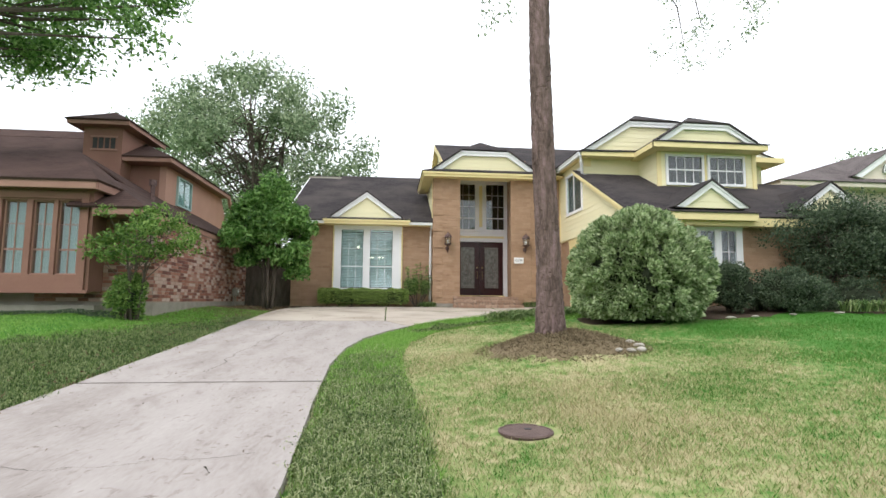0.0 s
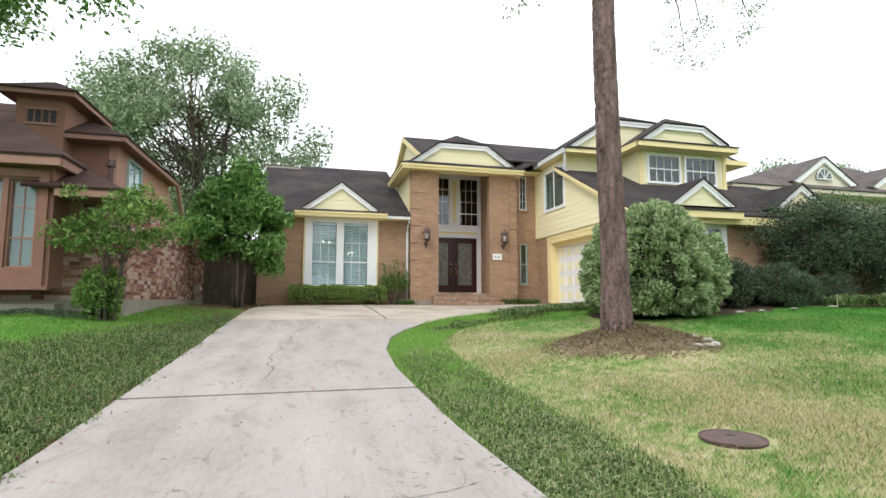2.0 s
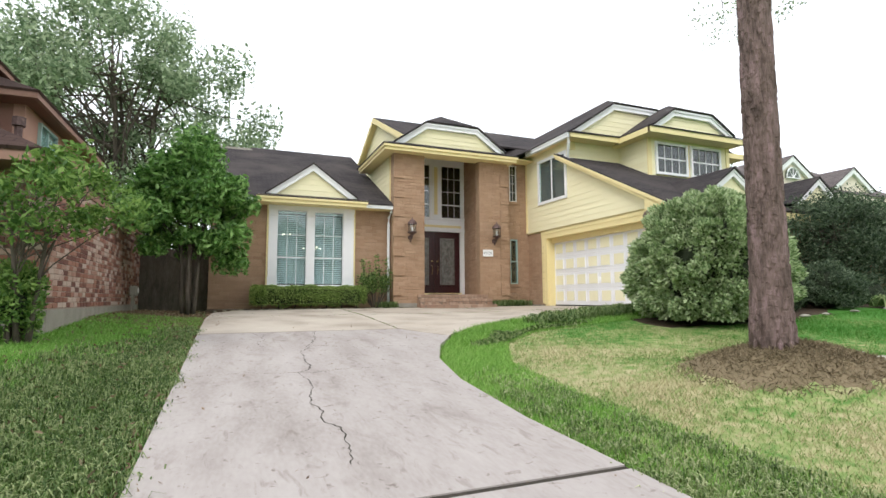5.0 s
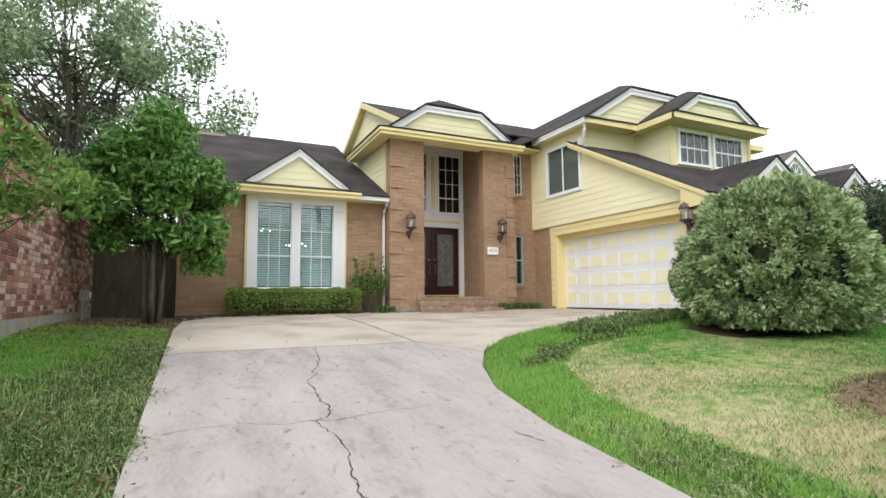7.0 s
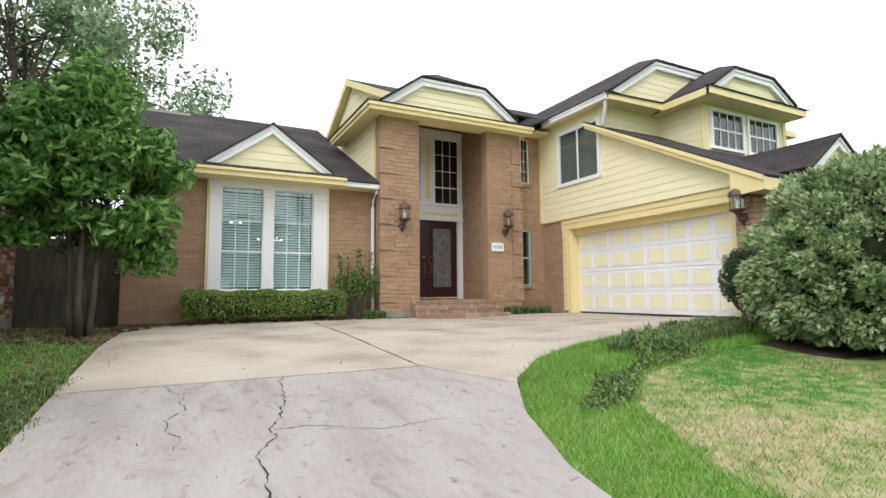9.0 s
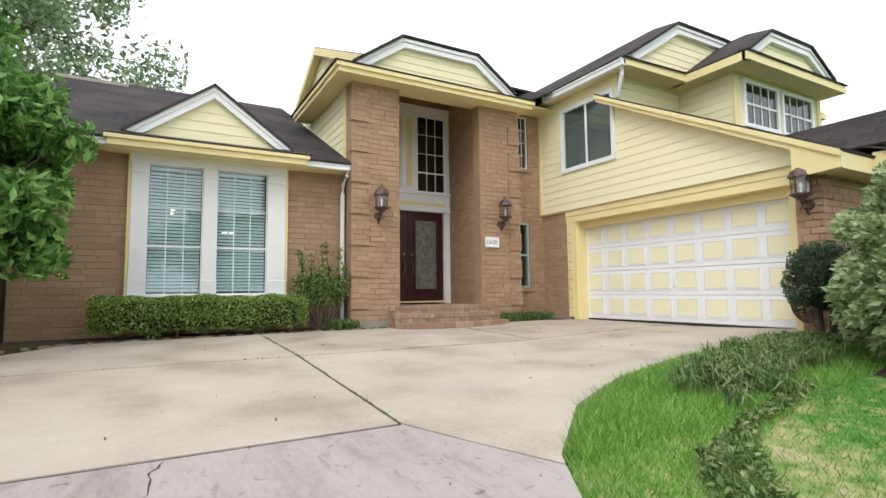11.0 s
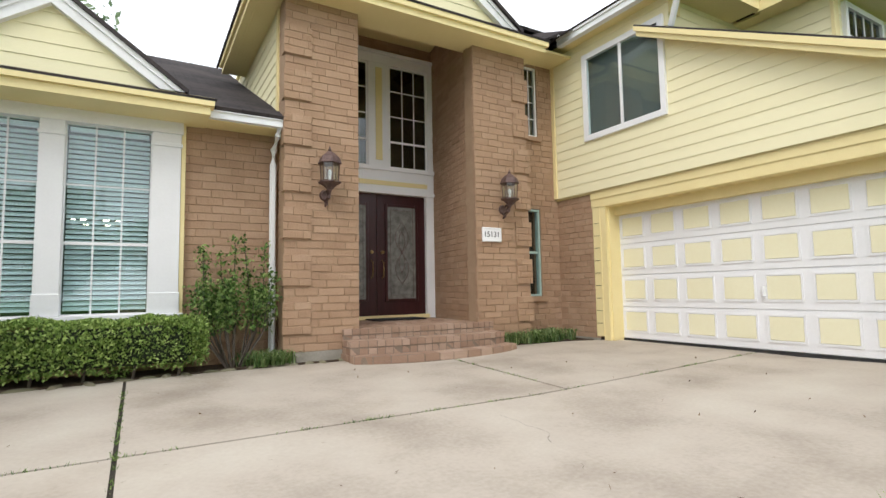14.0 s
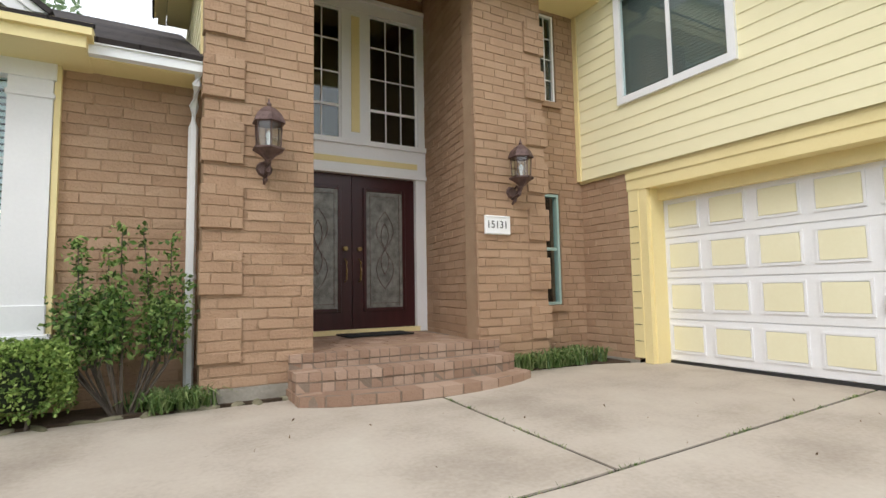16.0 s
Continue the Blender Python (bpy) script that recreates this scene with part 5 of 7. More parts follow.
def step_front(x, tier):
    """Front line of a step: bowed towards the drive."""
    x0, x1 = STEP_ENDS[tier]
    u = min(1, max(0, (x - x0) / (x1 - x0)))
    return STEP_BACK[tier] - STEP_BOW[tier] * math.sin(math.pi * u) ** 0.7


def entrance_steps():
    steps = thing("entrance_steps", (3.5, 17.9, 0.88), "three bowed brick steps up to the front door", "steps", kind="structure")

    def course(body, line, z0, z1, width, rnd, out):
        """Bricks laid end to end along a line, each an object of its own."""
        for p, q in zip(line, line[1:]):
            p, q = Vector((*p, 0)), Vector((*q, 0))
            k = max(1, round((q - p).length / width))
            for i in range(k):
                a, b = p + (q - p) * i / k, p + (q - p) * (i + 1) / k
                d = (b - a).normalized()
                nn = Vector((d.y, -d.x, 0))
                ob = new("brick", piece_mesh("step", rnd.randrange(6)))
                ob.parent = body
                m = Matrix((d, nn, (0, 0, 1))).transposed().to_4x4()
                m.translation = a + Vector((0, 0, z0 + rnd.uniform(-0.002, 0.002))) + nn * (out + rnd.uniform(-0.003, 0.003))
                ob.matrix_basis = m @ Matrix.Diagonal(((b - a).length - 0.009, 1, z1 - z0, 1))
    for k in range(3):
        x0, x1 = STEP_ENDS[k]
        n_ = 24
        curve = [(x0 + (x1 - x0) * i / n_, step_front(x0 + (x1 - x0) * i / n_, k)) for i in range(n_ + 1)]
        top, low = STEP_TOP[k], (0.86, STEP_TOP[0], STEP_TOP[1])[k]
        backy = DOOR_Y + 0.05 if k == 2 else 18.4
        pts = [(x, y - 0.001, 0.80) for x, y in curve] + [(x1 - 0.012, backy, 0.80), (x0 + 0.012, backy, 0.80)]
        if k == 2:
            pts = [(x, y - 0.001, 0.80) for x, y in curve] + [(x1, 18.115, 0.80), (4.42, 18.115, 0.80), (4.62, backy, 0.80), (2.46, backy, 0.80), (2.5, 18.115, 0.80), (x0, 18.115, 0.80)]
        body = part("step", prisms((pts, (0, 0, top - 0.006 - 0.80))), M_STEP_MORTAR, steps, "brick step")
        rnd = random.Random(60 + k)
        width = 0.205 if k == 0 else 0.108
        step_x = [x0]
        while step_x[-1] + width * 1.3 < x1:
            step_x.append(step_x[-1] + width * rnd.uniform(0.92, 1.08))
        step_x.append(x1)
        line = [(x, step_front(x, k)) for x in step_x]
        left, right = [(x0, 18.11), (x0, STEP_BACK[k])], [(x1, STEP_BACK[k]), (x1, 18.11)]
        cap = 0.10 if k == 0 else 0.082
        for row in (left, line, right):
            course(body, row, top - cap, top, 0.11 if row is not line else 9, rnd, 0.0)
            if k:
                course(body, row, low - 0.01, top - cap - 0.008, 0.16 if row is not line else 9, rnd, -0.005)
    # side of the steps and paving of the landing
    landing = part("landing", boxes((2.48, 4.45, 18.2, DOOR_Y, 1.2, 1.2965)), M_MORTAR, steps)
    rnd = random.Random(70)
    for r in range(7):
        for c in range(9):
            xx, yy = 2.55 + c * 0.21 + (r % 2) * 0.1, 18.34 + r * 0.22
            if xx + 0.2 > 4.45:
                continue
            ob = new("brick", piece_mesh("step", rnd.randrange(6)))
            ob.parent = landing
            m = Matrix(((1, 0, 0), (0, 0, 1), (0, -1, 0))).transposed().to_4x4()
            m.translation = (xx, yy + 0.21, 1.29)
            ob.matrix_basis = m @ Matrix.Diagonal((0.198, 1, 0.21, 1))


entrance_steps()
mat_ob = tagged(part("doormat", boxes((3.25, 4.15, 19.28, 19.72, 1.308, 1.326), bevel=0.004), M_MAT), "black rubber doormat on the brick landing", "doormat")


def lantern(x, y, z, facing):
    """A six-sided wall lantern on a scrolled bracket."""
    ln = thing("wall_lantern", (x, y, z), "weathered bronze carriage lantern on the brickwork", "lantern", "wall lanterns")
    o, f = Vector((x, y, z)), Vector(facing)
    c = o + f * 0.19

    def ring(r, h):
        return [c + Vector((1.18 * r * math.cos(math.pi / 3 * i + 0.52), 1.18 * r * math.sin(math.pi / 3 * i + 0.52), 1.08 * h)) for i in range(6)]

    def loft(name, levels, mat, label=""):
        bm = bmesh.new()
        rows = [[bm.verts.new(p) for p in ring(r, h)] for r, h in levels]
        for a, b in zip(rows, rows[1:]):
            for i in range(6):
                bm.faces.new((a[i], a[(i + 1) % 6], b[(i + 1) % 6], b[i]))
        bm.faces.new(rows[0][::-1]), bm.faces.new(rows[-1])
        return part(name, bm, mat, ln, label)
    loft("roof_cap", [(0.105, 0.135), (0.128, 0.14), (0.126, 0.152), (0.10, 0.215), (0.055, 0.262), (0.02, 0.285)], M_BRONZE)
    part("finial", tube(bmesh.new(), [c + Vector((0, 0, 0.29)), c + Vector((0, 0, 0.33)), c + Vector((0, 0, 0.345)), c + Vector((0, 0, 0.38))], [0.012, 0.022, 0.012, 0.003], 8), M_BRONZE, ln)
    loft("lantern_glass", [(0.088, -0.07), (0.098, 0.136)], M_LANTERN, "clear glass panes").visible_shadow = False
    part("candle", tube(bmesh.new(), [c + Vector((0, 0, -0.07)), c + Vector((0, 0, 0.01)), c + Vector((0, 0, 0.012)), c + Vector((0, 0, 0.05)), c + Vector((0, 0, 0.085))], [0.014, 0.014, 0.022, 0.024, 0.004], 8), M_WHITE, ln, "white candle bulb")
    for i in range(6):
        a, b = ring(0.091, -0.075)[i], ring(0.101, 0.138)[i]
        part("corner_bar", tube(bmesh.new(), [a, b], 0.007, 4), M_BRONZE, ln)
    loft("base_ring", [(0.025, -0.165), (0.07, -0.12), (0.122, -0.085), (0.122, -0.07)], M_BRONZE)
    part("tail", tube(bmesh.new(), [c + Vector((0, 0, -0.13)), c + Vector((0, 0, -0.19)) - f * 0.02, c + Vector((0, 0, -0.26)) - f * 0.05, o + f * 0.05 + Vector((0, 0, -0.33)), o + f * 0.0 + Vector((0, 0, -0.36))], [0.035, 0.03, 0.028, 0.024, 0.01], 8), M_BRONZE, ln)
    part("bracket_arm", tube(bmesh.new(), [o + Vector((0, 0, -0.30)), o + f * 0.09 + Vector((0, 0, -0.27)), o + f * 0.13 + Vector((0, 0, -0.20)), o + f * 0.10 + Vector((0, 0, -0.16)), o + f * 0.06 + Vector((0, 0, -0.19))], 0.014, 6), M_BRONZE, ln)
    part("wall_plate", tube(bmesh.new(), [o + f * -0.01 + Vector((0, 0, -0.22)), o + f * 0.02 + Vector((0, 0, -0.22))], [0.075, 0.06], 10), M_BRONZE, ln)
    return ln


first = lantern(2.06, PIL_Y - 0.02, 3.22, NY)
copy_thing(first, Matrix.Translation((4.88, PIL_Y - 0.02, 3.22)))
copy_thing(first, Matrix.Translation((GAR_X - 0.02, 12.83, 2.95)) @ Matrix.Rotation(radians(-90), 4, "Z"))


def number_sign():
    sign = thing("house_number_sign", (4.655, PIL_Y - 0.02, 2.6), "white house number plaque reading 15131", "sign")
    part("plaque", boxes((4.48, 4.83, PIL_Y - 0.045, PIL_Y - 0.005, 2.49, 2.71), bevel=0.008), M_WHITE, sign)
    several("border", ((4.49, 4.82, PIL_Y - 0.052, PIL_Y - 0.04, 2.69, 2.70), (4.49, 4.82, PIL_Y - 0.052, PIL_Y - 0.04, 2.50, 2.51)), M_GUTTER, sign)
    cu_ = bpy.data.curves.new("numerals", "FONT")
    cu_.body, cu_.size, cu_.extrude, cu_.align_x, cu_.align_y = "15131", 0.12, 0.0015, "CENTER", "CENTER"
    tmp = new("numerals_text", cu_)
    dg = bpy.context.evaluated_depsgraph_get()
    me = bpy.data.meshes.new_from_object(tmp.evaluated_get(dg))
    bpy.data.objects.remove(tmp)
    me.materials.clear()
    me.materials.append(M_BLACK)
    ob = new("numerals", me)
    ob.parent, ob.matrix_parent_inverse = sign, sign.matrix_basis.inverted()
    ob.matrix_basis = pose(4.64, PIL_Y - 0.049, 2.60, 90, 0, 0)


number_sign()


def hose():
    h = thing("garden_hose", (6.34, 12.95, 1.5), "coiled grey garden hose hanging beside the garage door", "hose")
    part("hook", tube(bmesh.new(), [(6.42, 12.95, 1.66), (6.28, 12.95, 1.66), (6.27, 12.95, 1.71)], 0.012, 6), M_BRONZE, h)
    for k in range(5):
        pts = [(6.33 + 0.012 * k + 0.02 * math.sin(a * 2 + k), 12.95 + (0.13 + 0.014 * k) * math.cos(a), 1.44 + (0.22 + 0.012 * k) * math.sin(a) - 0.02 * k) for a in [2 * math.pi * i / 20 for i in range(21)]]
        part("coil", tube(bmesh.new(), pts, 0.011, 5), M_BRONZE, h)
    part("hose_end", tube(bmesh.new(), [(6.34, 12.88, 1.25), (6.33, 12.84, 1.1), (6.34, 12.8, 1.02)], 0.011, 5), M_BRONZE, h)


hose()


# ---- plants ----
def leaves(name, pts, size, material, parent, seed=1, aspect=0.42, out=None, out_mix=0.5, kind="stuff", vary=0.45, droop=0.0):
    """Many small folded leaves at the given places, one mesh."""
    rnd = np.random.RandomState(seed)
    n_ = len(pts)
    d = rnd.normal(size=(n_, 3))
    if out is not None:
        d = d / np.linalg.norm(d, axis=1, keepdims=True) * (1 - out_mix) + out * out_mix
    d[:, 2] -= droop
    d /= np.linalg.norm(d, axis=1, keepdims=True)
    s = np.cross(d, rnd.normal(size=(n_, 3)))
    s /= np.linalg.norm(s, axis=1, keepdims=True)
    up = np.cross(d, s)
    l_ = (size * (1 + vary * rnd.uniform(-1, 1, n_)))[:, None]
    w = l_ * aspect * 0.5
    p0 = pts - d * l_ * 0.5
    verts = np.stack([p0, p0 + d * l_ * 0.45 + s * w + up * l_ * 0.08, p0 + d * l_, p0 + d * l_ * 0.45 - s * w + up * l_ * 0.08], 1).reshape(-1, 3)
    faces = np.arange(n_ * 4).reshape(-1, 4)
    ob = arrays(name, verts, faces, material, parent)
    return tagged(ob, kind=kind) if kind else ob


def lumps(rnd, n_, centre, radii, lobes, spread=0.35, shell=0.75, floor=None):
    """Points over an uneven dome: many lobes set on an ellipsoid, denser towards the outside."""
    u = rnd.normal(size=(lobes, 3))
    u /= np.linalg.norm(u, axis=1, keepdims=True)
    if lobes >= 300:
        k = np.arange(lobes) + 0.5
        a, h = k * 2.39996, 1 - 2 * k / lobes
        u = np.stack([np.cos(a) * np.sqrt(1 - h * h), np.sin(a) * np.sqrt(1 - h * h), h], 1) + u * 0.05
        u /= np.linalg.norm(u, axis=1, keepdims=True)
    u[:, 2] = np.where(u[:, 2] < -0.75, -u[:, 2], u[:, 2])
    c = u * rnd.uniform(shell - 0.12, 1.0 - spread * 0.35, (lobes, 1))
    which = rnd.randint(0, lobes, n_)
    v = rnd.normal(size=(n_, 3))
    v /= np.linalg.norm(v, axis=1, keepdims=True)
    p = c[which] + v * spread * (rnd.uniform(0.2, 1, (n_, 1)) ** 0.4)
    out = v * 0.6 + u[which]
    out /= np.linalg.norm(out, axis=1, keepdims=True)
    pts = np.array(centre) + p * np.array(radii)
    if floor is not None:
        keep = pts[:, 2] > floor
        pts, out = pts[keep], out[keep]
    return pts, out


# Dark solid core; its colour stands in for the shade between leaves.
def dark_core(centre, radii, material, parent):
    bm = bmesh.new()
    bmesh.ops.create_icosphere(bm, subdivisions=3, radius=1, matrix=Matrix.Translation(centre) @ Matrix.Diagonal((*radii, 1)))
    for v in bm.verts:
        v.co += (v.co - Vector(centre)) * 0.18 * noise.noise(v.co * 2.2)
    return part("shade_core", bm, M_SHADE, parent)


def shrub(name, centre, radii, count, size, material, label, category="shrub", group="", seed=1, lobes=60, spread=0.3, core_scale=0.72, aspect=0.45, stems=5, ground=None, out_mix=0.45):
    base = (centre[0], centre[1], ground if ground is not None else centre[2] - radii[2])
    sh = thing(name, base, label, category, group)
    rnd = np.random.RandomState(seed)
    pts, out = lumps(rnd, count, centre, radii, lobes, spread, floor=base[2] + 0.02)
    leaves("leaf_mass", pts, size, material, sh, seed + 1, aspect, out, out_mix)
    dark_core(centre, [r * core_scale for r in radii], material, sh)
    r2 = random.Random(seed)
    for i in range(stems):
        a = 2 * math.pi * i / stems + r2.uniform(-0.3, 0.3)
        part("stem", tube(bmesh.new(), [(base[0] + 0.08 * math.cos(a), base[1] + 0.08 * math.sin(a), base[2] - 0.05), (base[0] + radii[0] * 0.3 * math.cos(a), base[1] + radii[1] * 0.3 * math.sin(a), centre[2]), (base[0] + radii[0] * 0.55 * math.cos(a), base[1] + radii[1] * 0.55 * math.sin(a), centre[2] + radii[2] * 0.4)], [0.03, 0.02, 0.008], 5), M_TWIG, sh)
    return sh


shrub("round_bush", (5.38, 10.55, 1.66), (1.50, 1.48, 1.52), 105000, 0.085, M_LEAF_BUSH, "large dome-shaped pale green viburnum bush on the lawn edge", "bush", seed=3, lobes=620, spread=0.105, core_scale=0.74, aspect=0.5, out_mix=0.6, ground=lie(5.36, 10.55) - 0.02)
shrub("dark_bush", (7.75, 10.9, 1.42), (0.58, 0.58, 0.62), 13000, 0.055, M_LEAF_DARK, "clipped dark green shrub", "bush", "dark clipped shrubs", 5, 60, 0.28, 0.7)
shrub("dark_bush", (8.9, 10.7, 1.36), (0.78, 0.7, 0.60), 17000, 0.055, M_LEAF_DARK, "wide clipped dark green shrub", "bush", "dark clipped shrubs", 6, 60, 0.28, 0.7)
shrub("dark_bush", (10.0, 11.2, 1.25), (0.6, 0.55, 0.5), 7000, 0.05, M_LEAF_DARK, "low dark green shrub", "bush", "dark clipped shrubs", 7, 50, 0.3, 0.68)
shrub("dark_bush", (11.2, 11.3, 1.25), (0.8, 0.6, 0.5), 7000, 0.05, M_LEAF_DARK, "low dark green shrub", "bush", "dark clipped shrubs", 8, 50, 0.3, 0.68)
shrub("topiary_bush", (5.85, 12.45, 1.66), (0.44, 0.44, 0.5), 12000, 0.04, M_LEAF_DARK, "round clipped dark shrub beside the garage corner", "bush", "", 9, 80, 0.24, 0.72, ground=lie(5.85, 12.45))


def tree(name, label, base, height, radius, crown, leaf_count, leaf_size, leaf_mat, bark, seed, trunks=1, clumps=26, clump_r=0.9, start=0.35, lean=(0, 0), aspect=0.45, droop=0.0, limb_from=0.4, cone=0.0):
    """Trunks, limbs that reach into the crown, and leaves in clumps round the limb ends. crown: centre and radii."""
    rnd = random.Random(seed)
    nr = np.random.RandomState(seed)
    t_ = thing(name, base, label, "tree")
    c, r = Vector(crown[0]), crown[1]
    tips = []
    for i in range(clumps):
        while True:
            p = Vector((rnd.uniform(-1, 1), rnd.uniform(-1, 1), rnd.uniform(-1, 1)))
            if 0.25 < p.length < 1:
                break
        k_ = 1 - cone * max(0.0, p.z * 0.5 + 0.5)
        tips.append(c + Vector((p.x * r[0] * k_, p.y * r[1] * k_, p.z * r[2])))
    for k in range(trunks):
        a = 2 * math.pi * k / max(trunks, 1)
        off = Vector((math.cos(a), math.sin(a), 0)) * (radius * 2.2 if trunks > 1 else 0)
        b = Vector(base) + off
        top = Vector((base[0] + lean[0] + off.x * 4, base[1] + lean[1] + off.y * 4, base[2] + height))
        pts = [b + (top - b) * s + Vector((rnd.uniform(-1, 1), rnd.uniform(-1, 1), 0)) * radius * 0.6 * (0 < s < 1) for s in (0, 0.12, 0.3, 0.5, 0.7, 0.85, 1)]
        pts[0].z -= 0.1
        smooth(part("trunk", tube(bmesh.new(), pts, [radius * q for q in (1.35, 1.05, 0.95, 0.8, 0.6, 0.4, 0.15)], 10, 0.06), bark, t_))
        for tip in tips[k::trunks]:
            s = rnd.uniform(limb_from, 0.9)
            o = b + (top - b) * s
            mid = o * 0.45 + tip * 0.55 + Vector((rnd.uniform(-1, 1), rnd.uniform(-1, 1), rnd.uniform(0, 1))) * 0.12 * (tip - o).length
            part("limb", tube(bmesh.new(), [o, o * 0.75 + mid * 0.25 + Vector((0, 0, 0.03 * (tip - o).length)), mid, tip], [radius * 0.42, radius * 0.3, radius * 0.2, radius * 0.05], 5), bark, t_)
    per = leaf_count // clumps
    pts = np.concatenate([np.array(tip) + np.clip(nr.normal(size=(per, 3)), -1.7, 1.7) * clump_r * np.array((0.5, 0.5, 0.36)) * rnd.uniform(0.7, 1.25) for tip in tips])
    out = nr.normal(size=(len(pts), 3))
    leaves("crown", pts, leaf_size, leaf_mat, t_, seed + 1, aspect, out / np.linalg.norm(out, axis=1, keepdims=True), 0.3, droop=droop)
    return t_


tree("garden_tree", "multi-stemmed young tree with glossy green leaves", (-3.75, 16.7, 0.9), 3.6, 0.045, ((-3.75, 16.6, 3.45), (2.0, 1.5, 1.65)), 28000, 0.16, M_LEAF_MAG, M_TWIG, 21, trunks=4, clumps=78, clump_r=0.36, limb_from=0.25, aspect=0.38, cone=0.82)
tree("small_tree", "thin airy lime green sapling beside the neighbour's wall", (-5.1, 11.0, 0.78), 1.7, 0.028, ((-4.95, 10.95, 2.45), (1.15, 0.8, 0.62)), 4000, 0.085, M_LEAF_LIME, M_TWIG, 22, trunks=3, clumps=38, clump_r=0.24, limb_from=0.3)
shrub("sapling_clump", (-5.25, 11.0, 1.15), (0.36, 0.32, 0.48), 3500, 0.07, M_LEAF_LIME, "leafy clump at the sapling's foot", "shrub", seed=23, lobes=30, spread=0.4, core_scale=0.5)
tree("shade_tree", "tall open oak with grey-green leaves behind the houses", (-7.5, 31, 0.9), 12.5, 0.15, ((-8.6, 31, 9.7), (7.1, 4.5, 5.3)), 44000, 0.22, M_LEAF_OAK, M_TWIG, 24, trunks=3, clumps=125, clump_r=1.15, limb_from=0.22, aspect=0.5)
tree("street_oak", "oak limb overhanging from beside the neighbour's house", (-12.5, 9.0, 0.9), 8.0, 0.26, ((-9.1, 13.6, 9.0), (3.3, 2.6, 2.2)), 17000, 0.15, M_LEAF_MAG, M_TWIG, 25, clumps=60, clump_r=0.75, limb_from=0.5, lean=(1.5, 1.5))
tree("dark_tree", "dense dark green privet tree against the house", (11.3, 11.9, 0.9), 2.2, 0.05, ((11.6, 11.9, 2.85), (1.9, 0.9, 0.95)), 30000, 0.075, M_LEAF_DARK, M_TWIG, 26, trunks=4, clumps=90, clump_r=0.5, limb_from=0.2)
tree("dark_tree", "dense dark green privet tree at the end of the bed", (14.3, 12.0, 0.9), 2.2, 0.05, ((14.4, 11.7, 2.4), (1.7, 0.6, 1.25)), 24000, 0.08, M_LEAF_DARK, M_TWIG, 29, trunks=3, clumps=70, clump_r=0.5, limb_from=0.2)
tree("far_tree", "distant tree above the roofs beyond", (42, 40, 1), 10, 0.3, ((42, 40, 10), (5, 4, 4)), 9000, 0.3, M_LEAF_OAK, M_TWIG, 27, clumps=40, clump_r=1.6)
tree("far_tree", "distant bare-looking tree above the roofs beyond", (60, 46, 1), 12, 0.3, ((60, 46, 12), (7, 4, 5)), 9000, 0.3, M_LEAF_OAK, M_TWIG, 28, clumps=40, clump_r=1.6)


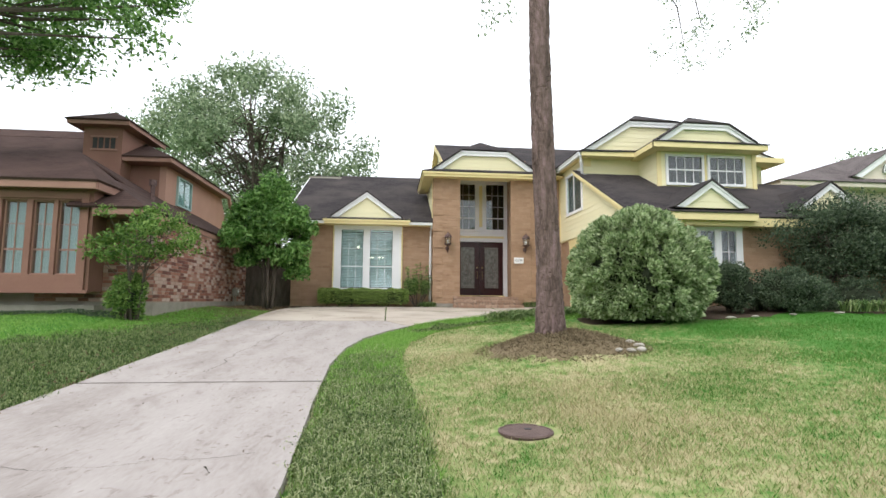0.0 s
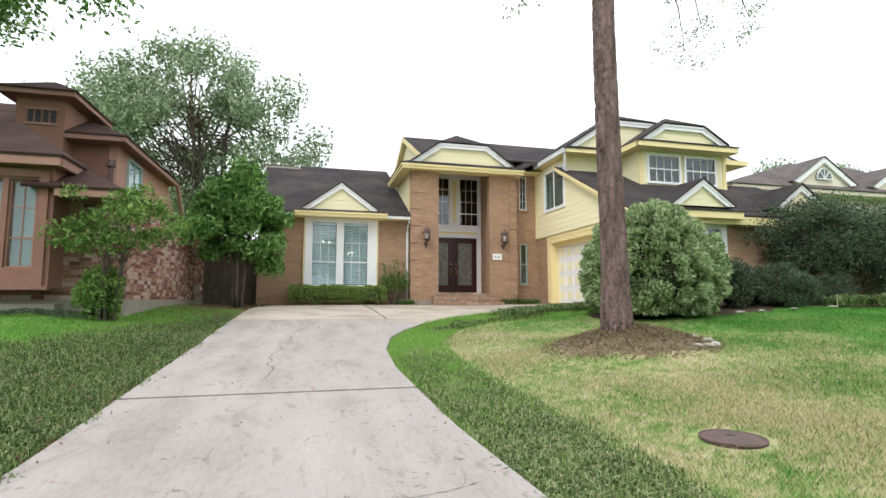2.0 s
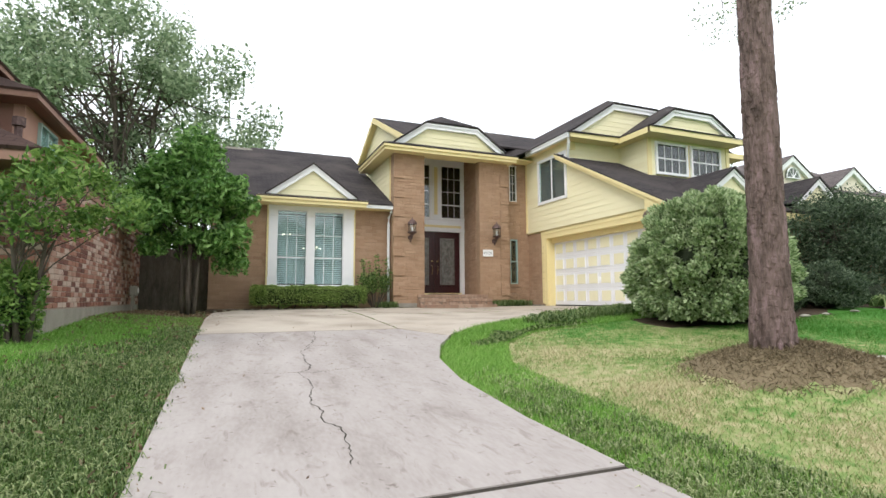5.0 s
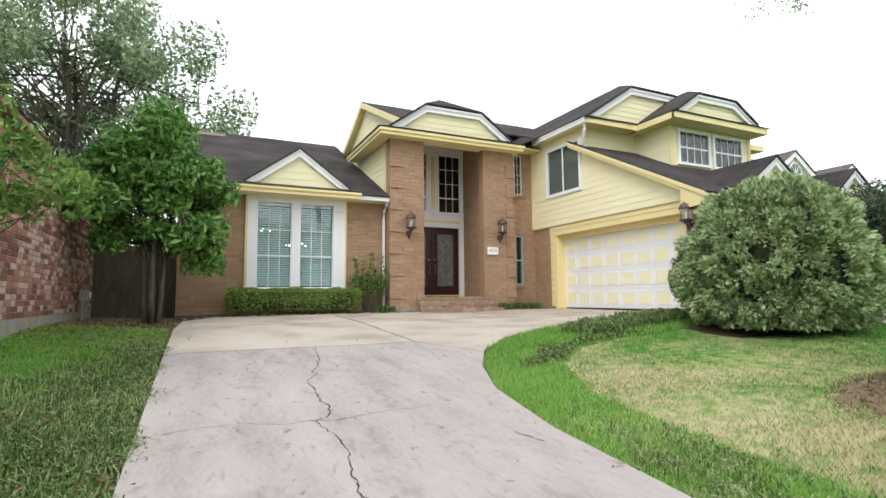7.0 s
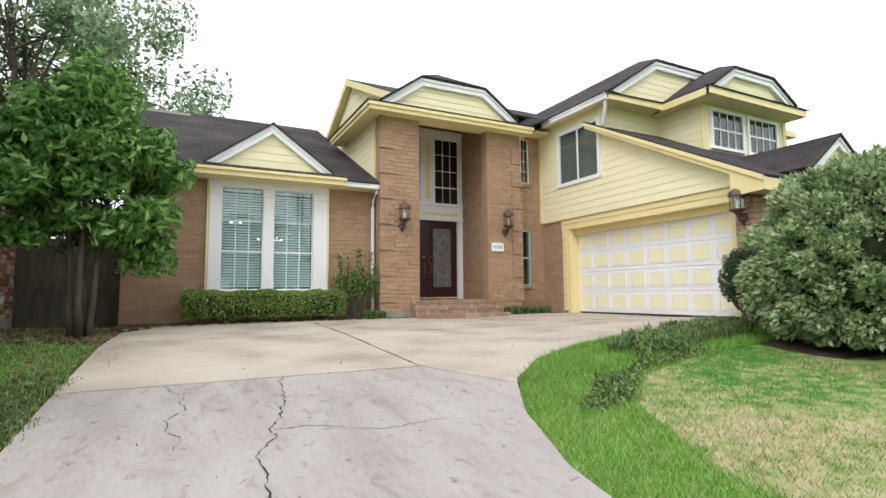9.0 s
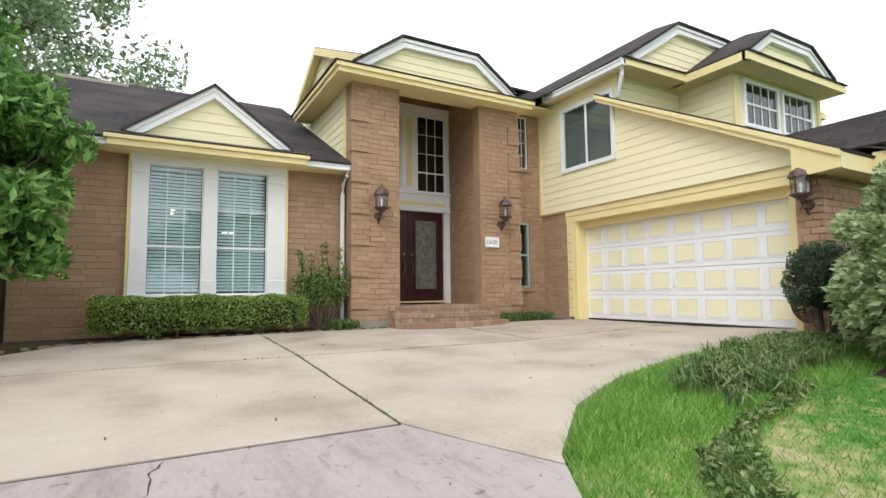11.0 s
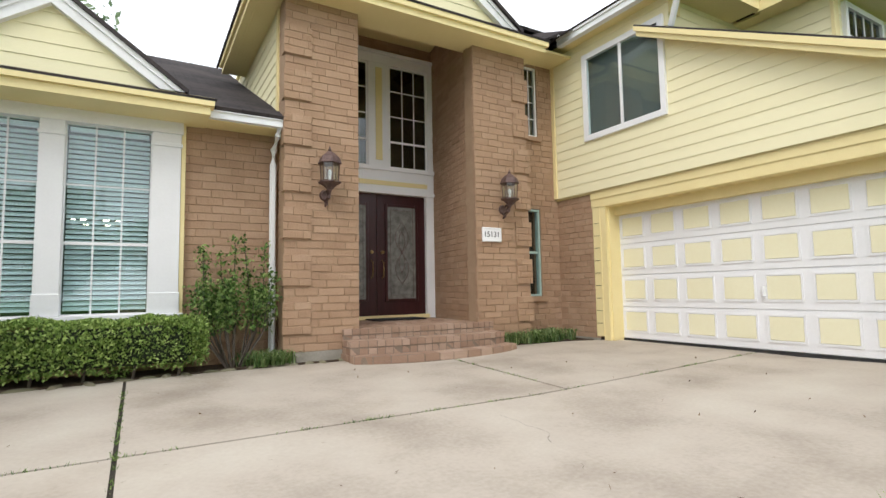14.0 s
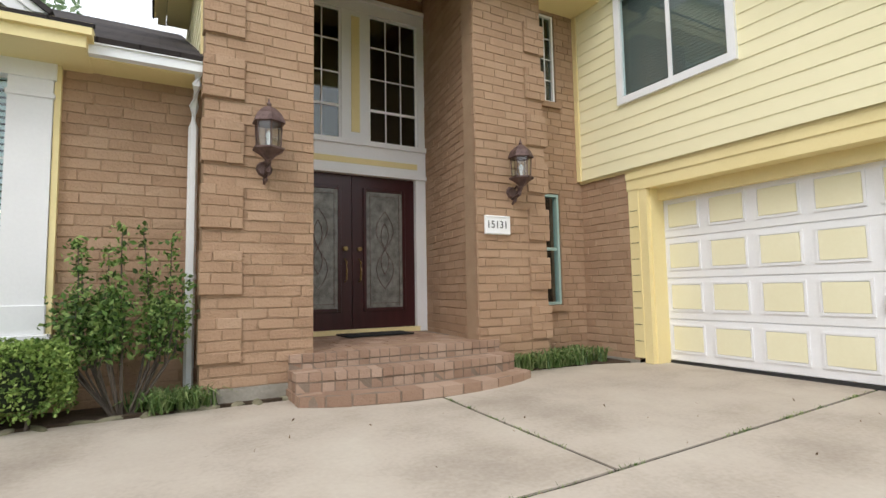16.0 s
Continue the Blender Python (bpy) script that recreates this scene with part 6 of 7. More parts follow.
def pine():
    """The tall trunk on the lawn, with plated bark and a few limbs that droop back into view."""
    base = (2.34, 7.22)
    z0 = lie(*base) + mound(*base) - 0.1
    t_ = thing("pine_tree", (*base, z0), "tall straight pine trunk with scaly grey-brown bark", "tree")
    rnd = random.Random(31)
    pts, radii = [], []
    for i in range(40):
        f = i / 39
        z = z0 + f * 12
        pts.append((base[0] - 0.028 * (z - z0) + 0.02 * math.sin(z * 1.1), base[1] - 0.028 * (z - z0) + 0.01 * math.sin(z), z))
        radii.append(0.172 * (1 - 0.04 * (z - z0)) + 0.05 * math.exp(-(z - z0) * 2.2))
    trunk = tube(bmesh.new(), pts, radii, 26, 0.035)
    smooth(part("trunk", trunk, M_BARK, t_))
    plates = []
    nr = np.random.RandomState(32)
    for _ in range(2600):
        z = z0 + nr.uniform(0.02, 7.5)
        a = nr.uniform(0, 2 * math.pi)
        f = (z - z0) / 12
        r = 0.172 * (1 - 0.04 * (z - z0)) + 0.05 * math.exp(-(z - z0) * 2.2)
        cx, cy = base[0] - 0.028 * (z - z0) + 0.02 * math.sin(z * 1.1), base[1] - 0.028 * (z - z0) + 0.01 * math.sin(z)
        h, w = nr.uniform(0.04, 0.11), nr.uniform(0.018, 0.04)
        n_ = np.array([math.cos(a), math.sin(a), 0])
        s = np.array([-math.sin(a), math.cos(a), 0])
        c = np.array([cx, cy, z]) + n_ * (r - 0.004)
        up = np.array([0, 0, 1.0])
        o = n_ * nr.uniform(0.010, 0.02)
        plates.append([c - s * w - up * h * 0.7, c - up * h + o * 0.3, c + s * w - up * h * 0.6, c + s * w * 0.9 + up * h * 0.7, c + up * h, c - s * w + up * h * 0.6, c - s * w * 0.5 + o - up * h * 0.4, c + s * w * 0.5 + o - up * h * 0.4, c + s * w * 0.4 + o + up * h * 0.5, c - s * w * 0.4 + o + up * h * 0.5])
    v = np.array(plates).reshape(-1, 3)
    quad = np.array([[6, 7, 8, 9], [0, 1, 7, 6], [1, 2, 3, 7], [7, 3, 4, 8], [8, 4, 5, 9], [9, 5, 0, 6]])
    tagged(arrays("bark", v, (np.arange(len(plates))[:, None, None] * 10 + quad).reshape(-1, 4), M_BARK, t_), kind="stuff")
    ends = [((2.1, 6.97, 9.5), (4.6, 9.2, 9.6), (7.2, 11.0, 8.6), (7.5, 11.0, 7.2)), ((2.1, 6.97, 9.2), (4.5, 9.4, 9.3), (6.9, 11.2, 8.3), (7.2, 11.3, 6.6)), ((2.1, 6.97, 9.8), (5.5, 8.6, 9.9), (8.2, 10.6, 8.4), (8.6, 10.6, 7.6)), ((2.1, 6.97, 8.2), (2.4, 8.4, 8.0), (2.2, 9.2, 7.4), (1.9, 9.3, 7.0)), ((2.1, 6.97, 9.2), (4, 9, 9.2), (4.6, 10.5, 8.9), (4.7, 10.6, 8.4)), ((2.1, 6.97, 10), (1.0, 6.0, 10.6), (-1, 5.5, 11), (-2, 5, 11)), ((2.1, 6.97, 10.5), (3, 5.0, 11), (3.5, 3.5, 11.5), (4, 2.5, 11.3))]
    spray = []
    for e in ends:
        part("limb", tube(bmesh.new(), e, [0.05, 0.03, 0.016, 0.004], 5), M_TWIG, t_)
        tip, mid = np.array(e[3]), np.array(e[2])
        for _ in range(9):
            f = rnd.uniform(0.2, 1.05)
            c = mid + (tip - mid) * f + nr.normal(size=3) * np.array((0.3, 0.25, 0.2))
            spray.append(c + nr.normal(size=(26, 3)) * 0.11)
    leaves("leaf_sprays", np.concatenate(spray), 0.085, M_LEAF_OAK, t_, 33, 0.42, droop=0.4)
    # litter heaped round the foot, and the pale stones at its edge
    lp = []
    while len(lp) < 9000:
        x, y = rnd.gauss(MOUND[0] + 0.25, 0.55), rnd.gauss(MOUND[1], 0.45)
        if mound(x, y) > 0.07:
            lp.append((x, y, lie(x, y) + mound(x, y) - 0.045 + rnd.uniform(0, 0.03)))
    litter = leaves("leaf_litter", np.array(lp), 0.09, M_MULCH, None, 34, 0.10)
    tagged(litter, "brown leaf litter heaped round the pine", "leaf litter", kind="stuff")


pine()
verts, faces, k = [], [], 0
gx, gy = np.meshgrid(np.linspace(-1.3, 1.4, 26), np.linspace(-1.05, 1.0, 22))
for x, y in zip(gx.ravel(), gy.ravel()):
    x, y = MOUND[0] + 0.25 + x, MOUND[1] + y
    m_ = mound(x, y)
    verts.append((x, y, lie(x, y) + m_ - 0.045 + (0.012 if m_ > 0.10 + 0.05 * noise.noise((x * 3, y * 3, 0)) else -0.06)))
for j in range(21):
    for i in range(25):
        faces.append((j * 26 + i, j * 26 + i + 1, j * 26 + 27 + i, j * 26 + 26 + i))
tagged(smooth(part("mulch_mound", (verts, faces), M_MULCH)), "brown mulch mound round the foot of the pine", "mulch", kind="structure")


def rock(name, x, y, z, sx, sy, sz, seed, material, label, group):
    bm = bmesh.new()
    bmesh.ops.create_icosphere(bm, subdivisions=2, radius=1)
    for v in bm.verts:
        v.co *= 1 + 0.25 * noise.noise(v.co * 1.3 + Vector((seed * 3.1, 0, 0)))
        v.co = Vector((v.co.x * sx, v.co.y * sy, v.co.z * sz))
    ob = part(name, bm, material)
    ob.matrix_basis = pose(x, y, z, 0, 0, seed * 47)
    return tagged(ob, label, "stone", group)


for i, (x, y, sx, sy, sz) in enumerate([(3.42, 6.62, 0.12, 0.06, 0.035), (3.22, 6.52, 0.1, 0.06, 0.03), (3.5, 6.85, 0.08, 0.05, 0.035), (3.46, 7.05, 0.07, 0.05, 0.03), (3.05, 6.5, 0.09, 0.05, 0.025)]):
    rock("edging_stone", x, y, lie(x, y) + mound(x, y) - 0.02, sx, sy, sz, i + 1, M_STONE, "pale edging stone at the mulch mound", "stones at the pine")
for i, x in enumerate((7.0, 7.5, 8.3, 9.3)):
    rock("flat_stone", x, 9.9 - 0.05 * i, lie(x, 9.9) - 0.0, 0.10, 0.06, 0.025, i + 11, M_STONE, "flat pale stone edging the shrub bed", "stones of the shrub bed")
rnd_b = random.Random(41)
x = -3.2
i = 0
while x < 2.3:
    w = rnd_b.uniform(0.08, 0.16)
    yy = np.interp(x, [-3.3, -2.6, -0.8, 0.3, 1.0, 2.3], [17.2, 17.7, 17.87, 17.99, 18.05, 18.06])
    rock("bed_stone", x, float(yy), lie(x, float(yy)) - 0.004, w, 0.045, 0.028, i + 21, M_MOSSY, "mossy stone edging the flower bed", "stones of the flower bed")
    x += w * 1.9
    i += 1
tagged(part("soil_bed", prisms(([(-3.4, 17.15, 0.80), (-2.6, 17.72, 0.80), (-0.8, 17.88, 0.80), (0.3, 18.0, 0.80), (1.0, 18.06, 0.80), (2.3, 18.07, 0.80), (2.3, 18.6, 0.80), (-3.4, 18.6, 0.80)], (0, 0, 0.125))), M_SOIL), "dark soil bed under the big window", "soil", kind="structure")
tagged(part("soil_bed", prisms(([(4.7, 17.98, 0.84), (5.6, 17.98, 0.84), (6.4, 17.78, 0.84), (6.4, 18.6, 0.84), (4.8, 18.6, 0.84)], (0, 0, 0.10))), M_SOIL), "small soil bed beside the entrance", "soil", kind="structure")
sb = []
sf = []
for j in range(9):
    for i in range(40):
        x, y = 3.9 + i * 0.25, 9.75 + j * 0.36 + 0.25 * math.sin(i * 0.35)
        sb.append((x, y, lie(x, y) - 0.035 - 0.06 * max(0.0, 1 - min(i, 39 - i, j) / 2 + 0.6 * noise.noise((x * 1.7, y * 1.7, 3))) + 0.012 * noise.noise((x * 4, y * 4, 0))))
        if i and j:
            k = j * 40 + i
            sf.append((k - 41, k - 40, k, k - 1))
tagged(part("shrub_bed", (sb, sf), M_SOIL), "dark mulched bed under the shrubs", "soil", kind="structure")


# hedge under the window, thin shrub by the downspout
def hedge():
    h = thing("box_hedge", (-0.85, 17.95, 0.93), "low clipped boxwood hedge under the big window", "hedge")
    nr = np.random.RandomState(51)
    n_ = 34000
    p = nr.uniform(-1, 1, (n_, 3))
    ax = np.argmax(np.abs(p) * np.array((0.98, 1, 1)), 1)
    push = nr.uniform(0.72, 1.02, n_)
    p[np.arange(n_), ax] = np.sign(p[np.arange(n_), ax]) * push
    pts = np.array((-0.85, 18.06, 1.26)) + p * np.array((1.52, 0.30, 0.28))
    pts[:, 2] += 0.018 * np.sin(pts[:, 0] * 5.1) + 0.014 * np.sin(pts[:, 0] * 13)
    pts[:, 1] += 0.05 * np.sin(pts[:, 0] * 4.3 + 1)
    keep = pts[:, 2] > 0.98 + 0.05 * np.sin(pts[:, 0] * 9)
    keep &= nr.uniform(size=n_) < np.clip((pts[:, 2] - 0.93) / 0.32, 0.2, 1.0)
    out = np.zeros_like(p)
    out[np.arange(n_), ax] = np.sign(p[np.arange(n_), ax])
    leaves("leaf_mass", pts[keep], 0.038, M_LEAF_HEDGE, h, 52, 0.55, out[keep], 0.4)
    # Dark block filling the hedge, inner shade given as its colour.
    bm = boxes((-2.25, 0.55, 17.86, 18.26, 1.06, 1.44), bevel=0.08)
    part("shade_core", bm, M_SHADE, h)
    for i in range(7):
        part("stem", tube(bmesh.new(), [(-2.1 + i * 0.42, 17.98, 0.9), (-2.05 + i * 0.42, 17.96, 1.2)], 0.015, 5), M_TWIG, h)


hedge()


def sprig_shrub():
    s = thing("sprig_shrub", (1.02, 18.15, 0.93), "loose upright shrub with small leaves beside the downspout", "shrub")
    rnd = random.Random(55)
    nr = np.random.RandomState(55)
    pts = []
    for i in range(26):
        a = rnd.uniform(0, 2 * math.pi)
        h = rnd.uniform(0.75, 1.12) if i > 5 else rnd.uniform(1.2, 1.5)
        tip = Vector((1.0 + 0.56 * rnd.uniform(0.1, 1) * math.cos(a), 18.14 + 0.2 * math.sin(a), 0.93 + h))
        o = Vector((1.0 + 0.07 * math.cos(a), 18.15, 0.9))
        m = o * 0.5 + tip * 0.5 + Vector((0.12 * math.cos(a), 0, -0.05))
        part("stem", tube(bmesh.new(), [o, m, tip], [0.012, 0.008, 0.003], 4), M_TWIG, s)
        for f in np.linspace(0.62, 1, 6):
            p = m + (tip - m) * (f * 2 - 1)
            k = int(36 * f * (1.0 if h < 1.15 else 0.7))
            pts.append(np.array(p) + nr.normal(size=(k, 3)) * np.array((0.06, 0.05, 0.04)) * (1 if h < 1.15 else 0.6))
    leaves("leaf_mass", np.concatenate(pts), 0.05, M_LEAF_SPRIG, s, 56, 0.55)


sprig_shrub()


def tufts(name, spots, count, length, material, label, seed, spread=0.12, width=0.008, group=""):
    """Clumps of strap leaves that arch outwards."""
    nr = np.random.RandomState(seed)
    s = np.array(spots)
    n_ = len(s) * count
    c = np.repeat(s, count, 0) + np.concatenate([nr.normal(size=(n_, 2)) * spread * 0.3, np.zeros((n_, 1))], 1)
    a = nr.uniform(0, 2 * math.pi, n_)
    d = np.stack([np.cos(a), np.sin(a), np.zeros(n_)], 1)
    side = np.stack([-np.sin(a), np.cos(a), np.zeros(n_)], 1) * width
    l_ = (length * nr.uniform(0.5, 1.15, n_))[:, None]
    lean_ = nr.uniform(0.3, 1.05, n_)[:, None]
    up = np.array((0, 0, 1.0))
    p1 = c + d * l_ * lean_ * 0.35 + up * l_ * 0.62
    p2 = c + d * l_ * lean_ * 1.0 + up * l_ * (0.92 - 0.55 * lean_)
    verts = np.stack([c - side, c + side, p1 + side * 0.9, p1 - side * 0.9, p2 + side * 0.2, p2 - side * 0.2], 1).reshape(-1, 3)
    i = np.arange(n_)[:, None, None] * 6
    faces = (i + np.array([[0, 1, 2, 3], [3, 2, 4, 5]])).reshape(-1, 4)
    ob = arrays(name, verts, faces, material)
    return tagged(ob, label, "grass", group, "stuff")


rt = random.Random(61)
tufts("lily_turf", [(rt.uniform(0.95, 1.75), rt.uniform(17.95, 18.3), 0.93) for _ in range(16)], 26, 0.24, M_LEAF_LIRI, "strap-leaved lily turf under the downspout", 62)
tufts("lily_turf", [(rt.uniform(4.85, 6.25), rt.uniform(17.93, 18.35), 0.94) for _ in range(44)], 26, 0.26, M_LEAF_LIRI, "strap-leaved lily turf beside the entrance", 63)
tufts("strap_plants", [(rt.uniform(9.9, 12.6), rt.uniform(9.9, 10.5), lie(10.5, 10.2)) for _ in range(34)], 20, 0.36, M_LEAF_LIRI, "strap-leaved plants at the edge of the shrub bed", 64, width=0.014)
spots = []
while len(spots) < 170:
    f = rt.uniform(0, 1)
    x = 2.5 + 2.7 * f + rt.gauss(0, 0.12)
    y = float(np.interp(x, [1.7, 2.6, 3.6, 4.4, 5.2], [11.55, 11.8, 12.1, 12.25, 12.3])) + rt.gauss(0, 0.2)
    spots.append((x, y, lie(x, y) - 0.04))
tufts("border_turf", spots, 40, 0.27, M_LEAF_LIRI, "arching lily turf along the curved border", 65, width=0.007)


def scatter(region, density, seed, y_range, x_range, fade=None):
    """Random places on the ground where region(x, y) holds."""
    nr = np.random.RandomState(seed)
    area = (x_range[1] - x_range[0]) * (y_range[1] - y_range[0])
    n_ = int(area * density)
    xs, ys = nr.uniform(*x_range, n_), nr.uniform(*y_range, n_)
    return [(x, y, lie(x, y)) for x, y in zip(xs, ys) if region(x, y) and (fade is None or nr.uniform() < fade(x, y))]


def blades(name, pts, height, width, material, label, seed, category="grass"):
    nr = np.random.RandomState(seed)
    p = np.array(pts)
    n_ = len(p)
    p[:, 2] += np.array([mound(x, y) for x, y in p[:, :2]]) - 0.055
    a = nr.uniform(0, 2 * math.pi, n_)
    side = np.stack([np.cos(a), np.sin(a), np.zeros(n_)], 1) * width * nr.uniform(0.6, 1.3, (n_, 1))
    h = height * nr.uniform(0.5, 1.25, n_)
    b = nr.uniform(0, 2 * math.pi, n_)
    tip = p + np.stack([np.cos(b) * h * 0.7, np.sin(b) * h * 0.7, h], 1)
    verts = np.stack([p - side, p + side, tip], 1).reshape(-1, 3)
    ob = arrays(name, verts, np.arange(n_ * 3).reshape(-1, 3), material)
    return tagged(ob, label, category, kind="stuff")


on_lawn = lambda x, y: x > along(LAWN_EDGE, y) + 0.05 and mound(x, y) < 0.11 and not (y > 10.0 and x > 4.0) and y < 11.6 and (x - 1.1) ** 2 + (y - 3.92) ** 2 > 0.075
blades("lawn_grass", scatter(on_lawn, 4600, 71, (2.0, 11.6), (-0.2, 9.5), lambda x, y: min(1, 5.5 / max(3, math.hypot(x, y))) ** 1.3), 0.042, 0.0042, M_BLADE, "patchy lawn grass, green and straw coloured", 72)
blades("far_lawn_grass", scatter(lambda x, y: True, 700, 73, (5, 10), (9.5, 14)), 0.06, 0.006, M_BLADE, "lawn grass", 74)
in_strip = lambda x, y: along(EDGE, y) + 0.02 < x < along(LAWN_EDGE, y) + 0.1
blades("verge_grass", scatter(lambda x, y: in_strip(x, y) and (y > 8.6 or (x * 57.3 + y * 91.1) % 1 < 0.2 + 0.2 * max(0.0, y - 3.5)), 5600, 75, (1.5, 12.4), (-0.8, 3.4)), 0.06, 0.0045, M_LEAF_GRASS, "fresh green grass along the edge of the drive", 76)
blades("verge_grass", scatter(lambda x, y: along(EDGE, y) + 0.03 < x and y > 11.4 and x < 5.8 and y < 13.0, 4000, 77, (11.4, 13.0), (0.6, 5.8)), 0.10, 0.005, M_LEAF_GRASS, "longer fresh grass beside the drive", 78)
blades("left_lawn_grass", scatter(lambda x, y: x < -4.7, 1600, 79, (3, 12), (-9, -4.7)), 0.06, 0.005, M_LEAF_GRASS, "green lawn before the neighbour's house", 80)
blades("left_lawn_grass", scatter(lambda x, y: x < DRIVE_LEFT - 0.05 and math.sin(x * 91.7 + y * 217.3) * 311.7 % 1 < 0.35 + 0.09 * max(0, y - 5), 3400, 81, (1.5, 15.5), (-5.4, -3.3)), 0.06, 0.005, M_LEAF_GRASS, "green grass beside the drive", 82)


def groundcover(name, region, density, yr, xr, height, size, material, label, seed):
    p = np.array(scatter(region, density, seed, yr, xr))
    nr = np.random.RandomState(seed)
    hump = np.array([0.6 + 0.6 * noise.noise((x * 2.3, y * 2.3, 4)) for x, y in p[:, :2]])
    p[:, 2] += -0.04 + height * hump * nr.uniform(0.1, 1, len(p)) ** 0.6
    out = np.tile(np.array((0, 0, 1.0)), (len(p), 1))
    return tagged(leaves(name, p, size, material, None, seed + 1, 0.36, out, 0.22), label, "groundcover", kind="stuff")


def low_cover(region, density, yr, xr, length, label, seed, material):
    """Dense low strap-leaved cover: small tufts of arching blades."""
    spots = [(x, y, z - 0.05) for x, y, z in scatter(region, density, seed, yr, xr)]
    ob = tufts("groundcover", spots, 20, length, material, label, seed + 1, spread=0.2, width=0.0045)
    ob["category"] = "groundcover"
    return ob


low_cover(lambda x, y: x > -5.0 + 0.30 * max(0, y - 8.0) + 1.1 * (math.sin(x * 127.1 + y * 311.7) * 437.5 % 1 - 0.5) and x < DRIVE_LEFT - 0.06 + 0.05 * math.sin(y * 5), 210, (0.5, 13.5), (-5.4, -3.2), 0.115, "dull green strap-leaved groundcover along the drive", 91, M_LEAF_JAS)
low_cover(lambda x, y: along(EDGE, y) + 0.05 + 0.05 * math.sin(y * 3) < x < along(LAWN_EDGE, y) + 0.05 and (y < 4.0 or (x * 57.3 + y * 91.1) % 1 < 1 - 0.2 * (y - 4.0)), 280, (0.8, 9.8), (-0.8, 0.8), 0.085, "dull green strap-leaved cover between drive and lawn", 93, M_LEAF_VERGE)
groundcover("groundcover", lambda x, y: along(LAWN_EDGE, y) - 0.55 < x < along(LAWN_EDGE, y) + 0.05, 3000, (10.4, 11.6), (0.2, 3.4), 0.14, 0.05, M_LEAF_JAS, "groundcover along the curved border", 95)
groundcover("leaf_litter", lambda x, y: x < -3.2 - 0.3 * max(0, y - 16.8) or y < 17, 320, (13.5, 18.2), (-5.2, -3.0), 0.03, 0.07, M_LITTER, "dry brown leaves under the garden tree", 97)
groundcover("leaf_litter", lambda x, y: True, 42, (2.0, 13.5), (-5.2, -3.4), 0.10, 0.05, M_LITTER, "pale dry leaves scattered over the grass", 103)
groundcover("leaf_litter", lambda x, y: (x + 3.5) * 3.2 < 0.25 + 0.75 * (math.sin(y * 71.3 + x * 33.1) * 43.7 % 1), 1000, (1.5, 13), (-3.5, -3.14), 0.045, 0.045, M_LITTER, "dry brown leaves along the edge of the drive", 99)
groundcover("foundation_plants", lambda x, y: True, 1500, (10.7, 11.25), (-9.5, -5.3), 0.12, 0.05, M_LEAF_DARK, "dark low plants at the neighbour's footing", 101)
fallen = [(rt.uniform(-3.2, 6), rt.uniform(2.5, 17.3)) for _ in range(170)]
fallen = np.array([(x, y, lie(x, y) + 0.012) for x, y in fallen if DRIVE_LEFT < x < along(EDGE, min(y, 13.0)) + (6 if y > 13 else 0)])
tagged(leaves("fallen_leaves", fallen, 0.026, M_LITTER, None, 103, 0.45), "small dry leaves scattered on the drive", "leaves", kind="stuff")

weeds = []
for x0, y0, x1, y1, count in ((-0.06, 12.5, -0.06, 17.4, 46), (-3.2, 15.37, 6.6, 15.37, 60), (3.5, 15.4, 3.5, 17.4, 20), (6.7, 13.2, 6.7, 17.3, 10)):
    for _ in range(count):
        f = rt.random() ** 0.8
        cx, cy = x0 + (x1 - x0) * f, y0 + (y1 - y0) * f
        weeds += [(cx + rt.gauss(0, 0.012 if x0 == x1 else 0.05), cy + rt.gauss(0, 0.012 if y0 == y1 else 0.05), lie(cx, cy) + 0.05) for _ in range(rt.randint(3, 14))]
blades("joint_weeds", weeds, 0.024, 0.004, M_LEAF_SPRIG, "small weeds growing in the slab joints", 105, "weeds")

cover = thing("utility_cover", (1.1, 3.92, lie(1.1, 3.92)), "round rusty iron utility cover set in the lawn", "cover")
part("lid", tube(bmesh.new(), [(1.1, 3.92, lie(1.1, 3.92) - 0.09), (1.1, 3.92, lie(1.1, 3.92) - 0.032), (1.1, 3.92, lie(1.1, 3.92) - 0.027)], [0.20, 0.20, 0.19], 28), M_IRON, cover)
part("rim", tube(bmesh.new(), [(1.1 + 0.205 * math.cos(a), 3.92 + 0.205 * math.sin(a), lie(1.1, 3.92) - 0.032) for a in [2 * math.pi * i / 28 for i in range(29)]], 0.012, 5), M_IRON, cover)
part("lift_hole", tube(bmesh.new(), [(1.13, 3.97, lie(1.1, 3.92) - 0.03), (1.13, 3.97, lie(1.1, 3.92) - 0.024)], 0.03, 10), M_BLACK, cover)


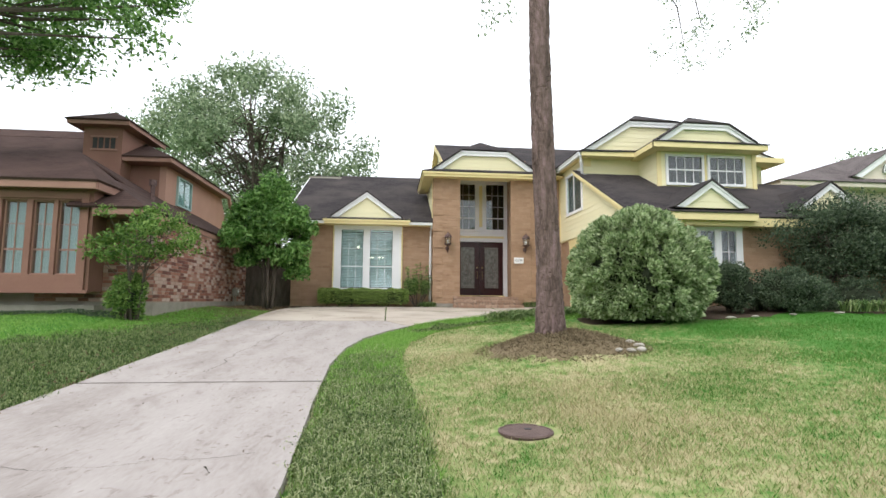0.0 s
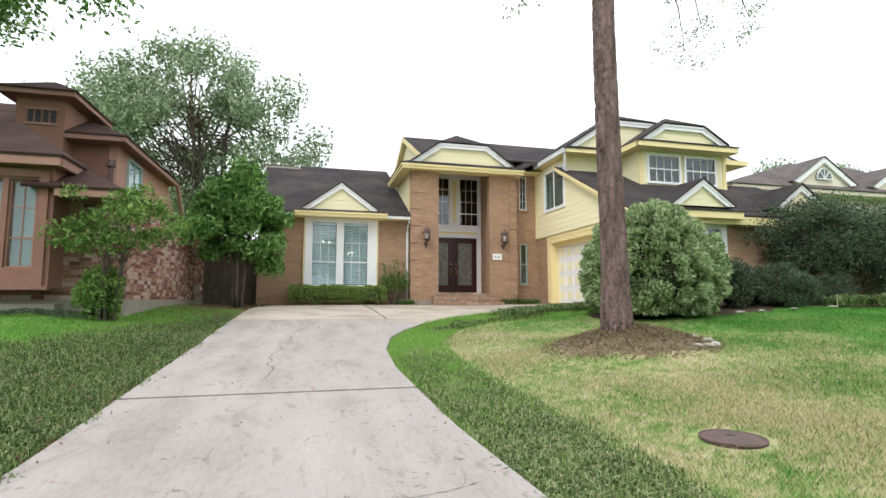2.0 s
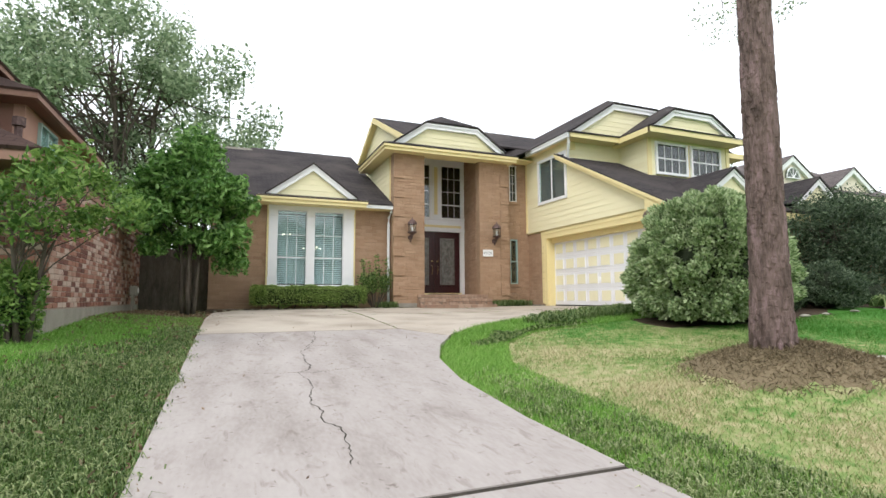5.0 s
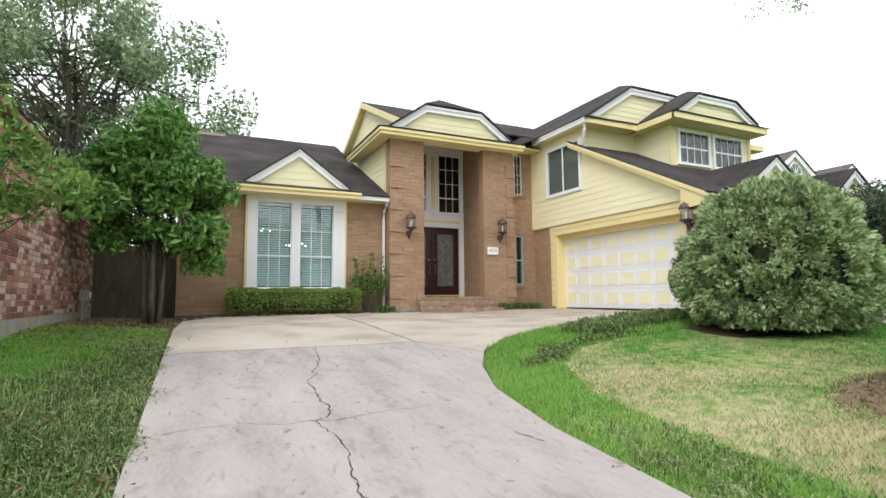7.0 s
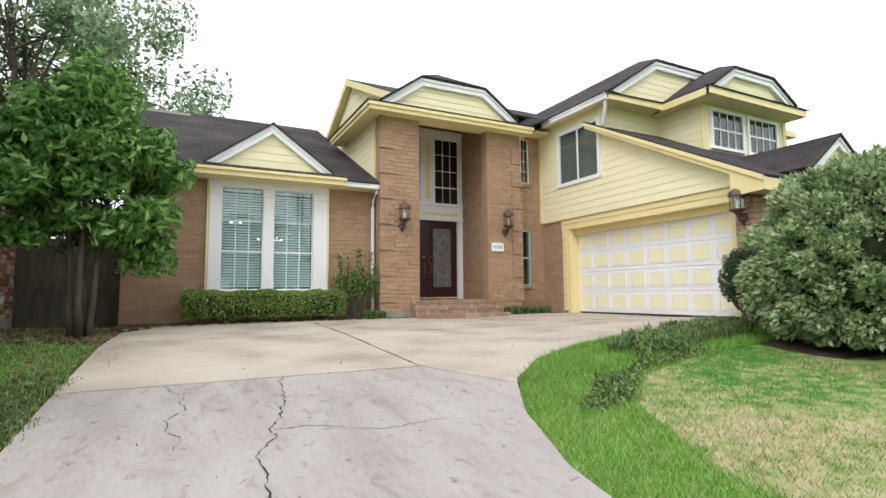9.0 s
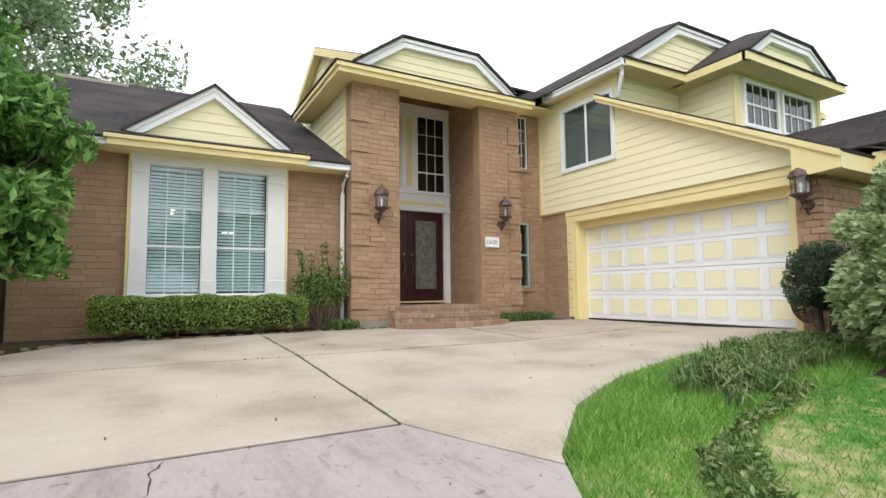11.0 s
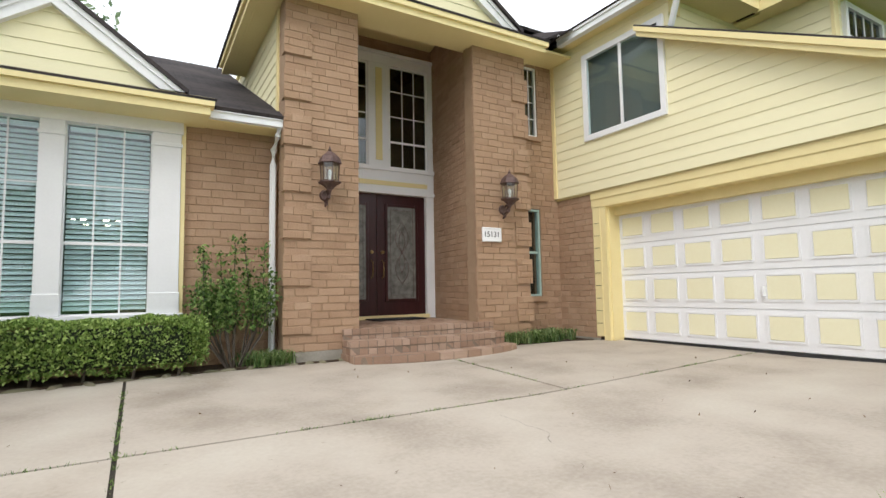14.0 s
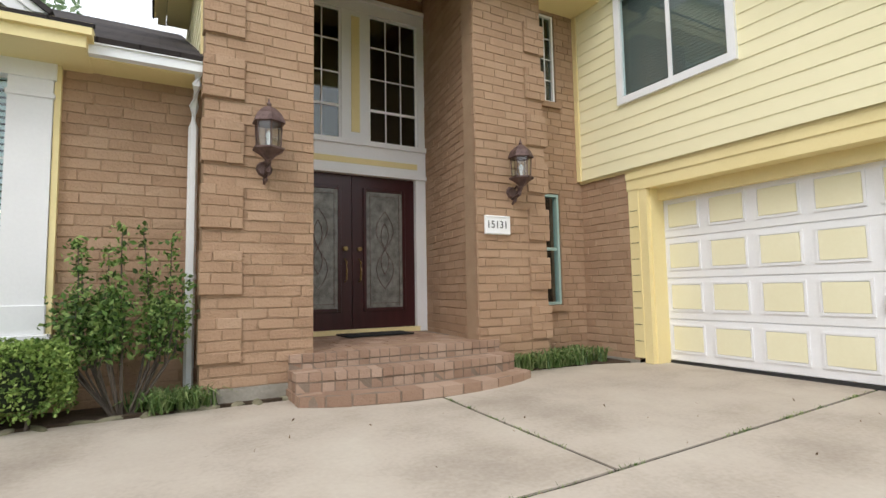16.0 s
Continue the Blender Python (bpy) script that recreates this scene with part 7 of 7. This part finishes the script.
# ---- the brown house next door ----
def brown_house():
    nb = thing("brown_house", (-9, 16, 0.8), "brown-painted two-storey house with mottled brick and brown shingles", "house")
    bp = lambda name, rows, mat, label="": [part(name, boxes(r), mat, nb, label) for r in rows][0]
    bp("foundation", [(-12.5, -5.08, 11.78, 11.95, 0.5, 1.06), (-5.28, -5.08, 11.95, 19.2, 0.5, 1.06), (-12.5, -6.1, 11.45, 11.78, 0.5, 1.0)], M_CONC, "concrete footing")
    w1 = bp("wall", [(-12.5, -5.10, 11.80, 12.0, 1.06, 2.95)], M_NB_MORTAR, "mottled red brick front wall")
    brickwork(bricks_layout(2.4, 1.08, 2.90, course=0.078, length=0.22, seed=201), (-7.5, 11.80, 0), X, NY, w1, M_NB_BRICK, seed=202)
    w2 = bp("wall", [(-5.30, -5.10, 12.0, 19.2, 1.06, 2.97)], M_NB_MORTAR, "mottled red brick side wall")
    brickwork(bricks_layout(7.4, 1.08, 2.90, course=0.078, length=0.22, seed=203), (-5.10, 11.80, 0), Y, X, w2, M_NB_BRICK, seed=204)
    bp("wall", [(-12.5, -5.3, 19.1, 19.2, 0.6, 3.1), (-12.5, -12.4, 12, 19.2, 0.6, 3.4)], M_NB_STUCCO)
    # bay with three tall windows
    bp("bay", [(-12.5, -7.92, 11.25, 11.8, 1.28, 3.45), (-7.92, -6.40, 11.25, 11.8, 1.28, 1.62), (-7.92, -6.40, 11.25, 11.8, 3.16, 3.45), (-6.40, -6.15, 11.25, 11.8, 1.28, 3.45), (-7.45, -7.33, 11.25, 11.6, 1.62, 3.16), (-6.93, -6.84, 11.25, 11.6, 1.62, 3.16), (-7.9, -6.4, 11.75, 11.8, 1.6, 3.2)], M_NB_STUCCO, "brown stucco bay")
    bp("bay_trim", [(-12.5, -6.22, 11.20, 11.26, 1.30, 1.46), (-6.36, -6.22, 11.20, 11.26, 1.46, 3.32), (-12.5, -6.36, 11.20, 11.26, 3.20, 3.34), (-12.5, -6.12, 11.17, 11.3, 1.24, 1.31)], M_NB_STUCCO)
    for x0, x1 in ((-7.90, -7.45), (-7.33, -6.93), (-6.84, -6.42)):
        w = sash_window(nb, "window", (x0, 11.36, 1.62), X, NY, x1 - x0, 1.54, 2, 4, M_GLASS, M_NB_FASCIA, 0.03, bar=0.018, rail=0, rows_z=[0.52, 1.05], label="tall window with brown frame")
        part("curtain", boxes((x0 + 0.03, x1 - 0.03, 11.42, 11.44, 1.65, 3.13)), M_CURTAIN, w, "pale green curtain")
    # lower roofs
    bp("fascia", [(-12.5, -5.99, 10.98, 11.06, 3.38, 3.56), (-6.06, -5.98, 11.06, 12.1, 3.38, 3.56), (-6.1, -5.07, 11.12, 11.20, 2.88, 3.03), (-5.15, -5.07, 11.20, 19.4, 2.88, 3.03)], M_NB_FASCIA, "brown fascia")
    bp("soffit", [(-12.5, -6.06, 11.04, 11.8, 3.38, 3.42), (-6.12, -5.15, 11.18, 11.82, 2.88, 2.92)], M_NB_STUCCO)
    apex = (-7.75, 13.4, 4.8)
    roof("roof", [(-12.5, 10.94, 3.57), (-5.94, 10.94, 3.57), apex, (-12.5, 13.4, 4.8)], nb, M_ROOF_BROWN, label="brown shingled hip roof")
    roof("roof", [(-5.94, 10.94, 3.57), (-5.94, 12.2, 3.57), apex], nb, M_ROOF_BROWN)
    roof("roof", [(-5.94, 12.2, 3.57), (-6.98, 13.6, 4.16), apex], nb, M_ROOF_BROWN)
    roof("roof", [(-6.6, 11.08, 3.05), (-5.03, 11.08, 3.05), (-6.98, 13.03, 4.15)], nb, M_ROOF_BROWN)
    roof("roof", [(-5.03, 11.08, 3.05), (-5.03, 19.5, 3.05), (-6.98, 19.5, 4.15), (-6.98, 13.03, 4.15)], nb, M_ROOF_BROWN)
    roof("roof", [(-12.5, 13.4, 4.8), (-7.75, 13.4, 4.8), (-6.98, 14.2, 4.16), (-6.98, 16.6, 4.16), (-12.5, 16.6, 4.5)], nb, M_ROOF_BROWN)
    part("vent_pipe", tube(tube(bmesh.new(), [(-6.3, 14.2, 3.65), (-6.3, 14.2, 4.15)], 0.06, 8), [(-6.3, 14.2, 4.15), (-6.3, 14.2, 4.30)], 0.10, 8), M_BRONZE, nb, "rusty roof vent pipe")
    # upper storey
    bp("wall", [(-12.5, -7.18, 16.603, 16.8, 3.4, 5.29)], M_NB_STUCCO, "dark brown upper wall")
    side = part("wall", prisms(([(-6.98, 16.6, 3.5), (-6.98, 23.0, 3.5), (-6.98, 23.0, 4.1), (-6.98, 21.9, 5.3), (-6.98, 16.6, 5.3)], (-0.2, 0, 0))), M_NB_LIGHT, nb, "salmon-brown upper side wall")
    sash_window(nb, "window", (-6.96, 17.4, 4.18), Y, X, 1.2, 0.98, 2, 1, M_GLASS, M_TEAL, 0.05, bar=0.05, label="teal sliding window")
    part("curtain", boxes((-6.978, -6.972, 17.46, 18.54, 4.22, 5.12)), M_TEAL, nb)
    bp("fascia", [(-12.5, -6.62, 16.04, 16.12, 5.28, 5.42), (-6.70, -6.62, 16.12, 21.9, 5.28, 5.42)], M_NB_FASCIA)
    part("fascia", prisms(([(-6.62, 21.9, 5.42), (-6.62, 23.3, 3.95), (-6.62, 23.2, 3.82), (-6.62, 21.8, 5.28)], (-0.1, 0, 0))), M_NB_FASCIA, nb)
    bp("soffit", [(-12.5, -6.70, 16.12, 16.62, 5.28, 5.32), (-7.1, -6.70, 16.62, 21.9, 5.302, 5.33)], M_NB_STUCCO)
    roof("roof", [(-15, 16.0, 5.44), (-6.58, 16.0, 5.44), (-8.6, 18.0, 6.5), (-15, 18.0, 6.5)], nb, M_ROOF_BROWN)
    roof("roof", [(-6.58, 16.0, 5.44), (-6.58, 22.0, 5.44), (-8.6, 21.6, 6.5), (-8.6, 18.0, 6.5)], nb, M_ROOF_BROWN)
    roof("roof", [(-15, 17.9, 6.46), (-9.2, 17.9, 6.46), (-9.2, 18.9, 7.0), (-15, 18.9, 7.0)], nb, M_ROOF_BROWN)
    # dormer with a slatted opening
    bp("dormer", [(-9.15, -8.05, 16.0, 17.6, 4.8, 6.32)], M_NB_STUCCO, "dormer with a slatted vent")
    for i in range(4):
        bp("vent_opening", [(-8.88 + 0.17 * i, -8.76 + 0.17 * i, 15.985, 16.01, 5.62, 5.95)], M_BLACK)
    bp("vent_frame", [(-8.94, -8.18, 15.97, 16.0, 5.56, 5.615), (-8.94, -8.18, 15.97, 16.0, 5.955, 6.01)], M_NB_FASCIA)
    bp("fascia", [(-9.45, -7.72, 15.65, 15.73, 6.26, 6.40), (-7.80, -7.72, 15.73, 18.2, 6.26, 6.40), (-9.45, -9.37, 15.73, 18.2, 6.26, 6.40)], M_NB_FASCIA)
    bp("soffit", [(-9.4, -7.77, 15.7, 18, 6.26, 6.30)], M_NB_STUCCO)
    roof("roof", [(-9.5, 15.6, 6.41), (-7.67, 15.6, 6.41), (-8.58, 16.6, 6.95)], nb, M_ROOF_BROWN)
    roof("roof", [(-7.67, 15.6, 6.41), (-7.67, 18.4, 6.41), (-8.58, 18.4, 6.95), (-8.58, 16.6, 6.95)], nb, M_ROOF_BROWN)
    roof("roof", [(-9.5, 15.6, 6.41), (-9.5, 18.4, 6.41), (-8.58, 18.4, 6.95), (-8.58, 16.6, 6.95)], nb, M_ROOF_BROWN)


brown_house()


def fence():
    f = thing("fence", (-4.3, 19.0, 0.9), "dark weathered board fence between the houses", "fence")
    for i in range(12):
        x = -5.08 + i * 0.14
        part("board", boxes((x, x + 0.143, 19.0 + 0.004 * (i % 3), 19.025 + 0.004 * (i % 3), 0.85, 2.55 - 0.02 * (i % 2))), M_TWIG, f)
    part("rail", boxes((-5.1, -3.4, 19.03, 19.07, 1.2, 1.29)), M_TWIG, f)
    part("rail", boxes((-5.1, -3.4, 19.03, 19.07, 2.2, 2.29)), M_TWIG, f)


fence()


def gas_meter():
    g = thing("gas_meter", (-4.95, 17.3, 0.95), "grey gas meter on pipes beside the brick wall", "meter")
    part("pipe", tube(bmesh.new(), [(-4.95, 17.2, 0.85), (-4.95, 17.2, 1.25), (-4.95, 17.3, 1.32)], 0.02, 6), M_CONC, g)
    part("pipe", tube(bmesh.new(), [(-4.95, 17.45, 0.85), (-4.95, 17.45, 1.28)], 0.02, 6), M_CONC, g)
    part("meter_body", boxes((-5.03, -4.86, 17.24, 17.50, 1.26, 1.50), bevel=0.03), M_CONC, g)
    part("dial", tube(bmesh.new(), [(-4.86, 17.37, 1.40), (-4.845, 17.37, 1.40)], 0.06, 12), M_WHITE, g)


gas_meter()


# ---- the pale brick house beyond ----
def pale_house(dx=0.0, dy=0.0):
    ph = thing("pale_house", (22 + dx, 24 + dy, 0.9), "pale brick house with grey-brown hip roof and white gables", "house", "houses beyond")
    m = lambda *p: [(x + dx, y + dy, z) for x, y, z in p]
    bp = lambda name, r, mat, label="": part(name, boxes((r[0] + dx, r[1] + dx, r[2] + dy, r[3] + dy, r[4], r[5])), mat, ph, label)
    bp("wall", (16.2, 29, 19.6, 27, 0.5, 5.95), M_RN_BRICK, "pale pink brick wall")
    bp("fascia", (15.7, 29.4, 18.92, 19.05, 5.92, 6.12), M_RN_TRIM)
    bp("fascia", (15.7, 15.85, 19.05, 26.6, 5.92, 6.12), M_RN_TRIM)
    bp("soffit", (15.8, 29.4, 19.0, 19.7, 5.90, 5.94), M_RN_TRIM)
    roof("roof", m((15.6, 18.85, 6.13), (29.6, 18.85, 6.13), (26.9, 22.3, 8.3), (22.6, 22.3, 8.3)), ph, M_ROOF_GREY, label="grey-brown shingled roof")
    roof("roof", m((15.6, 27.0, 6.13), (15.6, 18.85, 6.13), (22.6, 22.3, 8.3)), ph, M_ROOF_GREY)
    roof("roof", m((29.6, 18.85, 6.13), (29.6, 27.0, 6.13), (26.9, 22.3, 8.3)), ph, M_ROOF_GREY)
    for xc, w, zt in ((21.0, 1.7, 7.66), (25.45, 1.5, 7.5)):
        zb = 6.42
        part("gable_wall", prisms((m((xc - w, 19.2, zb), (xc - w + 0.35, 19.2, 6.05), (xc + w - 0.35, 19.2, 6.05), (xc + w, 19.2, zb), (xc, 19.2, zt - 0.1)), (0, 0.1, 0))), M_RN_GABLE, ph, "cream painted gable")
        for s in (-1, 1):
            part("rake_board", prisms((m((xc + s * (w + 0.15), 19.05, zb), (xc, 19.05, zt), (xc, 19.05, zt - 0.26), (xc + s * (w - 0.18), 19.05, zb - 0.06)), (0, 0.14, 0))), M_WHITE, ph, "white rake board")
            roof("gable_roof", m((xc + s * (w + 0.2), 19.0, zb + 0.02), (xc + s * (w + 0.2), 22, zb + 0.02), (xc, 22, zt + 0.05), (xc, 19.0, zt + 0.05)), ph, M_ROOF_GREY, 0.03)
        if xc < 22:
            arch = [(xc + 0.44 * math.cos(a), 6.62 + 0.5 * math.sin(a)) for a in [math.pi * i / 12 for i in range(13)]]
            part("arched_window", prisms((m(*[(x, 19.1, z) for x, z in arch]), (0, 0.09, 0))), M_DARKGLASS, ph, "arched fanlight window")
            for a in (0.9, 1.57, 2.24):
                part("glazing_bar", tube(bmesh.new(), m((xc, 19.09, 6.63), (xc + 0.43 * math.cos(a), 19.09, 6.62 + 0.49 * math.sin(a))), 0.02, 4), M_WHITE, ph)
            part("window_frame", tube(bmesh.new(), m(*[(x, 19.09, z) for x, z in arch + arch[:1]]), 0.035, 5), M_WHITE, ph)
    for xw in (17.0, 22.2, 23.3, 25.0, 26.1):
        sash_window(ph, "window", (xw + dx, 19.56 + dy, 4.1), X, NY, 0.95, 1.4, 3, 3, M_GLASS, M_WHITE, 0.06)
        part("curtain", boxes((xw + 0.05 + dx, xw + 0.9 + dx, 19.59 + dy, 19.598 + dy, 4.15, 5.45)), M_TEAL, ph)


pale_house()
pale_house(17.0, 2.0)


# ---- across the street, seen only as reflections in the panes ----
for i, (x, y, h, r) in enumerate(((-16, -24, 9.0, 5.0), (-6, -26, 10.5, 5.5), (4, -24, 9.5, 5.0), (14, -25, 10.0, 5.5), (25, -22, 9.5, 5.0))):
    tree("street_tree", "broad leafy tree across the street", (x, y, -0.15), h * 0.75, 0.22, ((x, y, h * 0.56), (r, 3.0, h * 0.42)), 6000, 0.5, M_LEAF_OAK, M_TWIG, 300 + i, clumps=36, clump_r=1.9, aspect=0.6)
